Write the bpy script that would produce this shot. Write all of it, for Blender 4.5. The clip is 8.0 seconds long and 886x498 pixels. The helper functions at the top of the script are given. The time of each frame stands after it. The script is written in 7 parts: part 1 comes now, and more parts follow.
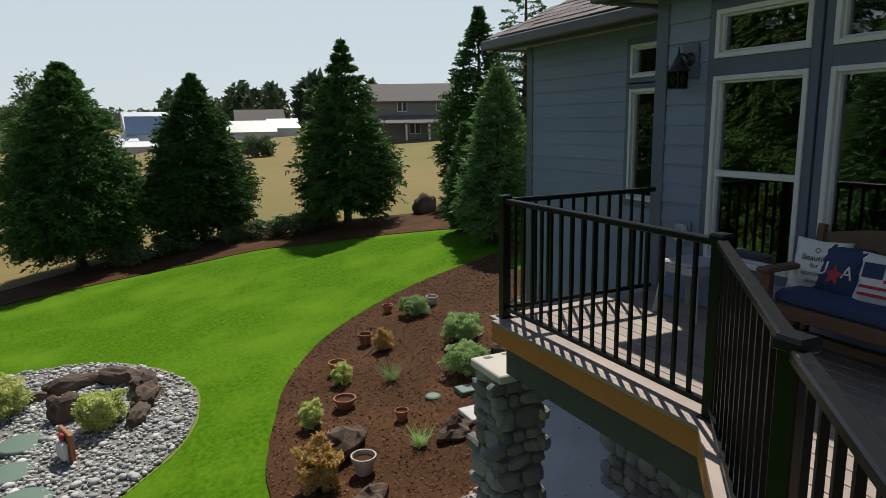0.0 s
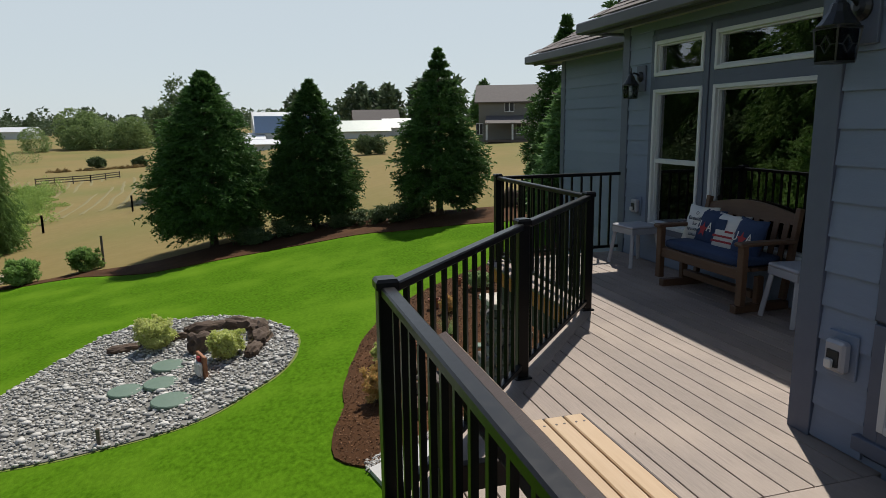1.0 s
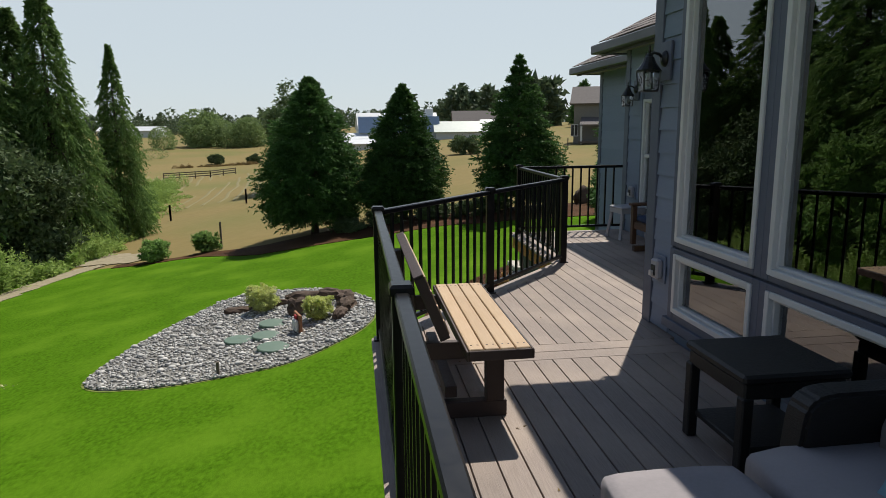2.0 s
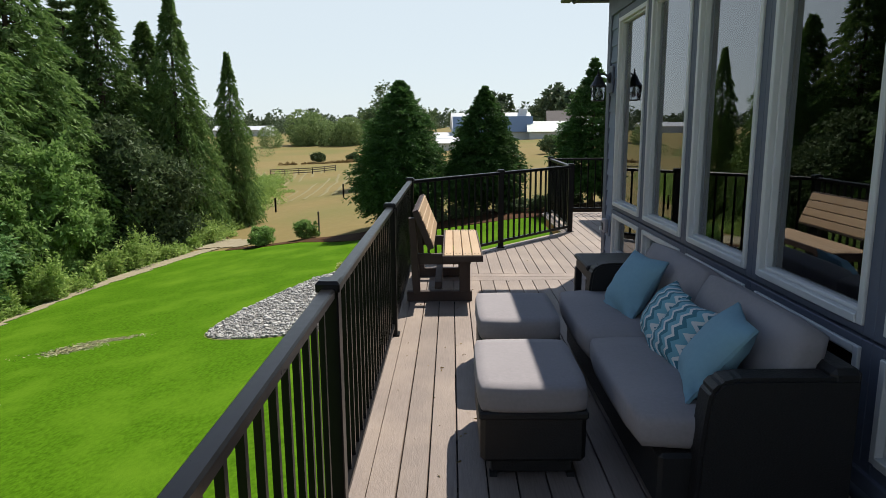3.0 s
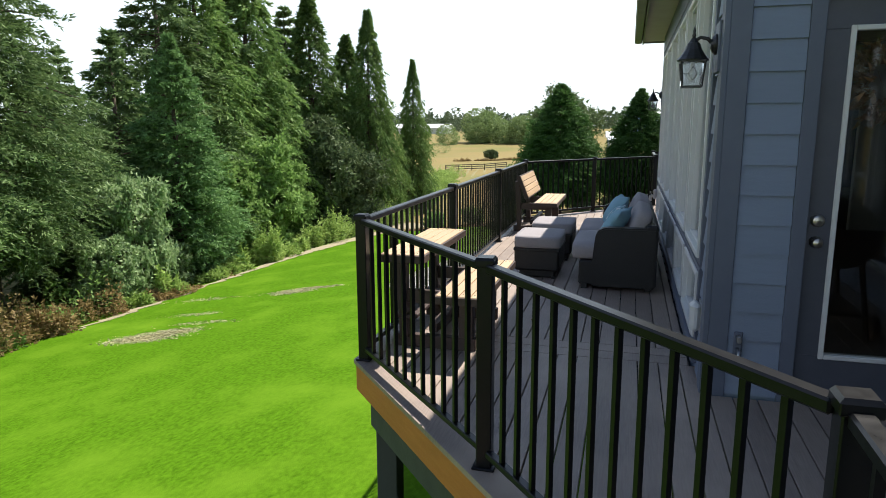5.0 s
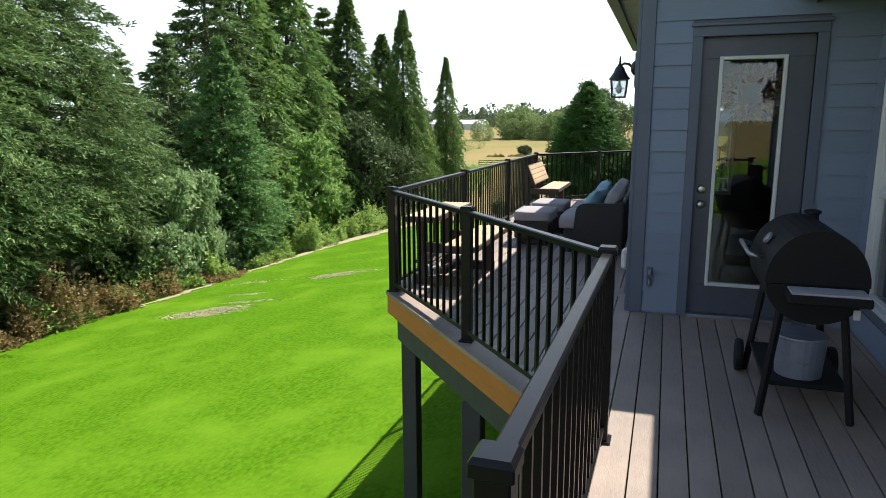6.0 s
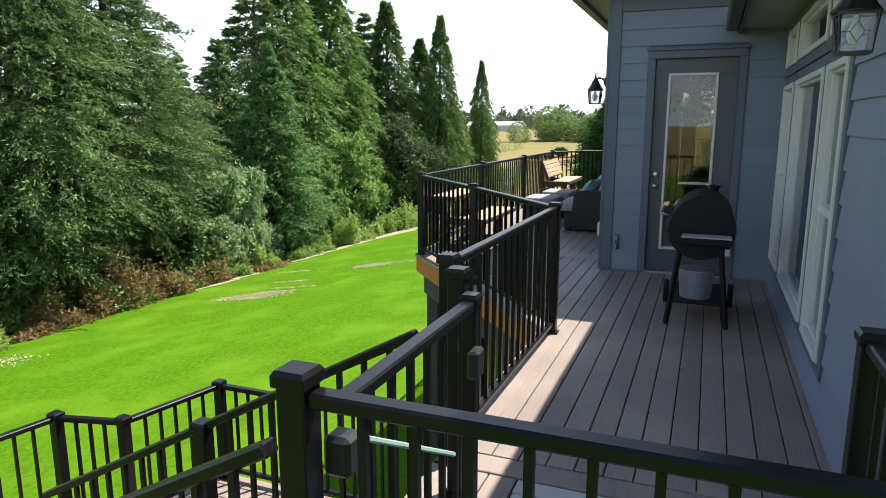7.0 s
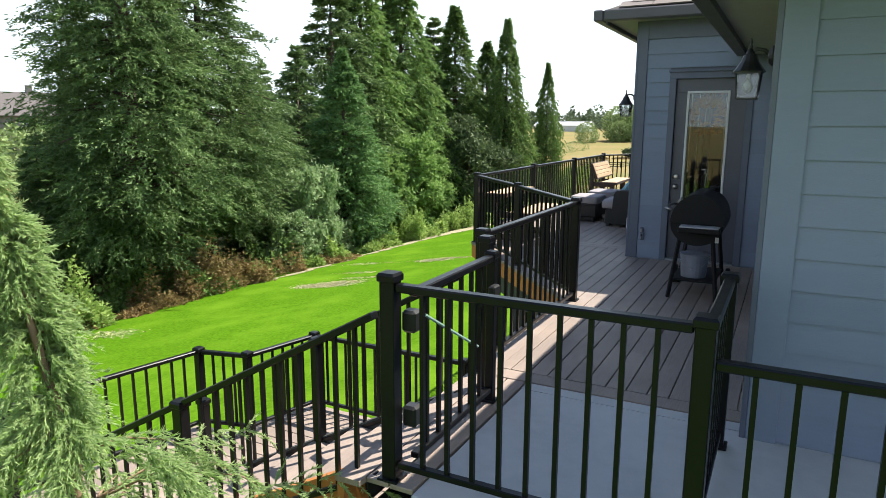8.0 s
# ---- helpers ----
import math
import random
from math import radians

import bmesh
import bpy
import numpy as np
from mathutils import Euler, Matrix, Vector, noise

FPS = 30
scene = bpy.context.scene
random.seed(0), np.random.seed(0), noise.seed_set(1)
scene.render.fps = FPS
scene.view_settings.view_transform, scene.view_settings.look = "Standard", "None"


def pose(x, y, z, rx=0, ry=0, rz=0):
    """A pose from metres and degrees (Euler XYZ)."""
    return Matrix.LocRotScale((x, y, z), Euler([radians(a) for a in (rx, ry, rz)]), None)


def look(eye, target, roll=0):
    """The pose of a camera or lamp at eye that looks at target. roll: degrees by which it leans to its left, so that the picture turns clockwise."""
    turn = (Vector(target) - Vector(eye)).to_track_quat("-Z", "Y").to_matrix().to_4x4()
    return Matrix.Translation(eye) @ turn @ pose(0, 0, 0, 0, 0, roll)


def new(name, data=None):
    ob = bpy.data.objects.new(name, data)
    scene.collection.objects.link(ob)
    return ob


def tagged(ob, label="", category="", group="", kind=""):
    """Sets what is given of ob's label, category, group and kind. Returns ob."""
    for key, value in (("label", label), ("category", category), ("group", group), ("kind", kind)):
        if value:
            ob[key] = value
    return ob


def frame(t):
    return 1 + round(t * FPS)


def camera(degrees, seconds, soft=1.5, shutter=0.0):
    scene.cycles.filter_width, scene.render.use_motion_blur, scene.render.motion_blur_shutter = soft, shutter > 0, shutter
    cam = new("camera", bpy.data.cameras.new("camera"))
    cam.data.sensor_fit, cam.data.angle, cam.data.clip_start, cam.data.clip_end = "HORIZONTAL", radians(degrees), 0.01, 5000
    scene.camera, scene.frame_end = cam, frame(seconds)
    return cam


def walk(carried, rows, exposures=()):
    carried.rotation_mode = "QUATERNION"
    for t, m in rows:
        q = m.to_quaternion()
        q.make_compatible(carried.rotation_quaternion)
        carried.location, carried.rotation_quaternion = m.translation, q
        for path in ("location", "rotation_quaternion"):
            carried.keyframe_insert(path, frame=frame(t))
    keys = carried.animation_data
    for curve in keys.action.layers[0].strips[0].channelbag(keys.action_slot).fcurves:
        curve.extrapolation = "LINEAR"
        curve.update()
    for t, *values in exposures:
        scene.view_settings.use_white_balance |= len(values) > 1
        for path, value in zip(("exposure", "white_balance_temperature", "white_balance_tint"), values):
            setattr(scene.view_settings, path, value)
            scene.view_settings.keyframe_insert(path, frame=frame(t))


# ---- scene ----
cam = camera(67.5, 8.0, soft=0.5)
PATH = [
    (0, (1.350, 1.750, 1.723), (2.352, 3.840, 1.279), -1.00),
    (0.5, (1.332, 0.375, 1.715), (2.156, 2.543, 1.274), -0.80),
    (1, (1.396, -1.005, 1.709), (2.035, 1.224, 1.271), -0.80),
    (1.5, (1.523, -2.405, 1.711), (1.979, -0.131, 1.276), -0.70),
    (1.7, (1.592, -2.869, 1.713), (1.989, -0.583, 1.279), -0.60),
    (2.8, (2.247, -5.776, 1.699), (2.275, -3.455, 1.272), -0.60),
    (3, (2.387, -6.280, 1.690), (2.356, -3.960, 1.261), -0.50),
    (3.5, (2.679, -7.498, 1.702), (2.489, -5.185, 1.271), -0.60),
    (4, (2.974, -8.619, 1.694), (2.609, -6.327, 1.266), -0.50),
    (4.5, (3.331, -9.638, 1.696), (2.813, -7.376, 1.267), -0.30),
    (5, (3.730, -10.700, 1.715), (3.108, -8.465, 1.284), -0.20),
    (5.2, (3.876, -11.027, 1.724), (3.226, -8.802, 1.289), -0.20),
    (6.3, (4.803, -13.132, 1.739), (4.034, -10.944, 1.297), -0.20),
    (6.5, (4.977, -13.504, 1.729), (4.185, -11.323, 1.291), -0.10),
    (7, (5.401, -14.319, 1.722), (4.544, -12.165, 1.283), -0.00),
    (7.5, (5.820, -15.116, 1.770), (4.865, -13.002, 1.329), 0.10),
    (8, (6.193, -15.725, 1.850), (5.126, -13.667, 1.409), 0.20),
]
walk(cam, [(t, look(eye, target, roll)) for t, eye, target, roll in PATH],
     exposures=[(0, 0.06), (1.5, 0.02), (3.0, 0.36), (3.5, 0.49), (4.5, 0.86), (5.0, 0.97), (6.5, 1.2), (8, 1.27)])

# ---- world and light ----
SUN_FROM = Vector((0.33, 0.57, 1.0)).normalized()
world = bpy.data.worlds.new("sky")
scene.world = world
world.use_nodes = True
wn = world.node_tree.nodes
sky = wn.new("ShaderNodeTexSky")
sky.sky_type = "NISHITA"
sky.sun_disc = False
sky.sun_elevation = math.asin(SUN_FROM.z)
sky.sun_rotation = math.atan2(SUN_FROM.x, SUN_FROM.y)
sky.air_density, sky.dust_density, sky.ozone_density = 0.9, 0.3, 1.0
haze = wn.new("ShaderNodeMix")
haze.data_type = "RGBA"
haze.inputs["B"].default_value = (6.2, 6.95, 7.4, 1)
up_way = wn.new("ShaderNodeTexCoord")
split = wn.new("ShaderNodeSeparateXYZ")
thick = wn.new("ShaderNodeMapRange")
thick.inputs["From Min"].default_value, thick.inputs["From Max"].default_value = 0.19, 0.55
thick.inputs["To Min"].default_value, thick.inputs["To Max"].default_value = 0.88, 0.04
world.node_tree.links.new(up_way.outputs["Generated"], split.inputs["Vector"])
world.node_tree.links.new(split.outputs["Z"], thick.inputs["Value"])
world.node_tree.links.new(thick.outputs["Result"], haze.inputs["Factor"])
world.node_tree.links.new(sky.outputs["Color"], haze.inputs["A"])
wn["Background"].inputs["Strength"].default_value = 0.095
world.node_tree.links.new(haze.outputs["Result"], wn["Background"].inputs["Color"])
sun = new("sun", bpy.data.lights.new("sun", "SUN"))
sun.data.energy, sun.data.angle, sun.data.color = 5.0, radians(0.55), (1.0, 0.945, 0.85)
sun.matrix_basis = look(SUN_FROM * 60, (0, 0, 0))

# ---- materials ----
def material(name, colour, rough=0.6, metal=0.0, second=None, scale=6.0, mix=0.5, third=None, third_scale=0.7,
             bump=0.15, bump_scale=40.0, stretch=(1, 1, 1), random_value=0.0, island=0.0, spec=0.5, coat=0.0):
    """A painted or natural surface: two colours in fine noise, a third in broad stains, bump, and change from piece to piece."""
    m = bpy.data.materials.new(name)
    m.use_nodes = True
    nt = m.node_tree
    n, l = nt.nodes, nt.links
    b = n["Principled BSDF"]
    b.inputs["Metallic"].default_value = metal
    b.inputs["Specular IOR Level"].default_value = spec
    b.inputs["Coat Weight"].default_value = coat
    tc = n.new("ShaderNodeTexCoord")
    mp = n.new("ShaderNodeMapping")
    mp.inputs["Scale"].default_value = stretch
    l.new(tc.outputs["Object"], mp.inputs["Vector"])
    fine = n.new("ShaderNodeTexNoise")
    fine.inputs["Scale"].default_value = scale
    fine.inputs["Detail"].default_value = 6
    fine.inputs["Roughness"].default_value = 0.62
    l.new(mp.outputs["Vector"], fine.inputs["Vector"])
    ramp = n.new("ShaderNodeMapRange")
    ramp.inputs["From Min"].default_value, ramp.inputs["From Max"].default_value = 0.3, 0.7
    l.new(fine.outputs["Fac"], ramp.inputs["Value"])
    scl = n.new("ShaderNodeMath")
    scl.operation = "MULTIPLY"
    scl.inputs[1].default_value = mix
    l.new(ramp.outputs["Result"], scl.inputs[0])
    mx = n.new("ShaderNodeMix")
    mx.data_type = "RGBA"
    mx.inputs["A"].default_value = (*colour, 1)
    mx.inputs["B"].default_value = (*(second or [c * 0.7 for c in colour]), 1)
    l.new(scl.outputs[0], mx.inputs["Factor"])
    out = mx.outputs["Result"]
    broad = n.new("ShaderNodeTexNoise")
    broad.inputs["Scale"].default_value = third_scale
    broad.inputs["Detail"].default_value = 4
    l.new(tc.outputs["Object"], broad.inputs["Vector"])
    br = n.new("ShaderNodeMapRange")
    br.inputs["From Min"].default_value, br.inputs["From Max"].default_value = 0.45, 0.75
    l.new(broad.outputs["Fac"], br.inputs["Value"])
    if third:
        m3 = n.new("ShaderNodeMix")
        m3.data_type = "RGBA"
        l.new(br.outputs["Result"], m3.inputs["Factor"])
        l.new(out, m3.inputs["A"])
        m3.inputs["B"].default_value = (*third, 1)
        out = m3.outputs["Result"]
    if random_value or island:
        hs = n.new("ShaderNodeHueSaturation")
        src = n.new("ShaderNodeObjectInfo").outputs["Random"] if random_value else n.new("ShaderNodeNewGeometry").outputs["Random Per Island"]
        vr = n.new("ShaderNodeMapRange")
        amount = random_value or island
        vr.inputs["To Min"].default_value, vr.inputs["To Max"].default_value = 1 - amount, 1 + amount
        l.new(src, vr.inputs["Value"])
        l.new(vr.outputs["Result"], hs.inputs["Value"])
        l.new(out, hs.inputs["Color"])
        out = hs.outputs["Color"]
    l.new(out, b.inputs["Base Color"])
    rr = n.new("ShaderNodeMapRange")
    rr.inputs["To Min"].default_value, rr.inputs["To Max"].default_value = max(0.02, rough - 0.08), min(1, rough + 0.1)
    l.new(fine.outputs["Fac"], rr.inputs["Value"])
    l.new(rr.outputs["Result"], b.inputs["Roughness"])
    if bump:
        bn = n.new("ShaderNodeTexNoise")
        bn.inputs["Scale"].default_value = bump_scale
        bn.inputs["Detail"].default_value = 5
        l.new(mp.outputs["Vector"], bn.inputs["Vector"])
        bp = n.new("ShaderNodeBump")
        bp.inputs["Strength"].default_value = bump
        bp.inputs["Distance"].default_value = min(0.02, 0.3 / bump_scale)
        l.new(bn.outputs["Fac"], bp.inputs["Height"])
        l.new(bp.outputs["Normal"], b.inputs["Normal"])
    return m


def foliage(name, dark, light, through_light=0.35, rough=0.55):
    """Leaves: colour changes from leaf to leaf and in broad patches; some light passes through."""
    m = bpy.data.materials.new(name)
    m.use_nodes = True
    n, l = m.node_tree.nodes, m.node_tree.links
    b = n["Principled BSDF"]
    b.inputs["Roughness"].default_value = rough
    b.inputs["Specular IOR Level"].default_value = 0.12
    geo = n.new("ShaderNodeNewGeometry")
    tc = n.new("ShaderNodeTexCoord")
    patch = n.new("ShaderNodeTexNoise")
    patch.inputs["Scale"].default_value = 0.9
    l.new(tc.outputs["Object"], patch.inputs["Vector"])
    add = n.new("ShaderNodeMath")
    add.operation = "MULTIPLY_ADD"
    add.inputs[1].default_value = 0.55
    l.new(geo.outputs["Random Per Island"], add.inputs[0])
    pr = n.new("ShaderNodeMapRange")
    pr.inputs["From Min"].default_value, pr.inputs["From Max"].default_value = 0.35, 0.65
    pr.inputs["To Max"].default_value = 0.45
    l.new(patch.outputs["Fac"], pr.inputs["Value"])
    l.new(pr.outputs["Result"], add.inputs[2])
    mx = n.new("ShaderNodeMix")
    mx.data_type = "RGBA"
    mx.inputs["A"].default_value, mx.inputs["B"].default_value = (*dark, 1), (*light, 1)
    l.new(add.outputs[0], mx.inputs["Factor"])
    hs = n.new("ShaderNodeHueSaturation")
    ob = n.new("ShaderNodeObjectInfo")
    vr = n.new("ShaderNodeMapRange")
    vr.inputs["To Min"].default_value, vr.inputs["To Max"].default_value = 0.8, 1.2
    l.new(ob.outputs["Random"], vr.inputs["Value"])
    l.new(vr.outputs["Result"], hs.inputs["Value"])
    l.new(mx.outputs["Result"], hs.inputs["Color"])
    l.new(hs.outputs["Color"], b.inputs["Base Color"])
    tr = n.new("ShaderNodeBsdfTranslucent")
    l.new(hs.outputs["Color"], tr.inputs["Color"])
    ms = n.new("ShaderNodeMixShader")
    ms.inputs["Fac"].default_value = through_light
    l.new(b.outputs["BSDF"], ms.inputs[1])
    l.new(tr.outputs["BSDF"], ms.inputs[2])
    l.new(ms.outputs["Shader"], n["Material Output"].inputs["Surface"])
    return m


def glass(name, tint, mirror=1.45):
    m = bpy.data.materials.new(name)
    m.use_nodes = True
    n, l = m.node_tree.nodes, m.node_tree.links
    n.remove(n["Principled BSDF"])
    fr = n.new("ShaderNodeFresnel")
    fr.inputs["IOR"].default_value = mirror
    gl = n.new("ShaderNodeBsdfGlossy")
    gl.inputs["Roughness"].default_value = 0.0
    gl.inputs["Color"].default_value = (0.95, 0.97, 1.0, 1)
    tp = n.new("ShaderNodeBsdfTransparent")
    tp.inputs["Color"].default_value = (*tint, 1)
    mix = n.new("ShaderNodeMixShader")
    l.new(fr.outputs["Fac"], mix.inputs["Fac"])
    l.new(tp.outputs["BSDF"], mix.inputs[1])
    l.new(gl.outputs["BSDF"], mix.inputs[2])
    l.new(mix.outputs["Shader"], n["Material Output"].inputs["Surface"])
    return m


SIDING = material("siding_paint", (0.163, 0.203, 0.28), 0.62, second=(0.148, 0.184, 0.252), scale=9, stretch=(1, 1, 6), third=(0.185, 0.222, 0.297), bump=0.2, bump_scale=60, random_value=0.05)
TRIM = material("trim_paint", (0.092, 0.108, 0.15), 0.55, second=(0.08, 0.094, 0.13), scale=12, bump=0.1)
WHITE = material("window_vinyl", (0.56, 0.57, 0.57), 0.4, second=(0.5, 0.51, 0.51), scale=5, bump=0.03)
DOORPAINT = material("door_paint", (0.07, 0.076, 0.1), 0.4, scale=8, bump=0.05)
GLASS = glass("window_glass", (0.78, 0.82, 0.8), 2.6)
DOORGLASS = glass("door_glass", (0.8, 0.82, 0.78), 1.6)
LAMPGLASS = glass("lamp_glass", (0.85, 0.87, 0.88), 1.5)
BLACK = material("black_powder_coat", (0.004, 0.004, 0.0048), 0.3, second=(0.008, 0.008, 0.009), scale=30, bump=0.05, bump_scale=300, third=(0.006, 0.006, 0.007), third_scale=3, spec=0.24)
IRON = material("black_iron", (0.012, 0.012, 0.013), 0.42, second=(0.02, 0.02, 0.02), bump=0.1, bump_scale=120)
DECK = material("composite_deck", (0.255, 0.2, 0.168), 0.54, second=(0.175, 0.135, 0.112), scale=14, stretch=(9, 0.5, 1), mix=0.8, third=(0.32, 0.25, 0.2), third_scale=1.6, bump=0.35, bump_scale=50, random_value=0.13)
FASCIA = material("cedar_fascia", (0.44, 0.155, 0.034), 0.6, second=(0.33, 0.112, 0.024), scale=5, stretch=(1, 1, 8), third=(0.33, 0.125, 0.03), bump=0.25)
BEAM = material("painted_beam", (0.045, 0.048, 0.048), 0.7, second=(0.034, 0.036, 0.036), scale=6, bump=0.25)
SLAT = material("bench_slats", (0.43, 0.3, 0.18), 0.6, second=(0.35, 0.235, 0.13), scale=10, stretch=(8, 0.6, 1), third=(0.46, 0.33, 0.205), third_scale=2.0, bump=0.2, random_value=0.08)
BENCHFRAME = material("brown_bench_frame", (0.05, 0.03, 0.025), 0.55, second=(0.035, 0.022, 0.018), scale=9, stretch=(1, 6, 1), bump=0.2)
CONCRETE = material("concrete", (0.47, 0.465, 0.45), 0.85, second=(0.37, 0.365, 0.355), scale=9, third=(0.53, 0.52, 0.505), third_scale=1.6, bump=0.3, bump_scale=60)
STONE = material("river_stone_veneer", (0.2, 0.195, 0.185), 0.8, second=(0.1, 0.1, 0.1), scale=6, third=(0.26, 0.2, 0.15), bump=0.6, bump_scale=20, random_value=0.35)
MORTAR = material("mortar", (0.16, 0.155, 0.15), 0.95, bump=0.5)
STONECAP = material("cut_stone_cap", (0.5, 0.47, 0.41), 0.85, second=(0.4, 0.375, 0.33), bump=0.35)
SHINGLE = material("asphalt_shingles", (0.125, 0.105, 0.1), 0.92, second=(0.065, 0.055, 0.055), scale=60, third=(0.15, 0.125, 0.115), third_scale=2.5, bump=0.5, bump_scale=180, random_value=0.35)
ROOFBASE = material("roof_felt", (0.07, 0.06, 0.058), 0.95, scale=60, bump=0.3)
GUTTER = material("gutter_metal", (0.07, 0.068, 0.075), 0.45, second=(0.06, 0.058, 0.064), scale=3, bump=0.03)
SOFFIT = material("soffit_paint", (0.3, 0.29, 0.25), 0.7, second=(0.26, 0.25, 0.22), scale=4, bump=0.08)
INSIDE = material("inside_plaster", (0.55, 0.52, 0.45), 0.9, bump=0.05)
INFLOOR = material("inside_floor", (0.16, 0.08, 0.045), 0.45, scale=5, stretch=(1, 8, 1), bump=0.05)
LAWN = material("lawn", (0.081, 0.183, 0.007), 0.9, second=(0.038, 0.097, 0.003), scale=14, mix=1.0, third=(0.101, 0.2, 0.011), third_scale=0.6, bump=1.0, bump_scale=70, spec=0.02, stretch=(1, 0.7, 1))
DRYGRASS = material("yellowed_grass", (0.12, 0.17, 0.02), 0.95, second=(0.2, 0.18, 0.045), scale=7, bump=0.6)
FIELD = material("dry_field", (0.22, 0.17, 0.068), 0.95, second=(0.165, 0.128, 0.05), scale=1.4, third=(0.14, 0.145, 0.046), third_scale=0.045, bump=0.5, bump_scale=6, spec=0.1)
MULCH = material("bark_mulch", (0.08, 0.034, 0.012), 0.95, second=(0.028, 0.013, 0.006), scale=60, mix=0.9, third=(0.095, 0.043, 0.017), third_scale=0.8, bump=1.0, bump_scale=70, spec=0.15)
GRAVELBASE = material("gravel_bed", (0.2, 0.19, 0.17), 0.95, second=(0.1, 0.1, 0.09), scale=22, bump=0.8, bump_scale=30)
PEBBLE = material("river_pebbles", (0.42, 0.405, 0.375), 0.75, second=(0.3, 0.295, 0.285), scale=9, bump=0.15, island=0.45)
PEBBLEOB = material("river_cobble", (0.42, 0.405, 0.375), 0.75, second=(0.29, 0.285, 0.275), scale=9, bump=0.15, random_value=0.45)
BASALT = material("dark_boulder", (0.085, 0.054, 0.036), 0.9, second=(0.03, 0.021, 0.016), scale=7, third=(0.14, 0.092, 0.06), third_scale=2.0, bump=0.9, bump_scale=12)
PATHDIRT = material("pale_dirt", (0.33, 0.28, 0.19), 0.95, second=(0.2, 0.17, 0.09), scale=3, mix=0.8, bump=0.3)
TERRACOTTA = material("terracotta", (0.33, 0.12, 0.06), 0.8, second=(0.24, 0.09, 0.05), scale=8, bump=0.15, random_value=0.3)
PALEPOT = material("pale_clay_pot", (0.45, 0.38, 0.32), 0.8, second=(0.36, 0.29, 0.24), scale=8, bump=0.15)
GREENLID = material("green_plastic_lid", (0.085, 0.14, 0.1), 0.6, second=(0.11, 0.165, 0.125), scale=6, bump=0.15)
BARK = material("bark", (0.085, 0.06, 0.045), 0.95, second=(0.045, 0.032, 0.025), scale=10, stretch=(1, 1, 0.25), bump=0.8, bump_scale=14)
SEQUOIA = foliage("sequoia_needles", (0.03, 0.07, 0.02), (0.105, 0.205, 0.055), 0.3)
FIR = foliage("fir_needles", (0.055, 0.105, 0.038), (0.2, 0.29, 0.105), 0.3)
BLUEFIR = foliage("blue_fir_needles", (0.058, 0.122, 0.042), (0.18, 0.3, 0.105), 0.3)
CEDAR = foliage("cedar_sprays", (0.06, 0.125, 0.034), (0.2, 0.3, 0.085), 0.35)
NEARFOL = foliage("feathery_sprays", (0.31, 0.46, 0.16), (0.6, 0.72, 0.35), 0.55)
BROAD = foliage("broad_leaves", (0.1, 0.19, 0.045), (0.28, 0.42, 0.125), 0.4)
DARKBROAD = foliage("dark_broad_leaves", (0.05, 0.085, 0.036), (0.155, 0.21, 0.09), 0.25)
BRAMBLE = foliage("bramble_leaves", (0.13, 0.22, 0.045), (0.36, 0.46, 0.14), 0.35)
DRYLEAF = foliage("dry_brush", (0.15, 0.1, 0.04), (0.34, 0.25, 0.11), 0.3)
LIMELEAF = foliage("lime_leaves", (0.44, 0.5, 0.12), (0.8, 0.82, 0.38), 0.45)
BOXLEAF = foliage("clipped_leaves", (0.2, 0.36, 0.08), (0.62, 0.74, 0.4), 0.3)
REDLEAF = foliage("orange_leaves", (0.4, 0.36, 0.1), (0.72, 0.36, 0.18), 0.4)
HEDGELEAF = foliage("field_hedge_leaves", (0.12, 0.18, 0.06), (0.32, 0.42, 0.17), 0.3)
PALELEAF = foliage("pale_backed_leaves", (0.1, 0.19, 0.055), (0.4, 0.5, 0.27), 0.4)
STRAW = material("dry_straw", (0.46, 0.42, 0.25), 0.95, second=(0.33, 0.33, 0.15), scale=3, bump=0, island=0.3)
FARLEAF = foliage("far_woods_leaves", (0.05, 0.085, 0.045), (0.13, 0.17, 0.09), 0.2)
CHEVRON = bpy.data.materials.new("chevron_cloth")
CHEVRON.use_nodes = True
cn, cl = CHEVRON.node_tree.nodes, CHEVRON.node_tree.links


def maths(op, a, b=0.0):
    """One arithmetic node; a and b are numbers or sockets."""
    q = cn.new("ShaderNodeMath")
    q.operation = op
    for k, v in enumerate((a, b)):
        if isinstance(v, (int, float)):
            q.inputs[k].default_value = v
        else:
            cl.new(v, q.inputs[k])
    return q.outputs[0]


cxyz = cn.new("ShaderNodeSeparateXYZ")
cl.new(cn.new("ShaderNodeTexCoord").outputs["Object"], cxyz.inputs[0])
zig = maths("PINGPONG", cxyz.outputs["X"], 0.03)
step_row = maths("FRACT", maths("DIVIDE", maths("ADD", cxyz.outputs["Y"], zig), 0.074))
cramp = cn.new("ShaderNodeValToRGB")
cramp.color_ramp.interpolation = "CONSTANT"
cramp.color_ramp.elements[0].color = (0.05, 0.17, 0.22, 1)
cramp.color_ramp.elements[1].position, cramp.color_ramp.elements[1].color = 0.36, (0.62, 0.62, 0.6, 1)
band = cramp.color_ramp.elements.new(0.62)
band.color = (0.16, 0.36, 0.44, 1)
cl.new(step_row, cramp.inputs["Fac"])
cl.new(cramp.outputs["Color"], cn["Principled BSDF"].inputs["Base Color"])
cn["Principled BSDF"].inputs["Roughness"].default_value = 0.9
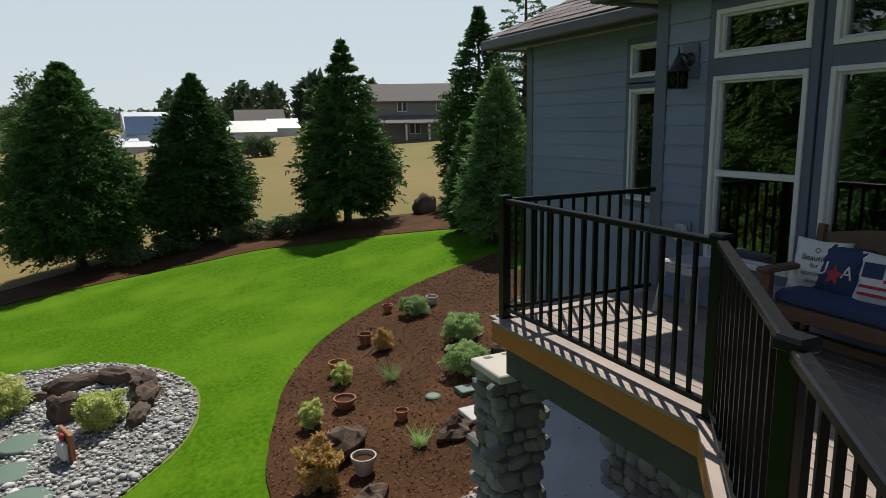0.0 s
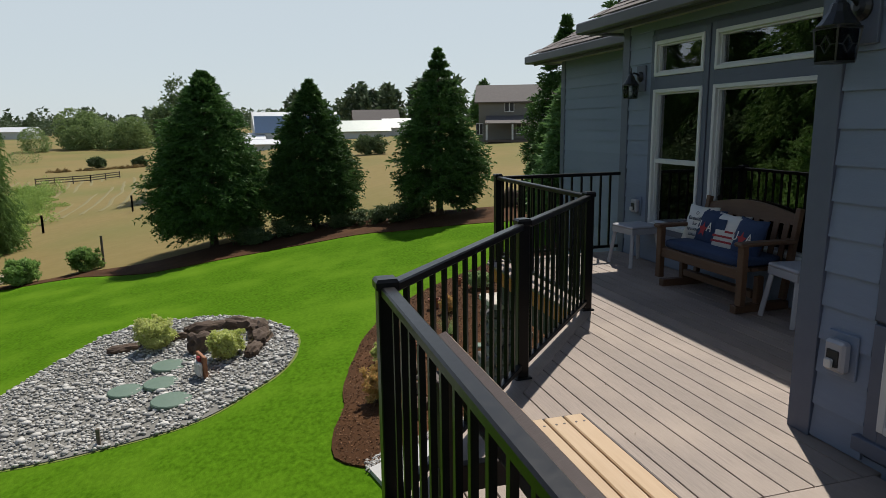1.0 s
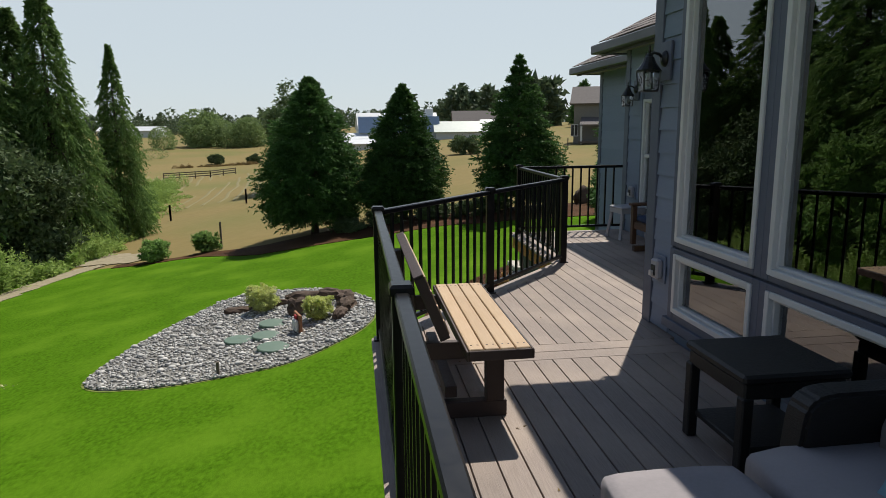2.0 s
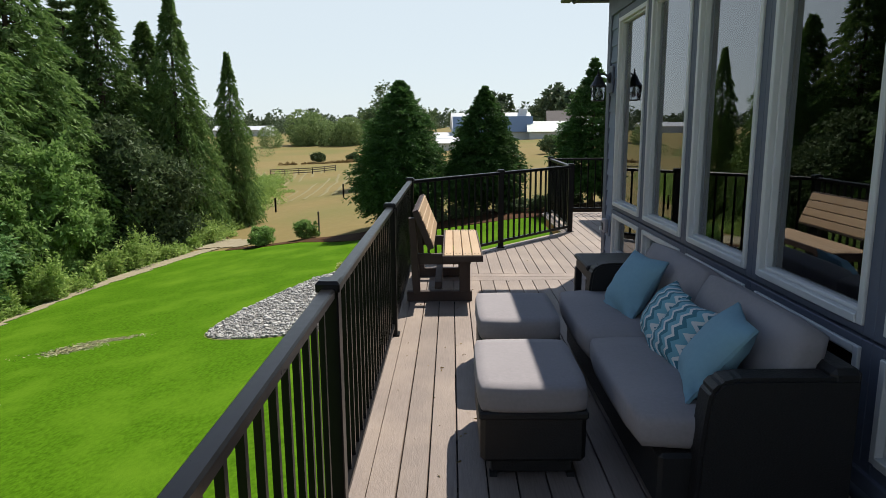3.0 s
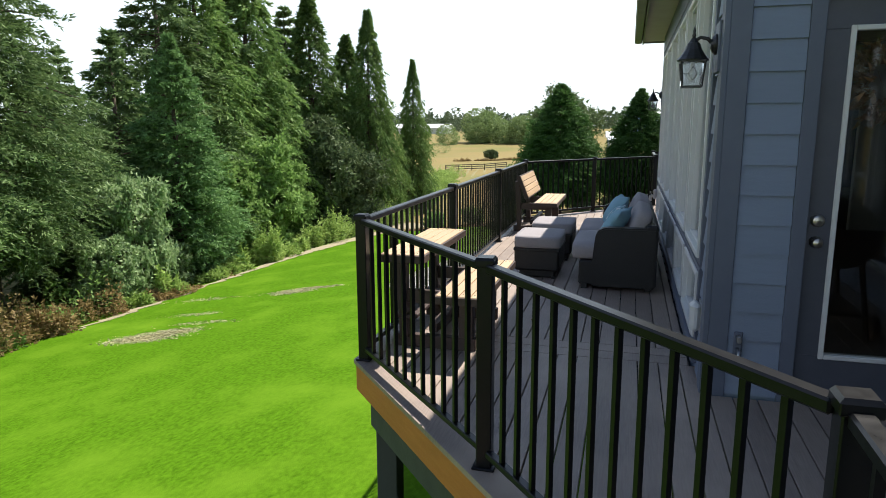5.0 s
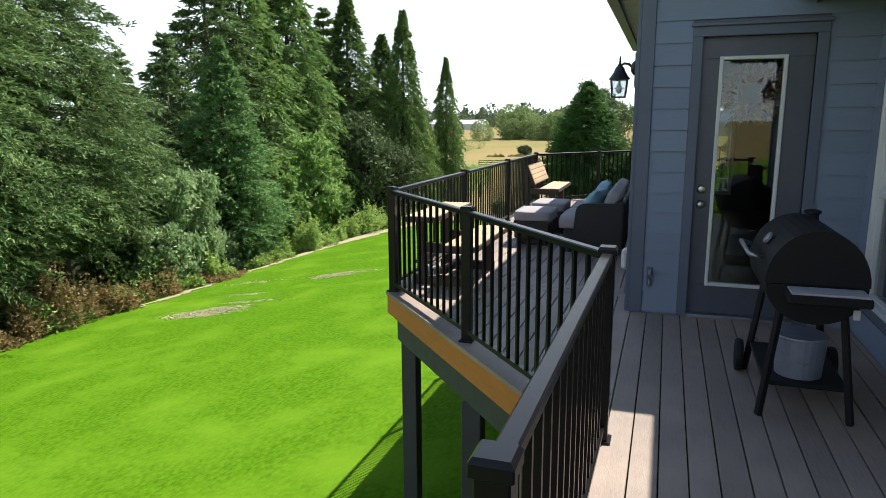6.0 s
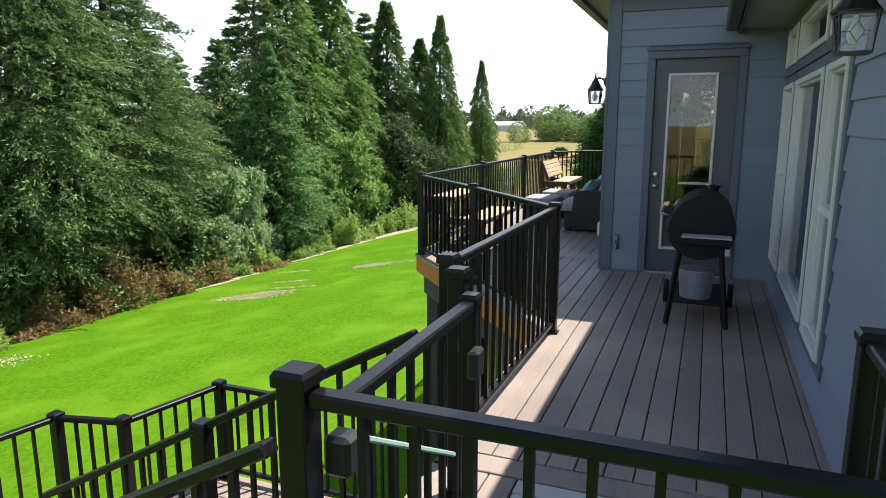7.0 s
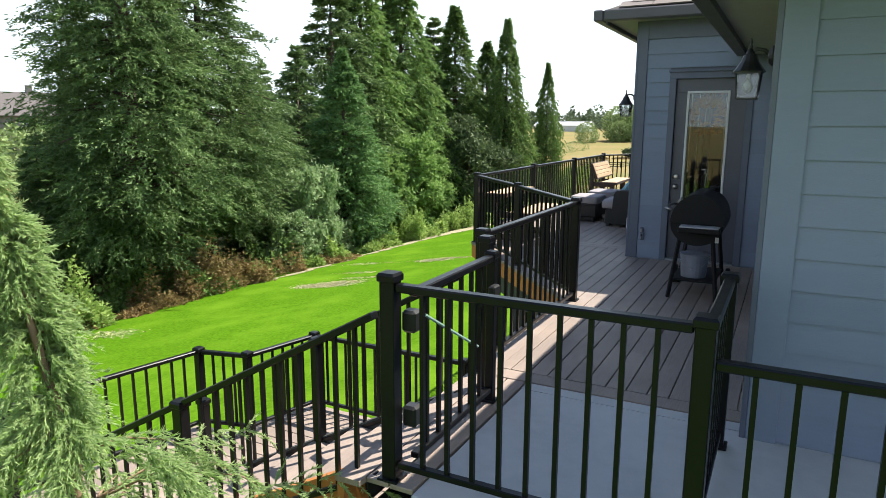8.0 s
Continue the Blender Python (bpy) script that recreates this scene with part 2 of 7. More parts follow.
MATBLACK = material("matt_black_enamel", (0.009, 0.009, 0.01), 0.6, second=(0.014, 0.014, 0.015), scale=20, bump=0.1, bump_scale=90, spec=0.2)
WICKER = material("dark_wicker", (0.005, 0.0045, 0.0045), 0.55, second=(0.011, 0.01, 0.01), scale=70, stretch=(1, 1, 2), bump=1.0, bump_scale=110)
CUSHION = material("grey_cushion", (0.265, 0.24, 0.25), 0.9, second=(0.205, 0.195, 0.2), scale=60, third=(0.285, 0.262, 0.27), third_scale=2, bump=0.3, bump_scale=220)
BLUEPILLOW = material("blue_pillow", (0.19, 0.34, 0.42), 0.9, second=(0.16, 0.3, 0.37), scale=50, bump=0.3, bump_scale=200)
NAVY = material("navy_cushion", (0.022, 0.042, 0.1), 0.9, second=(0.016, 0.032, 0.078), scale=40, bump=0.25, bump_scale=200)
CREAM = material("cream_cloth", (0.62, 0.6, 0.56), 0.9, second=(0.55, 0.53, 0.5), scale=40, bump=0.25, bump_scale=200)
REDCLOTH = material("red_cloth", (0.35, 0.035, 0.04), 0.9, second=(0.26, 0.03, 0.035), scale=40, bump=0.25, bump_scale=200)
INK = material("printed_ink", (0.05, 0.06, 0.09), 0.9, bump=0)
OAK = material("brown_wood", (0.11, 0.056, 0.028), 0.6, second=(0.06, 0.03, 0.016), scale=7, stretch=(1, 7, 7), third=(0.13, 0.07, 0.035), bump=0.2)
PLASTIC = material("grey_resin", (0.35, 0.345, 0.365), 0.5, second=(0.3, 0.295, 0.315), scale=6, bump=0.08)
GALV = material("galvanised_steel", (0.22, 0.24, 0.3), 0.45, 0.3, second=(0.16, 0.175, 0.22), scale=18, bump=0.1)
STEEL = material("worn_steel", (0.36, 0.36, 0.37), 0.35, 0.9, scale=14, bump=0.1)
BRASSY = material("satin_nickel", (0.5, 0.47, 0.42), 0.3, 1.0, bump=0.02)
BULB = material("lamp_bulb", (0.75, 0.74, 0.7), 0.2, scale=3, bump=0)
METALROOF = material("white_metal_roof", (0.6, 0.62, 0.64), 0.5, second=(0.52, 0.54, 0.56), scale=2, bump=0.1)
BLUEROOF = material("blue_metal_roof", (0.2, 0.28, 0.42), 0.5, second=(0.17, 0.24, 0.36), scale=2, bump=0.1)
GREENROOF = material("pale_green_metal_roof", (0.36, 0.42, 0.38), 0.5, second=(0.3, 0.36, 0.33), scale=2, bump=0.1)
BARNWALL = material("pale_barn_wall", (0.5, 0.52, 0.52), 0.8, second=(0.42, 0.44, 0.44), scale=1.5, bump=0.2)
TAN = material("tan_siding", (0.17, 0.165, 0.145), 0.8, second=(0.14, 0.135, 0.12), scale=2, stretch=(1, 1, 8), bump=0.2)
FARROOF = material("far_shingles", (0.12, 0.105, 0.1), 0.9, second=(0.09, 0.08, 0.075), scale=4, bump=0.3)
# flat near-black; the shade inside openings and far windows is put into this colour
VOIDSHADE = material("opening_shade", (0.02, 0.021, 0.023), 0.4, bump=0)
OLDWOOD = material("weathered_wood", (0.14, 0.11, 0.085), 0.9, second=(0.09, 0.07, 0.055), scale=8, stretch=(1, 1, 0.2), bump=0.4)
REDWOOD = material("red_brown_wood", (0.3, 0.13, 0.06), 0.75, second=(0.2, 0.08, 0.04), scale=9, bump=0.2)
TEALHOSE = material("green_rod", (0.25, 0.38, 0.34), 0.4, bump=0)

# ---- building helpers ----
def link_mesh(name, data, parent=None, label="", m=None):
    ob = new(name, data)
    if m is not None:
        ob.matrix_basis = m
    if parent is not None:
        ob.parent = parent
    if label:
        ob["label"] = label
    return ob


def part(name, bm, mat, parent=None, label="", smooth=False):
    data = bpy.data.meshes.new(name)
    bm.normal_update()
    bm.to_mesh(data)
    bm.free()
    for mm in (mat if isinstance(mat, (list, tuple)) else [mat]):
        data.materials.append(mm)
    if smooth:
        data.shade_smooth()
    return link_mesh(name, data, parent, label)


def pydata(name, verts, faces, mat, parent=None, label="", smooth=False):
    data = bpy.data.meshes.new(name)
    data.from_pydata(verts, [], faces)
    data.materials.append(mat)
    if smooth:
        data.shade_smooth()
    return link_mesh(name, data, parent, label)


def thing(name, label, category, m=None, group="", kind=""):
    e = new(name)
    e.empty_display_size = 0.1
    if m is not None:
        e.matrix_basis = m
    return tagged(e, label, category, group, kind)


def box(bm, x0, x1, y0, y1, z0, z1, bevel=0.0, m=None):
    vs = bmesh.ops.create_cube(bm, size=1.0)["verts"]
    for v in vs:
        v.co = Vector((x0 + (v.co.x + 0.5) * (x1 - x0), y0 + (v.co.y + 0.5) * (y1 - y0), z0 + (v.co.z + 0.5) * (z1 - z0)))
    if bevel:
        es = {e for v in vs for e in v.link_edges}
        vs = list({v for f in bmesh.ops.bevel(bm, geom=list(es), offset=bevel, segments=1, affect="EDGES")["faces"] for v in f.verts} | {v for v in vs if v.is_valid})
    if m is not None:
        for v in vs:
            v.co = m @ v.co
    return vs


def boxed(x0, x1, y0, y1, z0, z1, bevel=0.0, m=None):
    bm = bmesh.new()
    box(bm, x0, x1, y0, y1, z0, z1, bevel, m)
    return bm


def bar(bm, a, b, w, h, bevel=0.0, up=(0, 0, 1)):
    """A bar of width w and height h from a to b."""
    a, b = Vector(a), Vector(b)
    d = b - a
    u = d.normalized()
    s = u.cross(Vector(up))
    s = s.normalized() if s.length > 1e-5 else Vector((1, 0, 0))
    t = s.cross(u)
    m = Matrix(((u.x, s.x, t.x, a.x), (u.y, s.y, t.y, a.y), (u.z, s.z, t.z, a.z), (0, 0, 0, 1)))
    return box(bm, 0, d.length, -w / 2, w / 2, -h / 2, h / 2, bevel, m)


def barred(a, b, w, h, bevel=0.0, up=(0, 0, 1)):
    bm = bmesh.new()
    bar(bm, a, b, w, h, bevel, up)
    return bm


def lathe(bm, profile, seg=20, m=None, closed=True):
    """A turned form from (radius, height) pairs."""
    rings = []
    for r, z in profile:
        rings.append([bm.verts.new((r * math.cos(2 * math.pi * i / seg), r * math.sin(2 * math.pi * i / seg), z)) for i in range(seg)])
    for a, b in zip(rings, rings[1:]):
        for i in range(seg):
            bm.faces.new((a[i], a[(i + 1) % seg], b[(i + 1) % seg], b[i]))
    if closed:
        bm.faces.new(list(reversed(rings[0])))
        bm.faces.new(rings[-1])
    if m is not None:
        for r in rings:
            for v in r:
                v.co = m @ v.co


def lathed(profile, seg=20, m=None, closed=True):
    bm = bmesh.new()
    lathe(bm, profile, seg, m, closed)
    return bm


def tube(bm, points, radii, seg=7):
    """A tapered tube along points."""
    pts = [Vector(p) for p in points]
    rings = []
    for i, p in enumerate(pts):
        d = (pts[min(i + 1, len(pts) - 1)] - pts[max(i - 1, 0)]).normalized()
        s = d.cross(Vector((0.31, 0.17, 0.93)) if abs(d.z) < 0.93 else Vector((1, 0, 0))).normalized()
        t = d.cross(s)
        r = radii[i] if isinstance(radii, (list, tuple)) else radii
        rings.append([bm.verts.new(p + (s * math.cos(2 * math.pi * k / seg) + t * math.sin(2 * math.pi * k / seg)) * r) for k in range(seg)])
    for a, b in zip(rings, rings[1:]):
        for k in range(seg):
            bm.faces.new((a[k], a[(k + 1) % seg], b[(k + 1) % seg], b[k]))
    bm.faces.new(list(reversed(rings[0])))
    bm.faces.new(rings[-1])


def tubed(points, radii, seg=7):
    bm = bmesh.new()
    tube(bm, points, radii, seg)
    return bm


def prism(bm, poly, z0, z1):
    lo = [bm.verts.new((x, y, z0)) for x, y in poly]
    hi = [bm.verts.new((x, y, z1)) for x, y in poly]
    n = len(poly)
    bm.faces.new(list(reversed(lo)))
    bm.faces.new(hi)
    for i in range(n):
        bm.faces.new((lo[i], lo[(i + 1) % n], hi[(i + 1) % n], hi[i]))


def rock_mesh(name, mat, seed, size=(1, 1, 1), rough=0.18, level=2, freq=1.6, flat=False, square=2.0):
    bm = bmesh.new()
    bmesh.ops.create_icosphere(bm, subdivisions=level, radius=1.0)
    off = Vector((seed * 7.3, seed * 3.1, seed * 1.7))
    for v in bm.verts:
        v.co /= (abs(v.co.x) ** square + abs(v.co.y) ** square + abs(v.co.z) ** square) ** (1 / square)
        k = 1 + rough * 2 * noise.noise(v.co * freq + off) + rough * noise.noise(v.co * freq * 2.7 + off)
        v.co = Vector((v.co.x * size[0], v.co.y * size[1], v.co.z * size[2])) * k
    data = bpy.data.meshes.new(name)
    bm.to_mesh(data)
    bm.free()
    data.materials.append(mat)
    if not flat:
        data.shade_smooth()
    return data


def smooth01(a, b, x):
    t = min(1.0, max(0.0, (x - a) / (b - a)))
    return t * t * (3 - 2 * t)


def ground_z(x, y):
    """Height of the ground: a lawn that falls away from the house to the west, a valley floor, a gentle far rise."""
    cx = min(12.0, max(-17.0, x))
    cy = min(45.0, max(-30.0, y))
    z = -2.81 + 0.148 * (cx - 1.66) - 0.016 * (cy - 11.7)
    z += 0.05 * max(0.0, min(x, 60.0) - 12.0) * smooth01(20, 60, y)
    z += smooth01(120, 330, y) * (4.2 - 2.2 * smooth01(0, 60, x))
    z += 0.10 * noise.noise(Vector((x * 0.11, y * 0.11, 0.3))) * smooth01(30, 55, y)
    return z

# ---- ground ----
def spaced(lo, hi, near_lo, near_hi, step, grow=1.22):
    c = list(np.arange(near_lo, near_hi + 0.01, step))
    s, v = step, near_hi
    while v < hi:
        s *= grow
        v = min(hi, v + s)
        c.append(v)
    s, v = step, near_lo
    while v > lo:
        s *= grow
        v = max(lo, v - s)
        c.insert(0, v)
    return [float(q) for q in c]


gx, gy = spaced(-2600, 2600, -40, 60, 4.0), spaced(-1500, 3500, -40, 240, 4.0)
gv = [(x, y, ground_z(x, y)) for y in gy for x in gx]
gf = [(j * len(gx) + i, j * len(gx) + i + 1, (j + 1) * len(gx) + i + 1, (j + 1) * len(gx) + i) for j in range(len(gy) - 1) for i in range(len(gx) - 1)]
ground = tagged(pydata("ground", gv, gf, FIELD, smooth=True), "dry mown golden hay field falling into a shallow valley", "field", kind="structure")


def curve_loop(pts, n=8):
    """A closed smooth outline through the given corners."""
    out = []
    k = len(pts)
    for i in range(k):
        p0, p1, p2, p3 = (Vector(pts[(i + j - 1) % k]) for j in range(4))
        for s in range(n):
            t = s / n
            out.append(0.5 * ((2 * p1) + (p2 - p0) * t + (2 * p0 - 5 * p1 + 4 * p2 - p3) * t * t + (3 * p1 - p0 - 3 * p2 + p3) * t ** 3))
    return [(p.x, p.y) for p in out]


def sheet(name, outline, lift, mat, label, category, edge=0.05, wobble=0.0, kind="structure"):
    """A piece of ground cover, lifted a little over the ground, with a turned-down rim."""
    bm = bmesh.new()
    top, low = [], []
    for i, (x, y) in enumerate(outline):
        w = wobble * noise.noise(Vector((x * 1.9, y * 1.9, 4.0)))
        x, y = x + w, y + w * 0.7
        top.append(bm.verts.new((x, y, ground_z(x, y) + lift)))
        low.append(bm.verts.new((x, y, ground_z(x, y) - edge)))
    bm.faces.new(top)
    for i in range(len(top)):
        bm.faces.new((low[i], low[(i + 1) % len(top)], top[(i + 1) % len(top)], top[i]))
    bmesh.ops.recalc_face_normals(bm, faces=bm.faces[:])
    bmesh.ops.triangulate(bm, faces=[f for f in bm.faces if len(f.verts) > 4])
    return tagged(part(name, bm, mat), label, category, kind=kind)


LAWN_FAR = [(-15.0, 29.5), (-12.9, 29.3), (-8, 27.2), (-5.4, 26.6), (-2.65, 24.2), (0.93, 23.8), (4.93, 23.2), (8.6, 20.4), (10.6, 18.6), (14, 17.0)]


def lawn_far(x):
    for (xa, ya), (xb, yb) in zip(LAWN_FAR, LAWN_FAR[1:]):
        if x <= xb:
            t = max(0.0, (x - xa) / (xb - xa))
            return ya + (yb - ya) * t
    return LAWN_FAR[-1][1]


lx = [-16.2 + 0.5 * i for i in range(61)]
lv, lf = [], []
rows_y = 60
for i, x in enumerate(lx):
    top_y = lawn_far(x) + 0.12 * noise.noise(Vector((x, 0, 2)))
    for j in range(rows_y + 1):
        y = -46 + (top_y + 46) * min(j, rows_y - 1) / (rows_y - 1) + (0.03 if j == rows_y else 0)
        xx = x + (0.5 * noise.noise(Vector((0, y * 0.35, 7))) if i == 0 else 0)
        lv.append((xx, y, ground_z(xx, y) + 0.03 - (0.07 if i in (0, len(lx) - 1) or j in (0, rows_y) else 0)))
for i in range(len(lx) - 1):
    for j in range(rows_y):
        a = i * (rows_y + 1) + j
        lf.append((a, a + rows_y + 1, a + rows_y + 2, a + 1))
lawn = tagged(pydata("lawn", lv, lf, LAWN, smooth=True), "freshly mown bright green lawn sloping away from the house", "lawn", kind="structure")

# mulch strip under the row of trees, mulch bed by the deck, gravel island
strip = [(x, lawn_far(x) - 0.25) for x in np.linspace(-9.5, 13.5, 40)]
strip += [(x, lawn_far(x) + 0.5 + 3.4 * smooth01(-7, 2, x)) for x in np.linspace(13.5, -9.5, 40)]
mulch_strip = sheet("mulch_strip", strip, 0.05, MULCH, "long strip of dark red-brown bark mulch under the trees", "mulch", wobble=0.12)
bed_outline = curve_loop([(2.22, 6.5), (2.28, 8.5), (2.62, 10.0), (3.3, 11.7), (4.45, 13.2), (6.5, 14.5), (9.0, 15.2), (12.5, 15.6), (13.5, 10.5), (12.0, 6.4), (6.0, 5.9)])
mulch_bed = sheet("mulch_bed", bed_outline, 0.06, MULCH, "curved planting bed of red-brown bark mulch beside the lawn", "mulch", wobble=0.05)
ISLAND = curve_loop([(-4.1, 10.4), (-3.85, 12.6), (-2.95, 14.95), (-2.2, 16.2), (-0.9, 16.1), (0.5, 15.25), (1.5, 13.7), (1.87, 12.2), (1.6, 10.8), (0.92, 9.9), (0.1, 9.25), (-1.2, 9.15), (-2.8, 9.45)])
gravel_bed = sheet("gravel_bed", ISLAND, 0.05, GRAVELBASE, "teardrop-shaped bed of grey river stones set in the lawn", "gravel", wobble=0.03)
sheet("dry_grass_edge", [(-1.1 + (x + 1.1) * 1.016, 12.2 + (y - 12.2) * 1.016) for x, y in ISLAND], 0.036, DRYGRASS, "thin yellowed grass edge round the river stones", "grass", wobble=0.05)
sheet("dirt_path", curve_loop([(-15.5, 29.0), (-12.5, 30.6), (-9.0, 28.6), (-8.6, 30.2), (-11.5, 33.5), (-15.5, 36.0)]), 0.045, PATHDIRT, "pale dry dirt track along the lawn's far edge", "path", wobble=0.3)
EDGE_IN = [(-13.75, 7.5), (-13.45, 10.5), (-13.35, 14.0), (-13.15, 18.0), (-12.7, 21.5), (-11.9, 24.5), (-11.2, 27.0), (-10.4, 29.0)]
EDGE_OUT = [(-11.6, 29.6), (-12.7, 27.0), (-13.3, 24.5), (-13.6, 21.5), (-13.75, 18.0), (-13.85, 14.0), (-13.85, 10.5)]
dirt_edge = sheet("dirt_edge", curve_loop(EDGE_IN + EDGE_OUT, 14), 0.05, PATHDIRT, "thin dry dirt edge between lawn and brambles", "ground", wobble=0.45)
patio = sheet("patio", [(4.3, -6.6), (4.3, 1.0), (2.6, 4.9), (2.3, 6.35), (3.28, 6.66), (4.05, 6.84), (4.9, 7.15), (5.3, 8.1), (9.5, 8.3), (9.5, -6.6)], 0.09, CONCRETE, "grey concrete patio under the raised deck", "patio")

# ---- walls ----
def west(c):
    """Wall frame for a face that looks west: (u, out, z) to (c - out, u, z)."""
    return Matrix(((0, -1, 0, c), (1, 0, 0, 0), (0, 0, 1, 0), (0, 0, 0, 1)))


def south(c):
    return Matrix(((-1, 0, 0, 0), (0, -1, 0, c), (0, 0, 1, 0), (0, 0, 0, 1)))


def north(c):
    return Matrix(((1, 0, 0, 0), (0, 1, 0, c), (0, 0, 1, 0), (0, 0, 0, 1)))


def cut(lo, hi, holes):
    """The stretches of lo..hi that no hole covers."""
    out, at = [], lo
    for a, b in sorted(holes):
        if b <= at or a >= hi:
            continue
        if a > at + 1e-4:
            out.append((at, a))
        at = max(at, b)
    if at < hi - 1e-4:
        out.append((at, hi))
    return out


EXPOSE = 0.155
def wall(name, m, u0, u1, z0, z1, openings, clear, label, siding=True):
    """A wall with real openings, clad in lapped boards; clear: areas kept free of boards for trim."""
    bm = bmesh.new()
    us = sorted({u0, u1, *[q for o in openings for q in o[:2] if u0 < q < u1]})
    for a, b in zip(us, us[1:]):
        mid = (a + b) / 2
        for za, zb in cut(z0, z1, [(o[2], o[3]) for o in openings if o[0] < mid < o[1]]):
            box(bm, a, b, -0.15, 0.0, za, zb, 0, m)
    w = tagged(part(name, bm, TRIM), label, "wall", kind="structure")
    if siding:
        z = z0
        rnd = random.Random(len(name) * 31 + int(abs(u0) * 10))
        while z < z1 - 0.02:
            zt = min(z1, z + EXPOSE)
            for a, b in cut(u0, u1, [(c[0], c[1]) for c in clear if c[2] < (z + zt) / 2 < c[3]]):
                joints = [a]
                while b - joints[-1] > 3.2:
                    joints.append(joints[-1] + rnd.uniform(1.2, 2.9))
                joints.append(b)
                for ja, jb in zip(joints, joints[1:]):
                    bb = bmesh.new()
                    lap = min(zt + 0.02, z1)
                    vs = [(ja + 0.0015, 0.002, z), (jb - 0.0015, 0.002, z), (jb - 0.0015, 0.021, z), (ja + 0.0015, 0.021, z),
                          (ja + 0.0015, 0.0, lap), (jb - 0.0015, 0.0, lap), (jb - 0.0015, 0.006, lap), (ja + 0.0015, 0.006, lap)]
                    vv = [bb.verts.new(m @ Vector(q)) for q in vs]
                    for f in ((0, 1, 2, 3), (7, 6, 5, 4), (3, 2, 6, 7), (0, 4, 5, 1), (1, 5, 6, 2), (0, 3, 7, 4)):
                        bb.faces.new([vv[i] for i in f])
                    part("siding_board", bb, SIDING, w)
            z += EXPOSE
    return w


window_count = 0
def window(m, u0, u1, z0, z1, label, style="fixed", casing=0.065, under=0.065, over=0.065):
    """White-framed window set in dark casing; style 'hung' has a meeting rail and a lower sash."""
    global window_count
    window_count += 1
    e = thing("window_%d" % window_count, label, "window", kind="structure")
    bm = bmesh.new()
    c = casing
    if c:
        box(bm, u0 - c, u0, -0.02, 0.028, z0 - under, z1 + over, 0.003, m)
        box(bm, u1, u1 + c, -0.02, 0.028, z0 - under, z1 + over, 0.003, m)
        box(bm, u0, u1, -0.02, 0.028, z1, z1 + over, 0.003, m)
        box(bm, u0, u1, -0.02, 0.028, z0 - under, z0, 0.003, m)
        part("casing", bm, TRIM, e, "dark slate painted casing")
    else:
        bm.free()
    w = 0.036
    bm = bmesh.new()
    box(bm, u0, u0 + w, -0.06, 0.04, z0, z1, 0.004, m)
    box(bm, u1 - w, u1, -0.06, 0.04, z0, z1, 0.004, m)
    box(bm, u0 + w, u1 - w, -0.06, 0.038, z1 - w, z1, 0.004, m)
    box(bm, u0 + w, u1 - w, -0.06, 0.045, z0, z0 + w, 0.004, m)
    part("window_frame", bm, WHITE, e, "white vinyl frame")
    i = w
    bm = bmesh.new()
    s = 0.017
    box(bm, u0 + i, u0 + i + s, -0.055, 0.012, z0 + i, z1 - i, 0.003, m)
    box(bm, u1 - i - s, u1 - i, -0.055, 0.012, z0 + i, z1 - i, 0.003, m)
    box(bm, u0 + i + s, u1 - i - s, -0.055, 0.012, z1 - i - s, z1 - i, 0.003, m)
    box(bm, u0 + i + s, u1 - i - s, -0.055, 0.012, z0 + i, z0 + i + s, 0.003, m)
    part("sash", bm, WHITE, e)
    zs = [z0 + i + s, z1 - i - s]
    if style == "hung":
        mid = z0 + (z1 - z0) * 0.485
        part("meeting_rail", boxed(u0 + i + s, u1 - i - s, -0.055, 0.02, mid - 0.022, mid + 0.022, 0.003, m), WHITE, e)
        zs = [zs[0], mid - 0.022, mid + 0.022, zs[1]]
    for a, b in zip(zs[::2], zs[1::2]):
        p = part("pane", boxed(u0 + i + s, u1 - i - s, -0.024, -0.02, a, b, 0, m), GLASS, e)
        p.visible_shadow = False
    return e


BAY_W = west(3.62)
BAY_WINDOWS = [(1.10 - 1.025 * k - 0.895, 1.10 - 1.025 * k) for k in range(6)]
ops = [(a, b, 0.67, 2.40) for a, b in BAY_WINDOWS] + [(a, b, 0.18, 0.585) for a, b in BAY_WINDOWS]
wall("wall_bay_west", BAY_W, -5.34, 1.54, -0.3, 2.72, ops, [(-5.02, 1.17, 0.08, 2.47), (-5.34, -5.24, -1, 3), (1.44, 1.54, -1, 3), (-5.3, 1.5, 2.47, 2.72)], "slate blue lap-sided bay wall with six tall windows")
for a, b in BAY_WINDOWS:
    window(BAY_W, a, b, 0.67, 2.40, "tall white fixed window in a dark slate casing", under=0.035)
    window(BAY_W, a, b, 0.18, 0.585, "low white awning window under a tall one", over=0.035)
END_S = south(-5.34)
DOOR = (-4.78, -4.05)
wall("wall_bay_south", END_S, -5.17, -3.62, -0.3, 2.72, [(DOOR[0], DOOR[1], 0.0, 2.06)], [(DOOR[0] - 0.07, DOOR[1] + 0.07, -0.3, 2.13), (-3.72, -3.62, -1, 3), (-5.17, -3.62, 2.5, 2.75)], "slate blue lap-sided end wall with a glazed door")
wall("wall_bay_north", north(1.54), 3.62, 5.16, -0.3, 2.72, [(4.0, 4.9, 0.25, 2.1)], [(3.93, 4.97, 0.18, 2.17), (3.62, 3.72, -1, 3), (3.62, 5.16, 2.5, 2.75)], "slate blue lap-sided end wall of the bay")
window(north(1.54), 4.0, 4.9, 0.25, 2.1, "tall white window in the end wall of the bay")
REC = west(5.16)
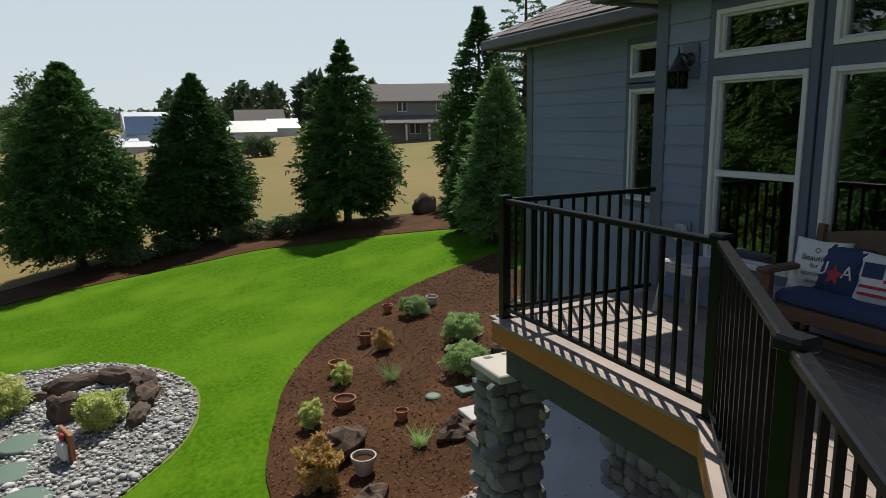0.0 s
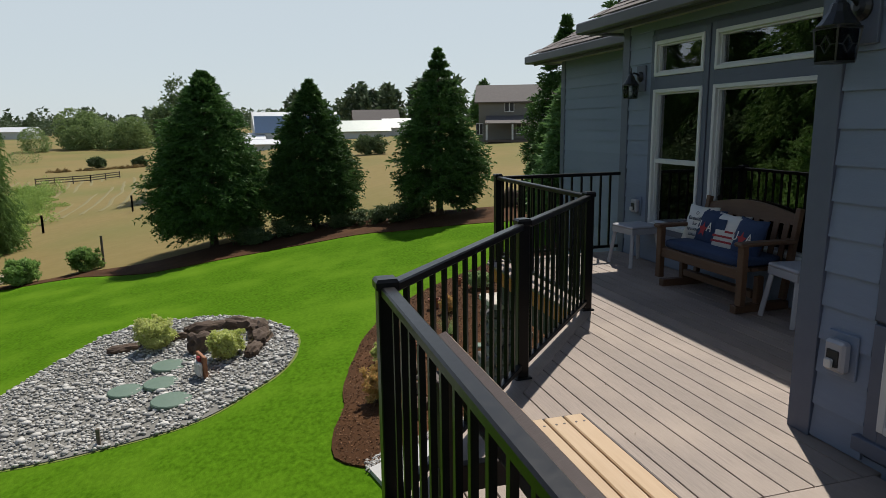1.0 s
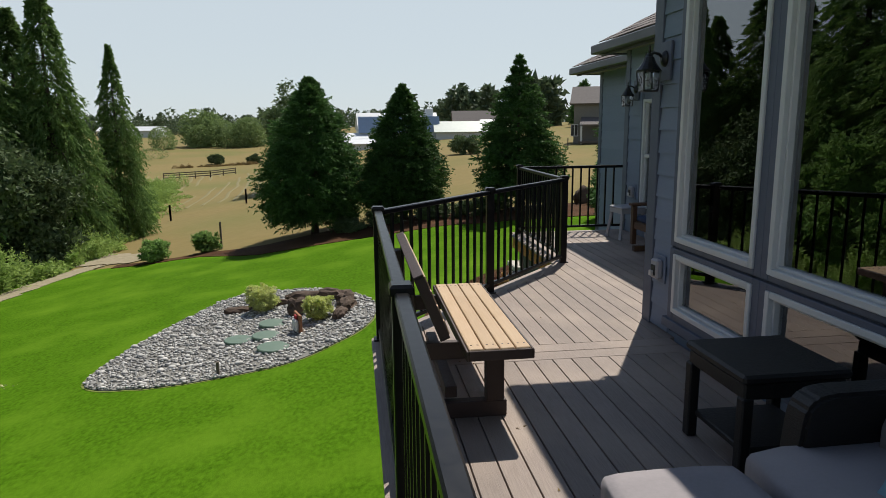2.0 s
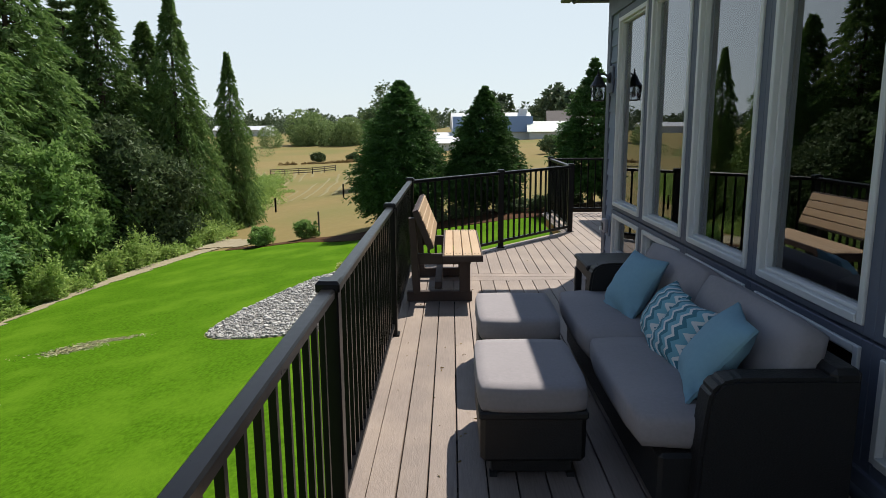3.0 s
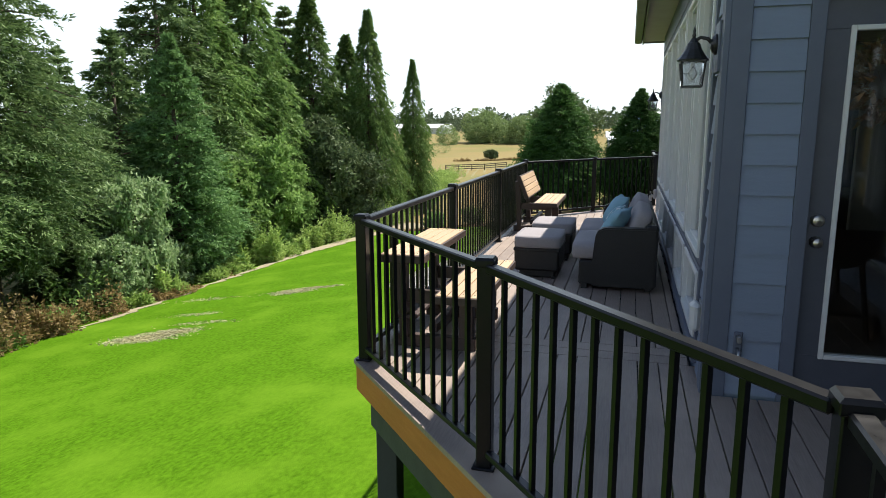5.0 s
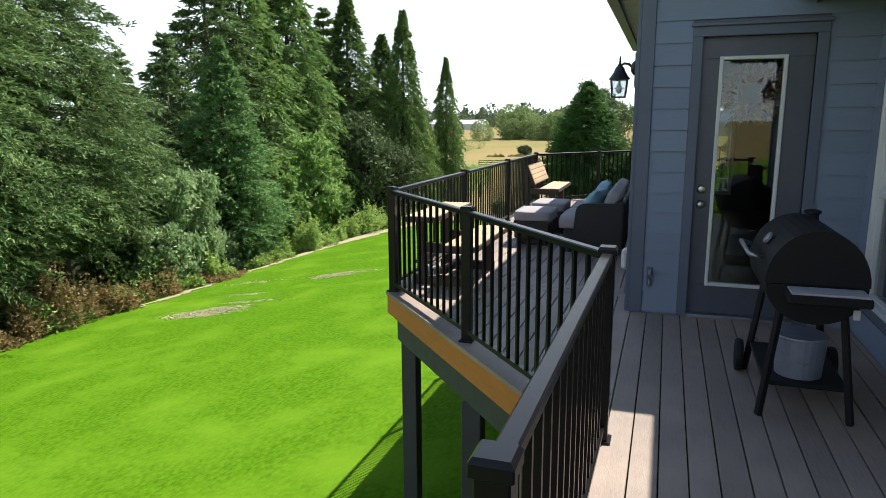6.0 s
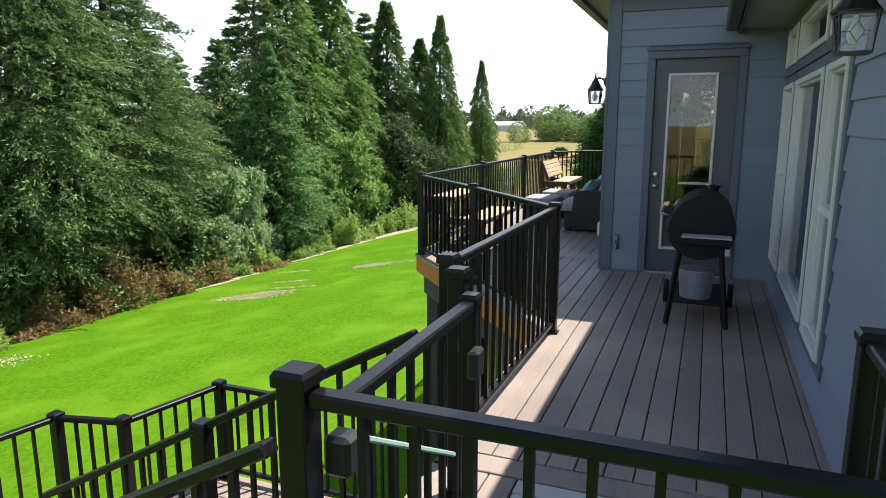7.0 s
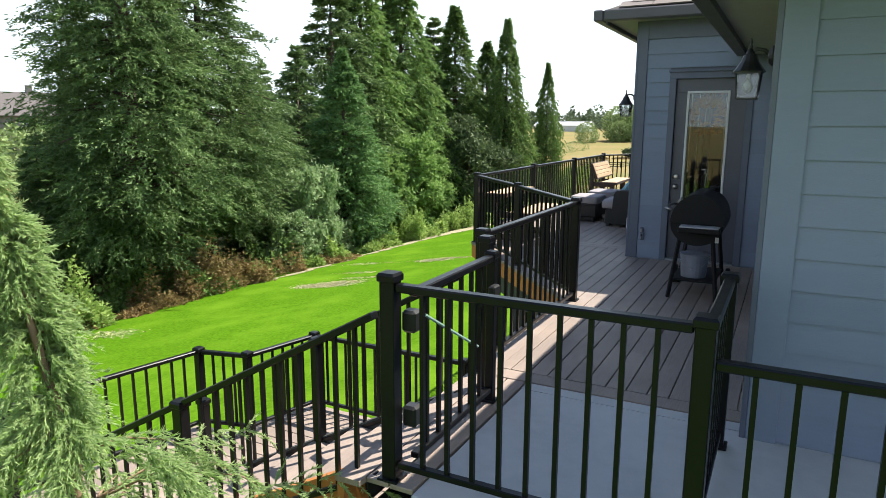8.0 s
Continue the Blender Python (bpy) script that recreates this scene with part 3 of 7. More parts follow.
FAR_U = [(4.38, 5.14, "hung"), (3.02, 4.23, "fixed"), (2.11, 2.87, "hung")]
ops = [(a, b, 0.385, 1.755) for a, b, s in FAR_U] + [(a, b, 1.88, 2.22) for a, b, s in FAR_U]
wall("wall_recess_far", REC, 1.54, 5.72, -0.3, 2.5, ops, [(2.04, 5.21, 0.3, 2.29), (5.62, 5.72, -1, 3)], "slate blue lap-sided wall behind the glider bench")
for a, b, s in FAR_U:
    window(REC, a, b, 0.385, 1.755, "white double-hung window in dark casing" if s == "hung" else "large white picture window in dark casing", s)
    window(REC, a, b, 1.88, 2.22, "small white transom window under the eave")
NEARW = west(5.17)
NEAR_U = [(-6.33, -5.64, "hung"), (-7.82, -6.50, "fixed"), (-8.56, -7.95, "hung")]
ops = [(a, b, 0.29, 1.77) for a, b, s in NEAR_U] + [(a, b, 1.91, 2.21) for a, b, s in NEAR_U]
wall("wall_near", NEARW, -9.80, -5.34, -0.3, 2.5, ops, [(-8.63, -5.57, 0.2, 2.28), (-9.80, -9.70, -1, 3)], "slate blue lap-sided wall beside the barbecue")
for a, b, s in NEAR_U:
    window(NEARW, a, b, 0.29, 1.77, "white double-hung window in dark casing" if s == "hung" else "large white picture window in dark casing", s)
    window(NEARW, a, b, 1.91, 2.21, "small white transom window under the eave")
wall("wall_near_south", south(-9.80), -12.0, -5.17, -0.3, 2.9, [], [(-5.30, -5.17, -1, 3)], "pale slate lap-sided wall above a concrete walk")
FARW = west(6.0)
wall("wall_far_west", FARW, 5.72, 8.93, -2.7, 2.45, [(6.2, 7.0, 0.62, 1.76), (6.2, 7.0, 1.87, 2.20)], [(6.13, 7.07, 0.55, 2.27), (8.83, 8.93, -3, 3)], "slate blue lap-sided far wall")
window(FARW, 6.2, 7.0, 0.62, 1.76, "narrow white window in dark casing")
window(FARW, 6.2, 7.0, 1.87, 2.20, "small white transom window under the eave")
wall("wall_step", north(5.72), 5.16, 6.0, -0.3, 2.45, [], [(5.16, 5.26, -3, 3)], "slate blue lap-sided return wall")
wall("wall_far_north", north(8.93), 6.0, 12.0, -2.7, 2.45, [], [(6.0, 6.1, -3, 3)], "slate blue lap-sided north wall")

# corner boards, frieze and skirting
def corner_board(x, y, z0, z1, sx, sy, w=0.1):
    bm = bmesh.new()
    t = 0.028
    x0, x1 = (x - t, x + w) if sx < 0 else (x - w, x + t)
    y0, y1 = (y - t, y + w) if sy < 0 else (y - w, y + t)
    box(bm, x - t if sx < 0 else x, x if sx < 0 else x + t, y0, y1, z0, z1, 0.003)
    box(bm, x if sx < 0 else x - w, x + w if sx < 0 else x, y - t if sy < 0 else y, y if sy < 0 else y + t, z0, z1, 0.003)
    return tagged(part("corner_trim", bm, TRIM), "dark slate painted corner board", "trim", kind="structure")


corner_board(3.62, -5.34, -0.3, 2.72, -1, -1)
corner_board(3.62, 1.54, -0.3, 2.72, -1, 1)
corner_board(5.16, 5.72, -0.3, 2.45, -1, 1)
corner_board(6.0, 8.93, -2.7, 2.45, -1, 1)
bm = bmesh.new()
box(bm, 5.142, 5.17, -9.828, -9.70, -0.3, 2.5, 0.003)
tagged(part("corner_trim", bm, TRIM), "dark slate painted corner board", "trim", kind="structure")
bm = bmesh.new()
box(bm, 5.17, 5.31, -9.83, -9.80, -0.3, 2.9, 0.003)
tagged(part("corner_trim", bm, SIDING), "pale slate painted corner board", "trim", kind="structure")
for nm, bx in (("trim", (3.585, 3.62, -5.24, 1.44, 2.47, 2.72)), ("trim", (3.72, 5.17, -5.37, -5.34, 2.5, 2.72)), ("skirting_trim", (3.57, 3.62, -5.05, 1.2, 0.06, 0.125))):
    tagged(part(nm, boxed(*bx, 0.004), TRIM), "dark slate painted trim board along the wall", "trim", kind="structure")

# rooms behind the glass
bm = bmesh.new()
rooms = ((3.78, 10.0, -5.19, 1.39), (5.32, 10.0, 1.5, 5.56), (6.16, 10.0, 5.56, 8.7), (5.33, 10.0, -9.56, -5.2))
for xa, xb, ya, yb in rooms:
    box(bm, xa, xb, ya, yb, -0.12, -0.01)
tagged(part("floor_inside", bm, INFLOOR), "dark brown wooden floor seen through the windows", "floor", kind="structure")
bm = bmesh.new()
box(bm, 10.0, 10.15, -9.6, 8.7, -0.1, 2.6)
box(bm, 6.3, 10.0, -5.2, -5.1, -0.1, 2.6)
box(bm, 6.2, 10.0, 1.4, 1.5, -0.1, 2.6)
tagged(part("wall_inside", bm, INSIDE), "plain dim inner walls behind the windows", "wall", kind="structure")
bm = bmesh.new()
for xa, xb, ya, yb in rooms:
    box(bm, xa, xb, ya, yb, 2.44, 2.5)
tagged(part("ceiling_inside", bm, INSIDE), "plain plaster ceiling of the rooms", "ceiling", kind="structure")
tagged(part("wall_east", boxed(11.85, 12.0, -9.7, 8.84, -2.8, 2.5), SIDING), "plain slate blue back wall of the house", "wall", kind="structure")

# ---- roofs ----
def hip_roof(name, x0, x1, y0, y1, z, pitch, label, shingled=(), keep=260):
    """A hipped roof with soffit, fascia and gutter; shingled: slopes that get single shingles near the eave."""
    e = thing(name, label, "roof", kind="structure")
    run = min((y1 - y0) / 2, (x1 - x0) / 2)
    h = run * pitch
    zt = z + 0.13
    bm = bmesh.new()
    c = [bm.verts.new(q) for q in ((x0, y0, zt), (x1, y0, zt), (x1, y1, zt), (x0, y1, zt))]
    t = [bm.verts.new(q) for q in ((x0 + run, y0 + run, zt + h), (x1 - run, y0 + run, zt + h), (x1 - run, y1 - run, zt + h), (x0 + run, y1 - run, zt + h))]
    for i in range(4):
        j = (i + 1) % 4
        bm.faces.new((c[i], c[j], t[j], t[i]))
    bmesh.ops.remove_doubles(bm, verts=bm.verts[:], dist=1e-4)
    part("roof_deck", bm, ROOFBASE, e, "dark brown shingled slopes")
    bm = bmesh.new()
    box(bm, x0 + 0.02, x1, y0 + 0.02, y1 - 0.02, z + 0.015, z + 0.03)
    part("soffit", bm, SOFFIT, e, "pale painted soffit")
    bm = bmesh.new()
    box(bm, x0 - 0.11, x0, y0 - 0.11, y1 + 0.11, z, z + 0.12, 0.014)
    box(bm, x0 + 0.002, x1, y0 - 0.11, y0, z, z + 0.12, 0.014)
    box(bm, x0 + 0.002, x1, y1, y1 + 0.11, z, z + 0.12, 0.014)
    part("gutter", bm, GUTTER, e, "dark grey metal gutter")
    part("fascia", boxed(x0 + 0.001, x0 + 0.019, y0 + 0.02, y1 - 0.02, z - 0.03, z + 0.12), GUTTER, e)
    rnd = random.Random(int(x0 * 100 + y0 * 10))
    slope = math.hypot(1, pitch)
    made = 0
    shapes = []
    for k in range(4):
        w = 0.24 + 0.06 * k
        bm = bmesh.new()
        box(bm, 0.004, w - 0.004, -0.19, 0.0, 0.0, 0.011, 0.0)
        for v in bm.verts:
            if v.co.y < -0.1:
                v.co.z += 0.008
        d = bpy.data.meshes.new("shingle")
        bm.to_mesh(d)
        bm.free()
        d.materials.append(SHINGLE)
        shapes.append((w, d))
    rest_v, rest_f = [], []
    for side in shingled:
        if side == "west":
            o, ed, up, length = Vector((x0 - 0.04, y1 + 0.04, zt)), Vector((0, -1, 0)), Vector((1, 0, pitch)).normalized(), y1 - y0 + 0.08
        elif side == "south":
            o, ed, up, length = Vector((x0 - 0.04, y0 - 0.04, zt)), Vector((1, 0, 0)), Vector((0, 1, pitch)).normalized(), 5.0
        else:
            o, ed, up, length = Vector((x1, y1 + 0.04, zt)), Vector((-1, 0, 0)), Vector((0, -1, pitch)).normalized(), x1 - x0
        nrm = ed.cross(up)
        basis = Matrix(((ed.x, up.x, nrm.x, 0), (ed.y, up.y, nrm.y, 0), (ed.z, up.z, nrm.z, 0), (0, 0, 0, 1)))
        course = 0
        while course * 0.14 < (run + 0.04) * slope - 0.14:
            inset = course * 0.14 / slope
            at = inset + rnd.uniform(0, 0.2)
            stop = length - (inset if side == "west" else 0)
            while at < stop - 0.1:
                w, d = rnd.choice(shapes)
                p = o + ed * at + up * (course * 0.14 + 0.16) + nrm * (0.012 + rnd.uniform(0, 0.006))
                mm = Matrix.Translation(p) @ basis
                if made < keep:
                    link_mesh("shingle", d, e, m=mm)
                    made += 1
                else:
                    b = len(rest_v)
                    rest_v += [tuple(mm @ v.co) for v in d.vertices]
                    rest_f += [tuple(b + i for i in pl.vertices) for pl in d.polygons]
                at += w
            course += 1
    if rest_v:
        tagged(pydata("shingle_courses", rest_v, rest_f, SHINGLE, e), kind="stuff")
    return e


hip_roof("roof_bay", 3.28, 12.0, -5.60, 1.84, 2.68, 0.5, "low hipped roof of dark brown asphalt shingles over the bay", ("south",))
hip_roof("roof_recess", 4.88, 12.0, 0.4, 6.05, 2.40, 0.55, "hipped roof of dark brown shingles with a dark gutter", ("west",))
hip_roof("roof_far", 5.62, 12.6, 3.2, 9.25, 2.36, 0.55, "farther hipped roof of dark brown shingles", ("west",), 200)
hip_roof("roof_near", 4.75, 12.4, -10.6, -3.4, 2.28, 0.5, "hipped roof over the near wall with a pale soffit", ())

# ---- deck ----
deck = tagged(part("deck", boxed(1.62, 3.60, -5.2, 1.2, -0.2, -0.05), BEAM), "raised deck of brown composite boards on dark beams", "deck", kind="structure")
def edge_far(x):
    return 1.378 + (x - 1.553) * 1.139 if x < 3.58 else 5.72


def edge_near(x):
    return -5.356 - (x - 1.553) * 1.1486 if x < 3.565 else -11.08


PITCH, INSET = 0.1229, 0.121
def board(x0, x1, ya0, ya1, yb0, yb1, z=0.0):
    """One board along y; its ends may be cut on the slant."""
    bm = bmesh.new()
    lo = [(x0, ya0), (x1, ya1), (x1, yb1), (x0, yb0)]
    c = 0.002
    top = [(x0 + c, ya0 + c), (x1 - c, ya1 + c), (x1 - c, yb1 - c), (x0 + c, yb0 - c)]
    a = [bm.verts.new((x, y, z - 0.025)) for x, y in lo]
    b = [bm.verts.new((x, y, z - 0.003)) for x, y in lo]
    t = [bm.verts.new((x, y, z)) for x, y in top]
    for p, q in ((a, b), (b, t)):
        for i in range(4):
            bm.faces.new((p[i], p[(i + 1) % 4], q[(i + 1) % 4], q[i]))
    bm.faces.new(t)
    bm.faces.new(list(reversed(a)))
    part("deck_board", bm, DECK, deck)


far_off, near_off = INSET * 1.5, INSET * 1.5
x = 1.555 + INSET
while x < 5.14:
    x1 = min(x + PITCH - 0.006, 5.155)
    fa, fb = (edge_far(x) - far_off, edge_far(x1) - far_off) if x1 < 3.58 else (5.62, 5.62)
    na, nb = (edge_near(x) + near_off, edge_near(x1) + near_off) if x1 < 3.58 else (-9.50, -9.50)
    if x < 3.60 - 0.02:
        board(x, min(x1, 3.575 if x1 > 3.58 else x1), -4.645, -4.645, 0.785, 0.785)
    if x1 <= 3.58:
        if fa > 1.09:
            board(x, x1, 1.075, 1.075, max(fa, 1.09), max(fb, 1.09))
        if na < -4.95:
            board(x, x1, min(na, -4.95), min(nb, -4.95), -4.935, -4.935)
    elif x < 3.6:
        board(x, x1, 1.075, 1.075, 5.62, 5.62)
        board(x, x1, -9.5, -9.5, -4.935, -4.935)
    else:
        board(x, x1, 1.575, 1.575, 5.62, 5.62)
        board(x, x1, -9.5, -9.5, -5.385, -5.385)
    x += PITCH
for y0 in (0.79, 0.935, -4.785, -4.93):
    bm = boxed(1.68, 3.575, y0, y0 + 0.139, -0.025, 0.0, 0.003)
    part("deck_board", bm, DECK, deck)
for xa in (3.682, 3.805):
    part("deck_board", boxed(xa, xa + 0.117, -11.05, -9.66, -0.025, 0.0, 0.003), DECK, deck)
part("deck_board", boxed(3.68, 5.15, -9.647, -9.508, -0.025, 0.0, 0.003), DECK, deck)

OUTLINE = [(5.15, 5.72), (3.58, 5.72), (3.58, 3.686), (1.553, 1.378), (1.553, -5.356), (3.558, -7.66), (3.558, -11.1)]
def inset_line(pts, d):
    """The same line moved to its left by d, mitred."""
    out = []
    for i, p in enumerate(pts):
        p = Vector(p)
        ns = []
        for a, b in ((i - 1, i), (i, i + 1)):
            if 0 <= a and b < len(pts):
                v = Vector(pts[b]) - Vector(pts[a])
                ns.append(Vector((-v.y, v.x)).normalized())
        n = sum(ns, Vector((0, 0)))
        n = n / n.length
        out.append(p + n * (d / n.dot(ns[0])))
    return out


inner = inset_line(OUTLINE, INSET)
outer = inset_line(OUTLINE, -0.012)
fas_o, fas_i = inset_line(OUTLINE, 0.0), inset_line(OUTLINE, 0.035)
for i in range(len(OUTLINE) - 1):
    bm = bmesh.new()
    prism(bm, [outer[i], outer[i + 1], inner[i + 1], inner[i]][::1], -0.027, 0.001)
    bmesh.ops.recalc_face_normals(bm, faces=bm.faces[:])
    part("edge_board", bm, DECK, deck)
    bm = bmesh.new()
    prism(bm, [fas_o[i], fas_o[i + 1], fas_i[i + 1], fas_i[i]], -0.20, -0.028)
    bmesh.ops.recalc_face_normals(bm, faces=bm.faces[:])
    part("fascia", bm, FASCIA, deck, "orange cedar fascia board")
bm = bmesh.new()
bi, bo = inset_line(OUTLINE, 0.22), inset_line(OUTLINE, 0.08)
for i in range(len(OUTLINE) - 1):
    prism(bm, [bo[i], bo[i + 1], bi[i + 1], bi[i]], -0.45, -0.201)
bmesh.ops.recalc_face_normals(bm, faces=bm.faces[:])
part("beam", bm, BEAM, deck, "dark grey-green beam under the fascia")
bm = bmesh.new()
for yy in np.arange(-10.8, 5.6, 0.42):
    xw = 1.75 if -5.2 < yy < 1.2 else 3.75
    box(bm, xw, 5.1, yy, yy + 0.045, -0.2, -0.03)
part("joists", bm, BEAM, deck)
for px, py in ((1.72, -5.22), (1.72, -2.0), (1.72, 1.2), (3.72, -7.55), (3.72, -10.9), (2.65, -6.4)):
    zb = ground_z(px, py)
    tagged(part("deck_post", boxed(px - 0.07, px + 0.07, py - 0.07, py + 0.07, zb - 0.05, -0.45, 0.006), BEAM), "dark painted timber post holding up the deck", "post", group="deck posts", kind="structure")
concrete_walk = tagged(part("concrete_walk", boxed(3.93, 12.0, -11.08, -9.755, -0.16, -0.006, 0.006), CONCRETE), "pale concrete landing beside the house", "walkway", kind="structure")
part("concrete_corner", boxed(3.93, 5.16, -9.755, -9.655, -0.16, -0.0055), CONCRETE, concrete_walk)

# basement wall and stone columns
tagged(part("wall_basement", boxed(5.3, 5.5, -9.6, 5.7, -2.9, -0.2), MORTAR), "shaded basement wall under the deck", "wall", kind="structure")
STONES = [rock_mesh("stone", STONE, k, (0.5, 0.5, 0.5), 0.07, 2, 1.6, True, 4.0) for k in range(6)]
def stone_face(parent, m, u0, u1, z0, z1, seed):
    """Rounded veneer stones in rough courses on a wall frame."""
    rnd = random.Random(seed)
    z = z0
    while z < z1 - 0.05:
        hh = rnd.uniform(0.1, 0.2)
        u = u0 + rnd.uniform(-0.06, 0.0)
        while u < u1 - 0.02:
            w = rnd.uniform(0.1, 0.27)
            mm = m @ Matrix.Translation((u + w / 2, 0.0, z + hh / 2)) @ Matrix.Rotation(rnd.uniform(-0.25, 0.25), 4, "Y") @ Matrix.Diagonal((w * 0.97, 0.1, hh * 0.97, 1))
            link_mesh("stone", rnd.choice(STONES), parent, m=mm)
            u += w
        z += hh


def stone_column(x, y, s, ztop):
    zb = ground_z(x, y)
    e = thing("stone_column", "square column of grey rounded stones with a cut stone cap", "column", pose(x, y, zb), kind="structure", group="stone columns")
    h = ztop - zb
    part("core", boxed(-s / 2, s / 2, -s / 2, s / 2, -0.05, h - 0.07), MORTAR, e)
    bm = boxed(-s / 2 - 0.06, s / 2 + 0.06, -s / 2 - 0.06, s / 2 + 0.06, h - 0.07, h, 0.01)
    part("cap", bm, STONECAP, e, "pale cut stone cap")
    for k, a in enumerate((90, 180, 270, 0)):
        stone_face(e, Matrix.Rotation(radians(a), 4, "Z") @ Matrix.Translation((0, s / 2, 0)), -s / 2, s / 2, 0.0, h - 0.09, int(x * 10) + k)
    return e


stone_column(3.84, 5.88, 0.36, -0.47)
stone_column(4.35, 4.1, 0.36, -0.47)
sw = thing("stone_wainscot", "low stone veneer along the basement wall", "wall", kind="structure")
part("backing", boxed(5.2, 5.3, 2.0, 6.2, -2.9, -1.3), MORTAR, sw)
stone_face(sw, west(5.2), 2.0, 6.2, -2.75, -1.3, 5)
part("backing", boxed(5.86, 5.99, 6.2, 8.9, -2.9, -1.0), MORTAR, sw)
stone_face(sw, west(5.86), 6.2, 8.9, -2.4, -1.0, 6)

# ---- railings ----
RAILS = "black aluminium deck railings"
BAL = bpy.data.meshes.new("baluster")
_b = bmesh.new()
box(_b, -0.0095, 0.0095, -0.0095, 0.0095, 0.07, 0.88)
_b.to_mesh(BAL)
_b.free()
BAL.materials.append(BLACK)
def rail_post(x, y, z=0.0, h=0.92, w=0.066):
    e = thing("rail_post", "square black aluminium railing post with a cap", "post", pose(x, y, z), group="railing posts")
    part("shaft", boxed(-w / 2, w / 2, -w / 2, w / 2, 0, h - 0.025, 0.004), BLACK, e)
    bm = bmesh.new()
    c = w / 2 + 0.008
    box(bm, -c, c, -c, c, h - 0.03, h, 0.003)
    for v in bm.verts:
        if v.co.z > h - 0.002:
            v.co.x *= 0.86
            v.co.y *= 0.86
            v.co.z += 0.008
    part("cap", bm, BLACK, e)
    part("base_flange", boxed(-w / 2 - 0.016, w / 2 + 0.016, -w / 2 - 0.016, w / 2 + 0.016, 0, 0.012, 0.003), BLACK, e)
    return e


def railing(a, b, gap=0.115, short=0.038, name="railing", top=0.885,  label="black aluminium railing section with square balusters"):
    """One section between two posts; a and b are the posts' feet."""
    a, b = Vector(a), Vector(b)
    flat = Vector((b.x - a.x, b.y - a.y, 0))
    L = flat.length
    u = flat / L
    rise = (b.z - a.z) / L
    e = thing(name, label, "railing", Matrix.Translation(a) @ Matrix.Rotation(math.atan2(u.y, u.x), 4, "Z"), group=RAILS)
    s, t = short, L - short
    bm = bmesh.new()
    bar(bm, (s, 0, top + rise * s), (t, 0, top + rise * t), 0.05, 0.036, 0.006)
    part("top_rail", bm, BLACK, e)
    bm = bmesh.new()
    bar(bm, (s, 0, 0.075 + rise * s), (t, 0, 0.075 + rise * t), 0.038, 0.03, 0.004)
    part("bottom_rail", bm, BLACK, e)
    n = max(1, int(round((t - s) / gap)))
    for i in range(1, n):
        d = s + (t - s) * i / n
        link_mesh("baluster", BAL, e, m=Matrix.Translation((d, 0, rise * d)) @ Matrix.Diagonal((1, 1, (top - 0.01) / 0.88, 1)))
    return e


POSTS = [(3.652, 5.65), (3.637, 3.668), (2.609, 2.518), (1.608, 1.357), (1.608, -0.868), (1.608, -3.14), (1.61, -5.337), (2.619, -6.46), (3.622, -7.648), (3.60, -9.615)]
for p in POSTS:
    rail_post(*p)
for p, q in zip(POSTS, POSTS[1:]):
    railing((*p, 0), (*q, 0))
railing((3.652, 5.65, 0), (5.13, 5.66, 0))
rail_post(3.73, -9.85)
gate_a, gate_b = (3.84, -10.02), (3.845, -10.93)
rail_post(*gate_a, h=0.87, w=0.05)
gate = railing((*gate_a, 0), (*gate_b, 0), name="gate", top=0.84, short=0.03, label="black aluminium gate panel with a latch")
part("latch", boxed(0.02, 0.1, 0.02, 0.06, 0.6, 0.7, 0.008), IRON, gate, "black gate latch")
rail_post(3.79, -11.0, h=0.94, w=0.07)
rail_post(5.05, -11.0, h=0.925, w=0.068)
railing((3.79, -11.0, 0), (5.05, -11.0, 0))
rail_post(5.05, -9.99, h=0.87)
railing((5.05, -11.0, 0), (5.05, -9.99, 0), top=0.84)
railing((5.05, -11.0, -0.12), (6.9, -11.0, -0.12), gap=0.125)
for zz in (0.28, 0.72):
    part("hinge", boxed(0.86, 0.93, -0.035, 0.035, zz - 0.05, zz + 0.05, 0.012), IRON, gate, "black gate hinge")

# stairs down to a landing
LAND = -1.27
stairs = tagged(thing("stairs", "brown composite steps down from the deck to a landing", "stairs", pose(0, 0, 0), kind="structure"))
for k in range(6):
    xa = 3.60 - 0.34 * (k + 1)
    zz = -0.1815 * (k + 1)
    for q in range(2):
        part("tread", boxed(xa - 0.02 + 0.178 * q, xa + 0.155 + 0.178 * q, -10.95, -10.02, zz - 0.03, zz, 0.004), DECK, stairs)
    part("riser", boxed(xa + 0.335, xa + 0.35, -10.93, -10.04, zz - 0.03, zz + 0.15), BEAM, stairs)
for yy in (-10.98, -9.99):
    bm = bmesh.new()
    bar(bm, (3.62, yy, -0.14), (1.42, yy, -1.31), 0.045, 0.28)
    part("stringer", bm, FASCIA if yy < -10.5 else BEAM, stairs, "cedar stair stringer")
A_IN, C_IN, B_OUT, S_OUT = (1.21, -8.31), (1.04, -9.06), (0.56, -9.18), (0.25, -10.75)
bm = bmesh.new()
prism(bm, [(2.9, -8.25), (1.16, -8.25), (0.98, -9.0), (0.5, -9.12), (0.18, -10.98), (1.5, -10.98), (1.56, -9.95), (2.9, -9.95)], LAND - 0.2, LAND - 0.028)
bmesh.ops.recalc_face_normals(bm, faces=bm.faces[:])
landing = tagged(part("landing", bm, BEAM), "low landing of brown composite boards", "deck", kind="structure")
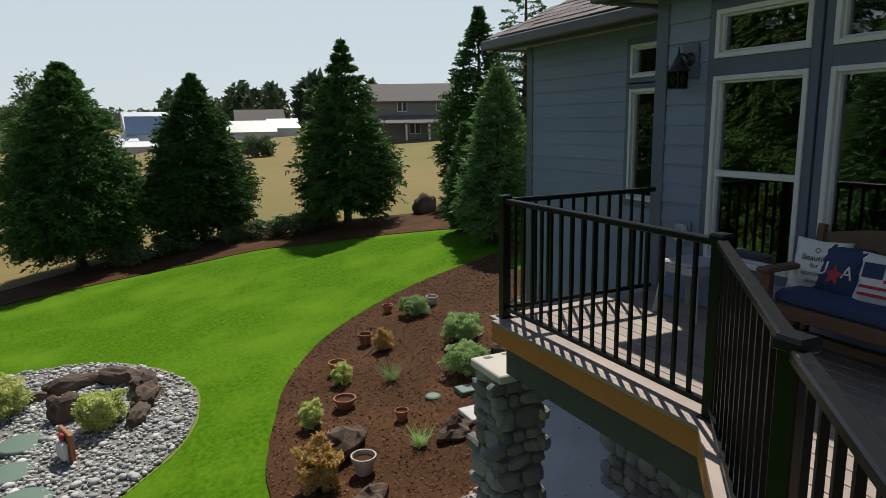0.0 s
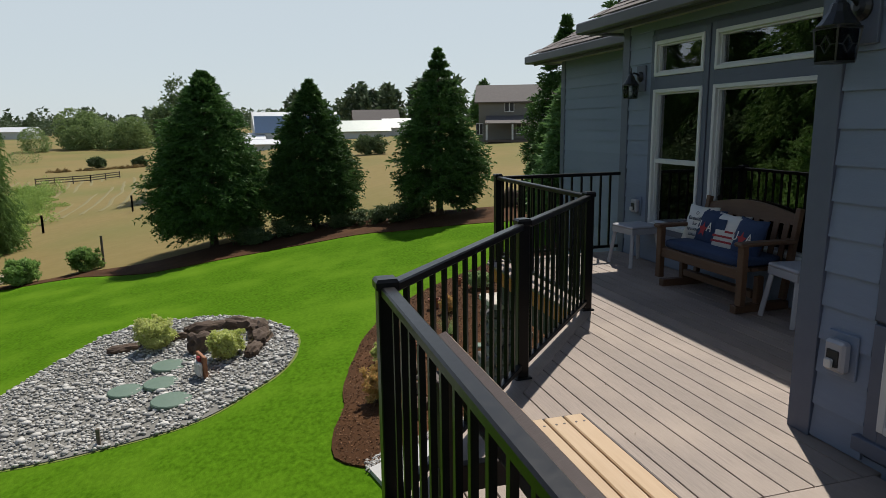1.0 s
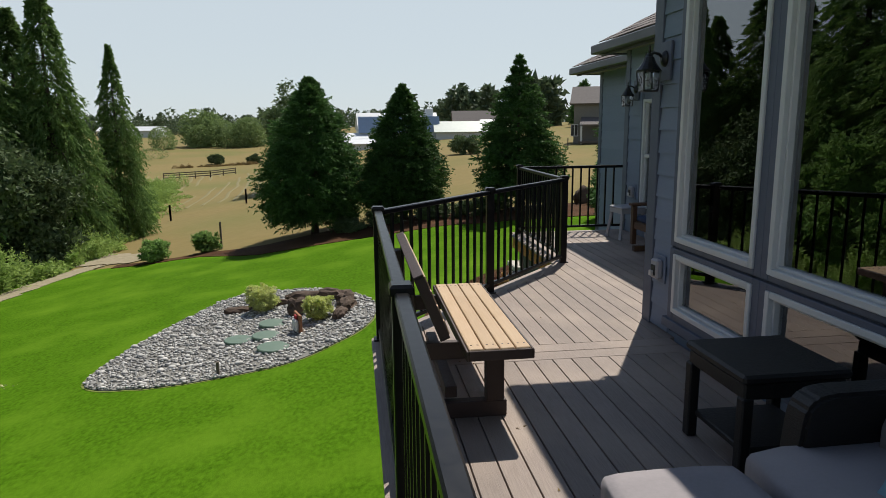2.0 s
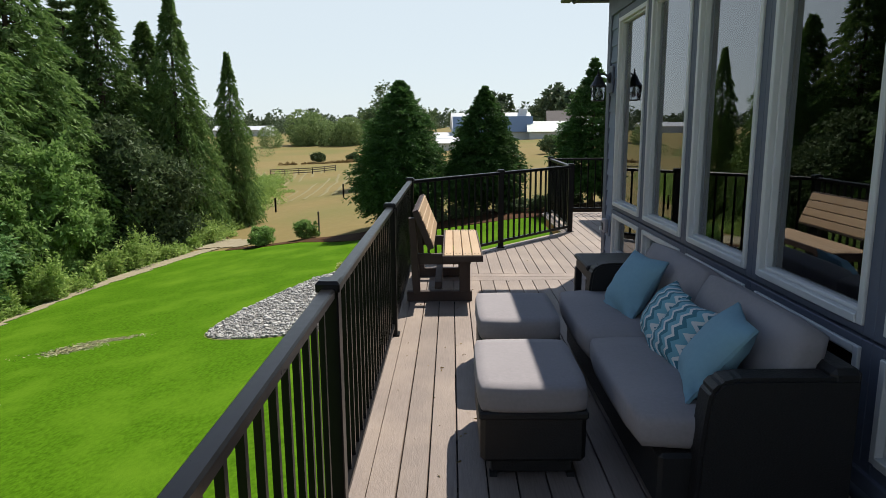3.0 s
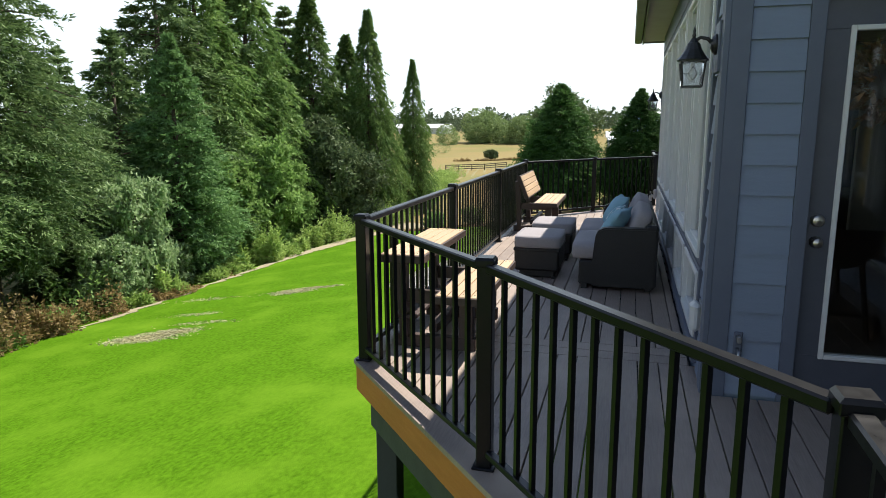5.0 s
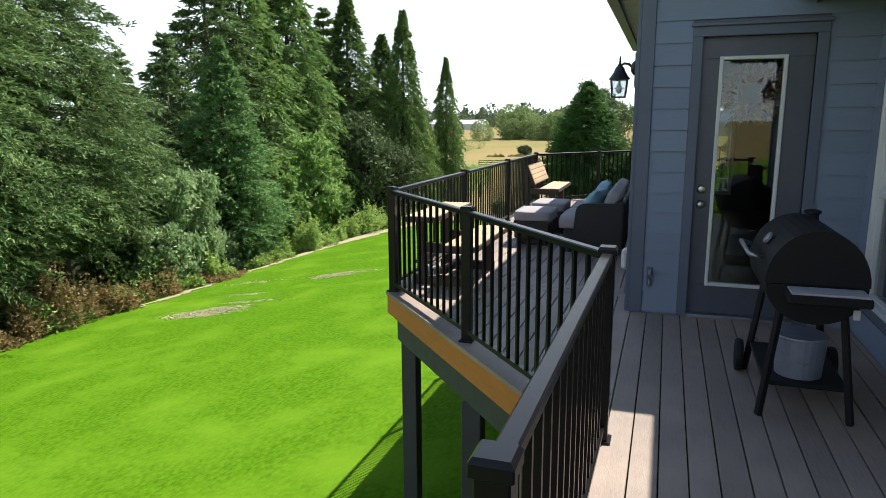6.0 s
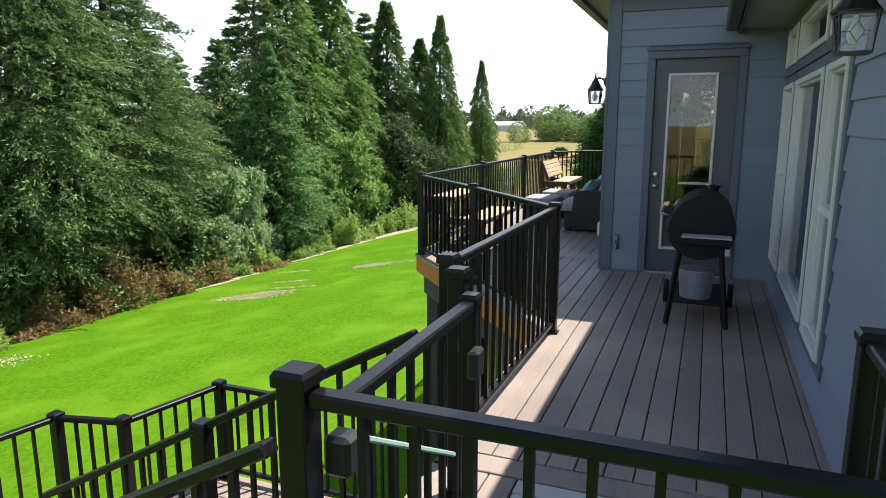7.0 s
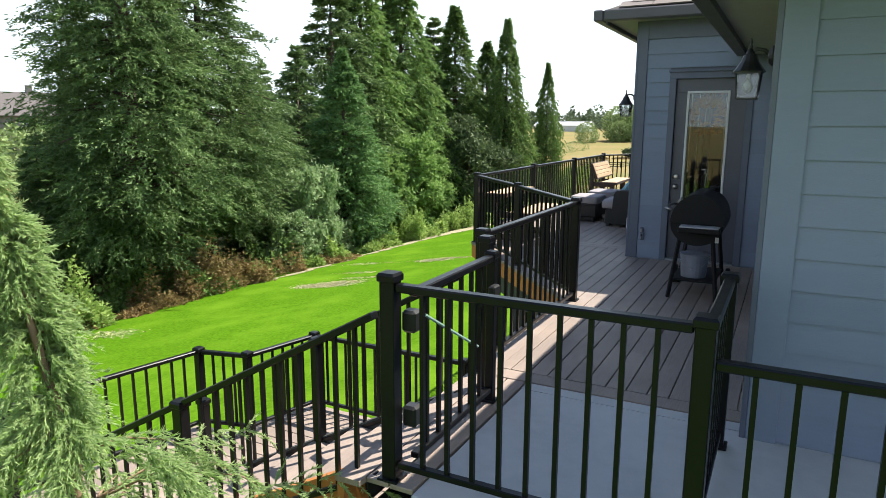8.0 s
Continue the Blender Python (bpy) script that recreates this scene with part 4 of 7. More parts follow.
for k in range(18):
    ya = -10.99 + 0.152 * k
    xa = 0.2 + (ya + 10.99) * 0.17 if ya < -9.2 else 1.0 + (ya + 9.0) * 0.22
    part("deck_board", boxed(xa - 0.03, 1.5 if ya < -9.98 else 2.9, ya, ya + 0.143, LAND - 0.026, LAND, 0.003), DECK, landing)
for px, py in ((0.4, -10.8), (1.2, -8.4), (2.8, -8.4)):
    tagged(part("deck_post", boxed(px - 0.06, px + 0.06, py - 0.06, py + 0.06, ground_z(px, py) - 0.05, LAND - 0.2), BEAM), "dark painted timber post holding up the deck", "post", group="deck posts", kind="structure")
for p in (A_IN, C_IN, B_OUT, S_OUT, (2.86, -8.31)):
    rail_post(*p, LAND, h=0.79)
for p, q in (((2.86, -8.31), A_IN), (A_IN, C_IN), (C_IN, B_OUT), (B_OUT, S_OUT)):
    railing((*p, LAND), (*q, LAND), top=0.755)
SLOPE = 0.534
rail_post(2.45, -11.0, -0.72, h=0.81)
railing((3.75, -11.0, -0.06), (2.45, -11.0, -0.06 - 1.3 * SLOPE), top=0.83)
railing((2.45, -11.0, -0.06 - 1.3 * SLOPE), (1.35, -11.0, -0.06 - 2.4 * SLOPE), top=0.83)
rail_post(1.35, -11.0, LAND, h=0.82)
rail_post(2.59, -10.0, -0.62, h=0.79)
railing((3.66, -10.0, -0.06), (2.59, -10.0, -0.06 - 1.07 * SLOPE), top=0.78)
railing((2.59, -10.0, -0.06 - 1.07 * SLOPE), (1.5, -10.0, -0.06 - 2.16 * SLOPE), top=0.78)
rail_post(1.5, -10.0, LAND, h=0.79)

# ---- plants ----
def leaf_mesh(name, base, tip_dir, length, width, rng, mat, lift=0.35):
    """Many single leaves: triangles at base points, along tip_dir, each turned at random."""
    n = len(base)
    side = np.cross(tip_dir, rng.normal(size=(n, 3)))
    side /= np.linalg.norm(side, axis=1, keepdims=True) + 1e-9
    v = np.empty((n, 3, 3))
    v[:, 0] = base - side * width[:, None] / 2
    v[:, 1] = base + side * width[:, None] / 2
    v[:, 2] = base + tip_dir * length[:, None]
    data = bpy.data.meshes.new(name)
    data.vertices.add(n * 3)
    data.vertices.foreach_set("co", v.reshape(-1))
    data.loops.add(n * 3)
    data.loops.foreach_set("vertex_index", np.arange(n * 3, dtype=np.int32))
    data.polygons.add(n)
    data.polygons.foreach_set("loop_start", np.arange(0, n * 3, 3, dtype=np.int32))
    data.update(calc_edges=True)
    data.validate()
    data.materials.append(mat)
    return data


def conifer_meshes(seed, h, r, mat, branches=380, twigs=14, per=6, leaf=0.2, bare=0.08, droop=0.25, power=0.85, rise=0.15, ragged=0.3, layers=0, cap=None, narrow=0.3, limb=0.022, skirt=0.17, loose=0.42, reach=5):
    """Trunk with limbs, and a crown of flat drooping branches, each with side twigs of needles."""
    rng = np.random.default_rng(seed)
    f = bare + (1 - bare) * (1 - np.sqrt(rng.random(branches)))
    top = max(6, branches // 14)
    f[:top] = rng.uniform(0.8, 0.985, top)
    if layers:
        f = bare + (np.round((f - bare) / (1 - bare) * layers) + rng.normal(0, 0.12, branches)) / layers * (1 - bare)
    f = np.clip(np.sort(f), bare * 0.8, 0.985)
    az = np.arange(branches) * 2.39996 + rng.normal(0, 0.35, branches)
    prof = (1 - f) ** power
    if cap:
        prof = np.minimum(prof, cap)
    prof = prof * (0.55 + 0.45 * np.clip((f - bare) / skirt, 0, 1)) * np.clip((1 - f) / 0.25, 0, 1) ** 0.55
    lump = 1 + ragged * 0.45 * np.sin(az * 2 + f * 17 + seed) * np.sin(f * 29 + az)
    L = r * prof * lump * rng.uniform(1 - ragged, 1.06, branches) + 0.02 * h * rng.uniform(0.4, 1.2, branches) * (1.12 - f)
    up = rise * (0.3 + 1.6 * f) + rng.normal(0, 0.1, branches) + 0.7 * np.clip((f - 0.8) / 0.2, 0, 1)
    out = np.stack([np.cos(az), np.sin(az)], 1)
    perp = np.stack([-np.sin(az), np.cos(az)], 1)

    def along(s):
        z = f[:, None] * h + L[:, None] * (up[:, None] * s - droop * s ** 2)
        return np.stack([out[:, None, 0] * L[:, None] * s, out[:, None, 1] * L[:, None] * s, z], -1)

    s = rng.uniform(0.12, 1.0, (branches, twigs)) ** 0.7
    base = along(s)
    side = np.where(rng.random((branches, twigs)) < 0.5, -1.0, 1.0)
    ang = rng.uniform(0.35, 1.15, (branches, twigs)) * side * np.clip(1.25 - s, 0.2, 1)
    d = np.empty((branches, twigs, 3))
    for k in range(2):
        d[..., k] = out[:, None, k] * np.cos(ang) + perp[:, None, k] * np.sin(ang)
    d[..., 2] = up[:, None] - 2 * droop * s + rng.normal(-0.05, 0.2, (branches, twigs))
    d /= np.linalg.norm(d, axis=-1, keepdims=True)
    tl = np.minimum(L[:, None] * 0.42 * (1.15 - 0.75 * s), reach * leaf) + leaf * 0.8
    q = rng.uniform(0.0, 1.0, (branches, twigs, per))
    B = base[:, :, None, :] + d[:, :, None, :] * (tl[:, :, None] * q)[..., None] + rng.normal(0, leaf * 0.12, (branches, twigs, per, 3))
    D = d[:, :, None, :] + rng.normal(0, loose, (branches, twigs, per, 3)) * np.array([1, 1, 0.7])
    B, D = B.reshape(-1, 3), D.reshape(-1, 3)
    D /= np.linalg.norm(D, axis=1, keepdims=True)
    ln = leaf * rng.uniform(0.6, 1.35, len(B))
    crown = leaf_mesh("crown", B, D, ln, ln * narrow, rng, mat)
    bm = bmesh.new()
    tr = max(0.05, limb * h)
    tube(bm, [(0, 0, -0.15), (0.002 * h, 0, h * 0.05), (0, 0.002 * h, h * 0.45), (0, 0, h * 0.97)], [tr * 1.5, tr, tr * 0.6, 0.01], 8)
    for i in range(0, branches, max(1, branches // 90)):
        pts = along(np.broadcast_to(np.array([0.0, 0.5, 0.93]), (branches, 3)))[i]
        tube(bm, [tuple(p) for p in pts], [0.3 * tr * (1 - f[i]) + 0.006, 0.2 * tr * (1 - f[i]) + 0.005, 0.004], 4)
    trunk = bpy.data.meshes.new("trunk")
    bm.to_mesh(trunk)
    bm.free()
    trunk.materials.append(BARK)
    trunk.shade_smooth()
    return trunk, crown


def plant(name, meshes, x, y, z, scale, turn, label, category, group, tall=1.0):
    e = thing(name, label, category, Matrix.Translation((x, y, z)) @ Matrix.Rotation(turn, 4, "Z") @ Matrix.Diagonal((scale, scale, scale * tall, 1)), group)
    if meshes[0] is not None:
        link_mesh("trunk", meshes[0], e)
    link_mesh("crown", meshes[1], e)
    return e


def broad_meshes(seed, h, r, mat, clumps=160, leaves=70, leaf=0.16, low=0.1, stems=5, flat=0.8):
    """Several stems with limbs, and leaves in uneven clumps."""
    rng = np.random.default_rng(seed)
    d = rng.normal(size=(clumps, 3))
    d /= np.linalg.norm(d, axis=1, keepdims=True)
    rad = rng.uniform(0.45, 1.0, clumps) ** 0.5
    c = d * rad[:, None]
    lump = 1 + 0.22 * np.sin(d[:, 0] * 5 + seed) * np.cos(d[:, 1] * 4) + 0.15 * np.sin(d[:, 2] * 7 + seed * 2)
    c *= lump[:, None]
    mid = low + (1 - low) * 0.5
    C = np.stack([c[:, 0] * r, c[:, 1] * r, (mid + c[:, 2] * (1 - low) * 0.5) * h], 1)
    size = rng.uniform(0.07, 0.17, clumps) * r * flat + leaf * 0.2
    C *= np.array([0.86, 0.86, 0.93])
    off = rng.normal(size=(clumps, leaves, 3)) * size[:, None, None] * np.array([0.75, 0.75, 0.5])
    B = (C[:, None, :] + off).reshape(-1, 3)
    B[:, 2] = np.maximum(B[:, 2], 0.01)
    D = off.reshape(-1, 3) / (np.linalg.norm(off.reshape(-1, 3), axis=1, keepdims=True) + 1e-6) * 0.6 + rng.normal(0, 0.7, (len(B), 3))
    D[:, 2] -= 0.1
    D /= np.linalg.norm(D, axis=1, keepdims=True)
    ln = leaf * rng.uniform(0.6, 1.3, len(B))
    crown = leaf_mesh("crown", B, D, ln, ln * 0.62, rng, mat)
    bm = bmesh.new()
    for k in range(stems):
        i = int(rng.integers(clumps))
        p = C[i]
        tube(bm, [(0.02 * k, 0.015 * k, -0.1), (p[0] * 0.25, p[1] * 0.25, p[2] * 0.4), tuple(p)], [0.02 * h * 0.6 + 0.01, 0.012 * h * 0.6 + 0.006, 0.004], 5)
    trunk = bpy.data.meshes.new("stems")
    bm.to_mesh(trunk)
    bm.free()
    trunk.materials.append(BARK)
    return trunk, crown


# the row of trees along the mulch strip
ROW = "trees along the mulch strip"
for k, (x, y, h, rr, pw, seed, lay, nb, rag) in enumerate([(-0.45, 27.6, 7.0, 3.05, 0.7, 11, 0, 1500, 0.2), (3.65, 27.1, 6.0, 2.45, 0.76, 12, 0, 1200, 0.2), (8.1, 23.6, 6.2, 2.3, 0.85, 13, 17, 850, 0.3), (13.0, 23.0, 6.9, 2.1, 0.8, 14, 0, 600, 0.22), (17.3, 26.6, 10.0, 2.5, 0.8, 15, 0, 350, 0.25)]):
    ms = conifer_meshes(seed, h, rr, SEQUOIA, nb, 11, 8, 0.115, 0.11, 0.2, pw, 0.2, rag, lay, narrow=0.5, skirt=0.2, loose=0.7)
    plant("conifer_tree", ms, x, y, ground_z(x, y), 1, k * 1.3, "dense dark green conifer with a conical crown standing in mulch", "tree", ROW)
plant("conifer_tree", conifer_meshes(21, 3.1, 0.7, BLUEFIR, 340, 9, 6, 0.11, 0.04, 0.05, 0.75, 0.35, 0.25, narrow=0.4), 10.0, 18.3, ground_z(10, 18.3), 1.0, 0.4, "slim blue-green young conifer in the mulch bed", "tree", ROW)
plant("conifer_tree", conifer_meshes(22, 4.4, 1.15, BLUEFIR, 560, 10, 6, 0.12, 0.04, 0.1, 0.7, 0.3, 0.25, narrow=0.4), 9.9, 16.4, ground_z(9.9, 16.4), 1.0, 2.4, "bushy blue-green conifer beside the house corner", "tree", ROW)

# the wood along the lawn's edge
FIRS = [conifer_meshes(31, 13.0, 3.9, FIR, 720, 11, 9, 0.17, 0.04, 0.32, 0.72, 0.14, 0.42, 24, narrow=0.42, loose=0.5),
        conifer_meshes(32, 13.0, 4.0, CEDAR, 1000, 11, 8, 0.19, 0.03, 0.5, 0.74, 0.1, 0.42, narrow=0.4),
        conifer_meshes(33, 13.0, 3.6, BLUEFIR, 900, 10, 8, 0.2, 0.04, 0.2, 0.75, 0.2, 0.3, 0, narrow=0.5, loose=0.6),
        conifer_meshes(34, 13.0, 3.5, FIR, 1150, 13, 10, 0.125, 0.16, 0.3, 0.62, 0.14, 0.5, 24, narrow=0.36, loose=0.5, reach=7),
        conifer_meshes(35, 20.0, 4.9, FIR, 1400, 14, 11, 0.15, 0.12, 0.26, 0.66, 0.12, 0.5, 32, narrow=0.36, loose=0.55, reach=6),
        conifer_meshes(36, 13.0, 3.9, FIR, 420, 9, 8, 0.24, 0.04, 0.3, 0.72, 0.14, 0.35, 20, narrow=0.45, loose=0.6)]
WOOD = "conifers at the edge of the wood"
WOODS = [(-13.15, 41.0, 12.0, 1), (-15.0, 36.5, 15.2, 1), (-17.6, 38.6, 14.2, 1), (-18.6, 34.6, 16.4, 1), (-21.0, 35.6, 15.8, 0), (-19.8, 28.4, 17.8, 1), (-20.6, 24.6, 18.2, 1), (-20.6, 21.4, 16.4, 0), (-16.5, 16.8, 11.0, 2), (-19.8, 17.0, 11.4, 5),
         (-18.4, 12.6, 10.2, 3), (-17.6, 8.0, 17.0, 3), (-17.2, 4.0, 13.0, 4), (-17.0, -7.0, 14.5, 0), (-21.0, 14.0, 10.0, 5), (-22.0, 7.0, 13.0, 5), (-19.0, 1.4, 6.6, 3), (-20.0, 3.6, 8.5, 3), (-21.5, 10.0, 9.0, 3), (-21.0, 28.0, 17.5, 5), (-24, 22, 11, 5), (-24.5, -2.5, 7.4, 5), (-28.0, 2.0, 7.6, 5), (-21.5, -4.5, 6.6, 5), (-22.5, 37, 14.5, 5)]
for k, (x, y, h, v) in enumerate(WOODS):
    lab = ("tall dark fir with ragged drooping branches", "tall yellow-green cedar with drooping sprays", "blue-green fir with soft upswept branches", "broad dark fir with branches down to the ground", "very tall dark fir with ragged tiers of branches", "dark fir deeper in the wood")
    wide = 0.62 if k == 0 else 0.72 if k == 1 else 1.15 if v == 0 else 1.0
    plant("conifer_tree", FIRS[v], x, y, ground_z(x, y), h / 13.0 * wide, k * 2.1, lab[v], "tree", WOOD, 1 / wide)
dark_round = broad_meshes(41, 7.6, 3.4, DARKBROAD, 300, 100, 0.26, 0.02)
plant("broadleaf_tree", dark_round, -15.9, 31.6, ground_z(-15.9, 31.6), 1.0, 0.2, "rounded dark grey-green broadleaf tree before the firs", "tree", "broadleaf trees")
alder = broad_meshes(42, 5.4, 1.9, BROAD, 260, 70, 0.2, 0.03, 6, 0.62)
pale_alder = broad_meshes(43, 5.0, 2.0, PALELEAF, 220, 60, 0.22, 0.02, 6, 0.75)
for k, (x, y, s, t) in enumerate([(-16.3, 23.6, 1.15, 1.1), (-16.6, 20.4, 1.05, 1.05), (-16.4, 26.2, 1.0, 1.0)]):
    plant("broadleaf_tree", alder, x, y, ground_z(x, y), s, k * 1.7, "light green young broadleaf tree at the wood's edge", "tree", "broadleaf trees", t)
for k, (x, y, s, t) in enumerate([(-15.4, 10.9, 0.62, 1.0), (-15.9, 12.9, 0.75, 1.45), (-15.6, 14.6, 0.5, 0.9)]):
    plant("broadleaf_tree", pale_alder, x, y, ground_z(x, y), s, k * 2.3, "young broadleaf tree with pale-backed leaves before dark firs", "tree", "broadleaf trees", t)
def hedge_stuff(name, mat, label, spans, n, leaf, seed):
    """Low brush along a line: uneven mounds of leaves of many sizes, thinning out at their rims."""
    rng = np.random.default_rng(seed)
    B, D = [], []
    for (xa, ya), (xb, yb), width, height in spans:
        length = math.hypot(xb - xa, yb - ya)
        for _ in range(max(3, int(length * 3.0))):
            t = rng.random()
            cx, cy = xa + (xb - xa) * t + rng.normal(0, width * 0.4), ya + (yb - ya) * t + rng.normal(0, width * 0.3)
            r = rng.uniform(0.3, 0.95) * (0.5 + 0.4 * width)
            hh = height * rng.uniform(0.3, 1.0) * (0.75 + 0.35 * math.sin(cy * 0.9 + seed))
            k = int(n * 0.5 * rng.uniform(0.6, 1.3))
            d = rng.normal(size=(k, 3))
            d[:, 2] = np.abs(d[:, 2])
            d /= np.linalg.norm(d, axis=1, keepdims=True)
            rad = rng.uniform(0.35, 1.0, k) ** 0.45 * (1 + 0.3 * np.sin(d[:, 0] * 7 + cx * 5) * np.cos(d[:, 1] * 6 + cy * 3))
            x, y = cx + d[:, 0] * rad * r, cy + d[:, 1] * rad * r
            g = np.array([ground_z(p, q) for p, q in zip(x, y)])
            B.append(np.stack([x, y, g + d[:, 2] * rad * hh], 1))
            D.append(d * 0.8 + rng.normal(0, 0.7, (k, 3)))
    B, D = np.concatenate(B), np.concatenate(D)
    D[:, 2] = np.abs(D[:, 2]) * 0.8 - 0.1
    D /= np.linalg.norm(D, axis=1, keepdims=True)
    ln = leaf * rng.uniform(0.5, 1.5, len(B))
    return tagged(link_mesh(name, leaf_mesh(name, B, D, ln, ln * 0.6, rng, mat)), label, "shrubs", kind="stuff")


hedge_stuff("bramble_hedge", BRAMBLE, "tangled light green brambles along the edge of the wood",
            [((-14.4, 15.0), (-14.3, 21.0), 0.6, 1.5), ((-14.2, 19.5), (-13.7, 25.0), 0.8, 1.9), ((-13.9, 24.0), (-13.2, 29.0), 0.9, 1.7), ((-13.0, 28.5), (-12.4, 33.0), 0.9, 1.6), ((-12.6, 33.0), (-14.6, 46.0), 1.3, 1.7), ((-15.0, 45.0), (-24.0, 90.0), 2.2, 1.7), ((-14.4, 10.5), (-14.1, 12.5), 0.4, 1.2), ((-14.7, -3.4), (-14.2, -0.2), 0.7, 2.6)], 1250, 0.13, 3)
hedge_stuff("dry_brush", DRYLEAF, "brown dry brush at the foot of the wood", [((-34, 128), (-16, 140), 0.8, 0.7), ((-14.5, 4.0), (-14.4, 9.6), 0.6, 2.5), ((-15.2, 2.0), (-15.0, 9.0), 0.6, 2.8), ((-14.6, -8.0), (-14.4, 4.0), 0.5, 0.7), ((-14.1, 9.5), (-13.9, 14.0), 0.35, 0.5), ((-14.9, -3.2), (-14.5, -0.6), 0.6, 2.2), ((-14.2, 15.5), (-14.2, 18.0), 0.3, 0.7)], 760, 0.11, 4)
hedge_stuff("undergrowth", BROAD, "dark undergrowth between the trunks", [((-16.6, -8.0), (-16.4, 14.0), 0.9, 2.2), ((-14.7, 4.0), (-14.7, 9.5), 0.6, 1.9), ((-16.6, 14.0), (-15.2, 30.0), 1.0, 2.2)], 520, 0.15, 5)

# distance: hedges, tree belts, far woods
def far_woods(name, label, trees, mat, seed, cone=0.5, per=130, leaf=0.17):
    rng = np.random.default_rng(seed)
    B, D, Ls = [], [], []
    for x, y, h, r in trees:
        z = ground_z(x, y)
        c = rng.random() < cone
        f = rng.random(per)
        a = rng.random(per) * 6.283
        prof = (1 - f) ** 0.8 if c else np.sqrt(np.clip(1 - (2 * f - 0.9) ** 2 / 1.25, 0, 1))
        rr = r * prof * rng.uniform(0.6, 1.1, per)
        B.append(np.stack([x + rr * np.cos(a), y + rr * np.sin(a), z + f * h], 1))
        d = np.stack([np.cos(a), np.sin(a), rng.normal(0.1, 0.5, per)], 1) + rng.normal(0, 0.5, (per, 3))
        D.append(d / np.linalg.norm(d, axis=1, keepdims=True))
        Ls.append(np.full(per, leaf * h) * rng.uniform(0.6, 1.2, per))
    B, D, Ls = np.concatenate(B), np.concatenate(D), np.concatenate(Ls)
    return tagged(link_mesh(name, leaf_mesh(name, B, D, Ls, Ls * 0.75, rng, mat)), label, "trees", kind="stuff")


rw = random.Random(8)
far_woods("valley_grove", "dense mixed grove behind the tall firs", [(rw.uniform(-95, -38), rw.uniform(-12, 48), rw.uniform(6.4, 8.0), rw.uniform(2.5, 4.0)) for _ in range(75)], HEDGELEAF, 15, 0.4, 560, 0.06)
far_woods("far_woods", "hazy belt of far dark woods along the skyline", [(rw.uniform(-560, 560), rw.uniform(560, 700), rw.uniform(10, 15) + 7 * (rw.random() < 0.1), rw.uniform(4, 7)) for _ in range(800)], FARLEAF, 5, 0.45, 100)
far_woods("far_trees", "scattered far trees and groves behind the fields", [(rw.uniform(-150, -60), rw.uniform(330, 420), rw.uniform(5, 9), rw.uniform(4, 7)) for _ in range(26)] + [(rw.uniform(16, 22), rw.uniform(215, 240), rw.uniform(8, 12), rw.uniform(2, 3.5)) for _ in range(8)] + [(rw.uniform(30, 48), rw.uniform(195, 225), rw.uniform(9, 14), rw.uniform(2.5, 4.5)) for _ in range(18)] + [(rw.uniform(50, 64), rw.uniform(190, 215), rw.uniform(10, 15), rw.uniform(2.5, 4.5)) for _ in range(16)] + [(rw.uniform(64, 160), rw.uniform(185, 240), rw.uniform(5, 9), rw.uniform(2.5, 5)) for _ in range(30)], FARLEAF, 6, 0.6, 220)
far_woods("field_hedge", "rounded green bushes in the middle of the fields", [(rw.uniform(-48, -29), rw.uniform(208, 220), rw.uniform(6.5, 9.5), rw.uniform(3.5, 5.5)) for _ in range(14)] + [(-55.0, 205.0, 6.5, 3.6), (-53.5, 203.0, 5.0, 3.2), (-47.0, 217.0, 11.5, 5.5), (-44.0, 219.0, 10.5, 5.0)] + [(rw.uniform(-60, -44), rw.uniform(120, 165), rw.uniform(1.5, 3), rw.uniform(2, 3.5)) for _ in range(14)], HEDGELEAF, 7, 0.0, 1300, 0.075)
for x, y, h, r in ((-27.1, 140.7, 2.2, 1.7), (-19.5, 142.0, 1.8, 1.5), (13.8, 71.0, 2.2, 2.0)):
    plant("field_bush", broad_meshes(int(abs(x)), h, r, DARKBROAD, 70, 90, 0.26, 0.0, 3), x, y, ground_z(x, y), 1, 0, "rounded dark bush standing in the dry field", "bush", "field bushes")
plant("broadleaf_tree", broad_meshes(47, 10.0, 4.0, DARKBROAD, 260, 100, 0.28, 0.12), -3.6, 64.0, ground_z(-3.6, 64), 1, 0, "large round dark broadleaf tree in the field", "tree", "broadleaf trees")
plant("broadleaf_tree", conifer_meshes(48, 9, 3.2, SEQUOIA, 200, 8, 7, 0.5, 0.1, 0.2, 0.6, 0.2, 0.3), 62, 170, ground_z(62, 170), 1.3, 0, "broad dark far conifer", "tree", "far conifers")

# dry straw on worn places of the lawn
sr = np.random.default_rng(66)
spots = [(-9.75, 5.8, 0.5, 0.2, 1700), (-9.15, 6.3, 0.42, 0.16, 800), (-7.86, 11.0, 0.34, 0.17, 700), (-7.05, 11.4, 0.36, 0.09, 500), (-12.2, -1.2, 0.5, 0.3, 260), (-8.7, 7.2, 0.6, 0.12, 120), (-10.0, 8.5, 0.5, 0.1, 110), (-11.3, 11.0, 0.8, 0.15, 130)]
SB = np.concatenate([np.stack([px + sr.normal(0, ra, n) + 0.12 * np.sin(np.arange(n)), py + sr.normal(0, rb, n), np.zeros(n)], 1) for px, py, ra, rb, n in spots for n in (n * 2,)])
SB[:, 2] = [ground_z(a, b) + 0.035 for a, b in SB[:, :2]]
SD = sr.normal(size=(len(SB), 3)) * np.array([1, 0.6, 0.06])
SD[:, 2] = np.abs(SD[:, 2])
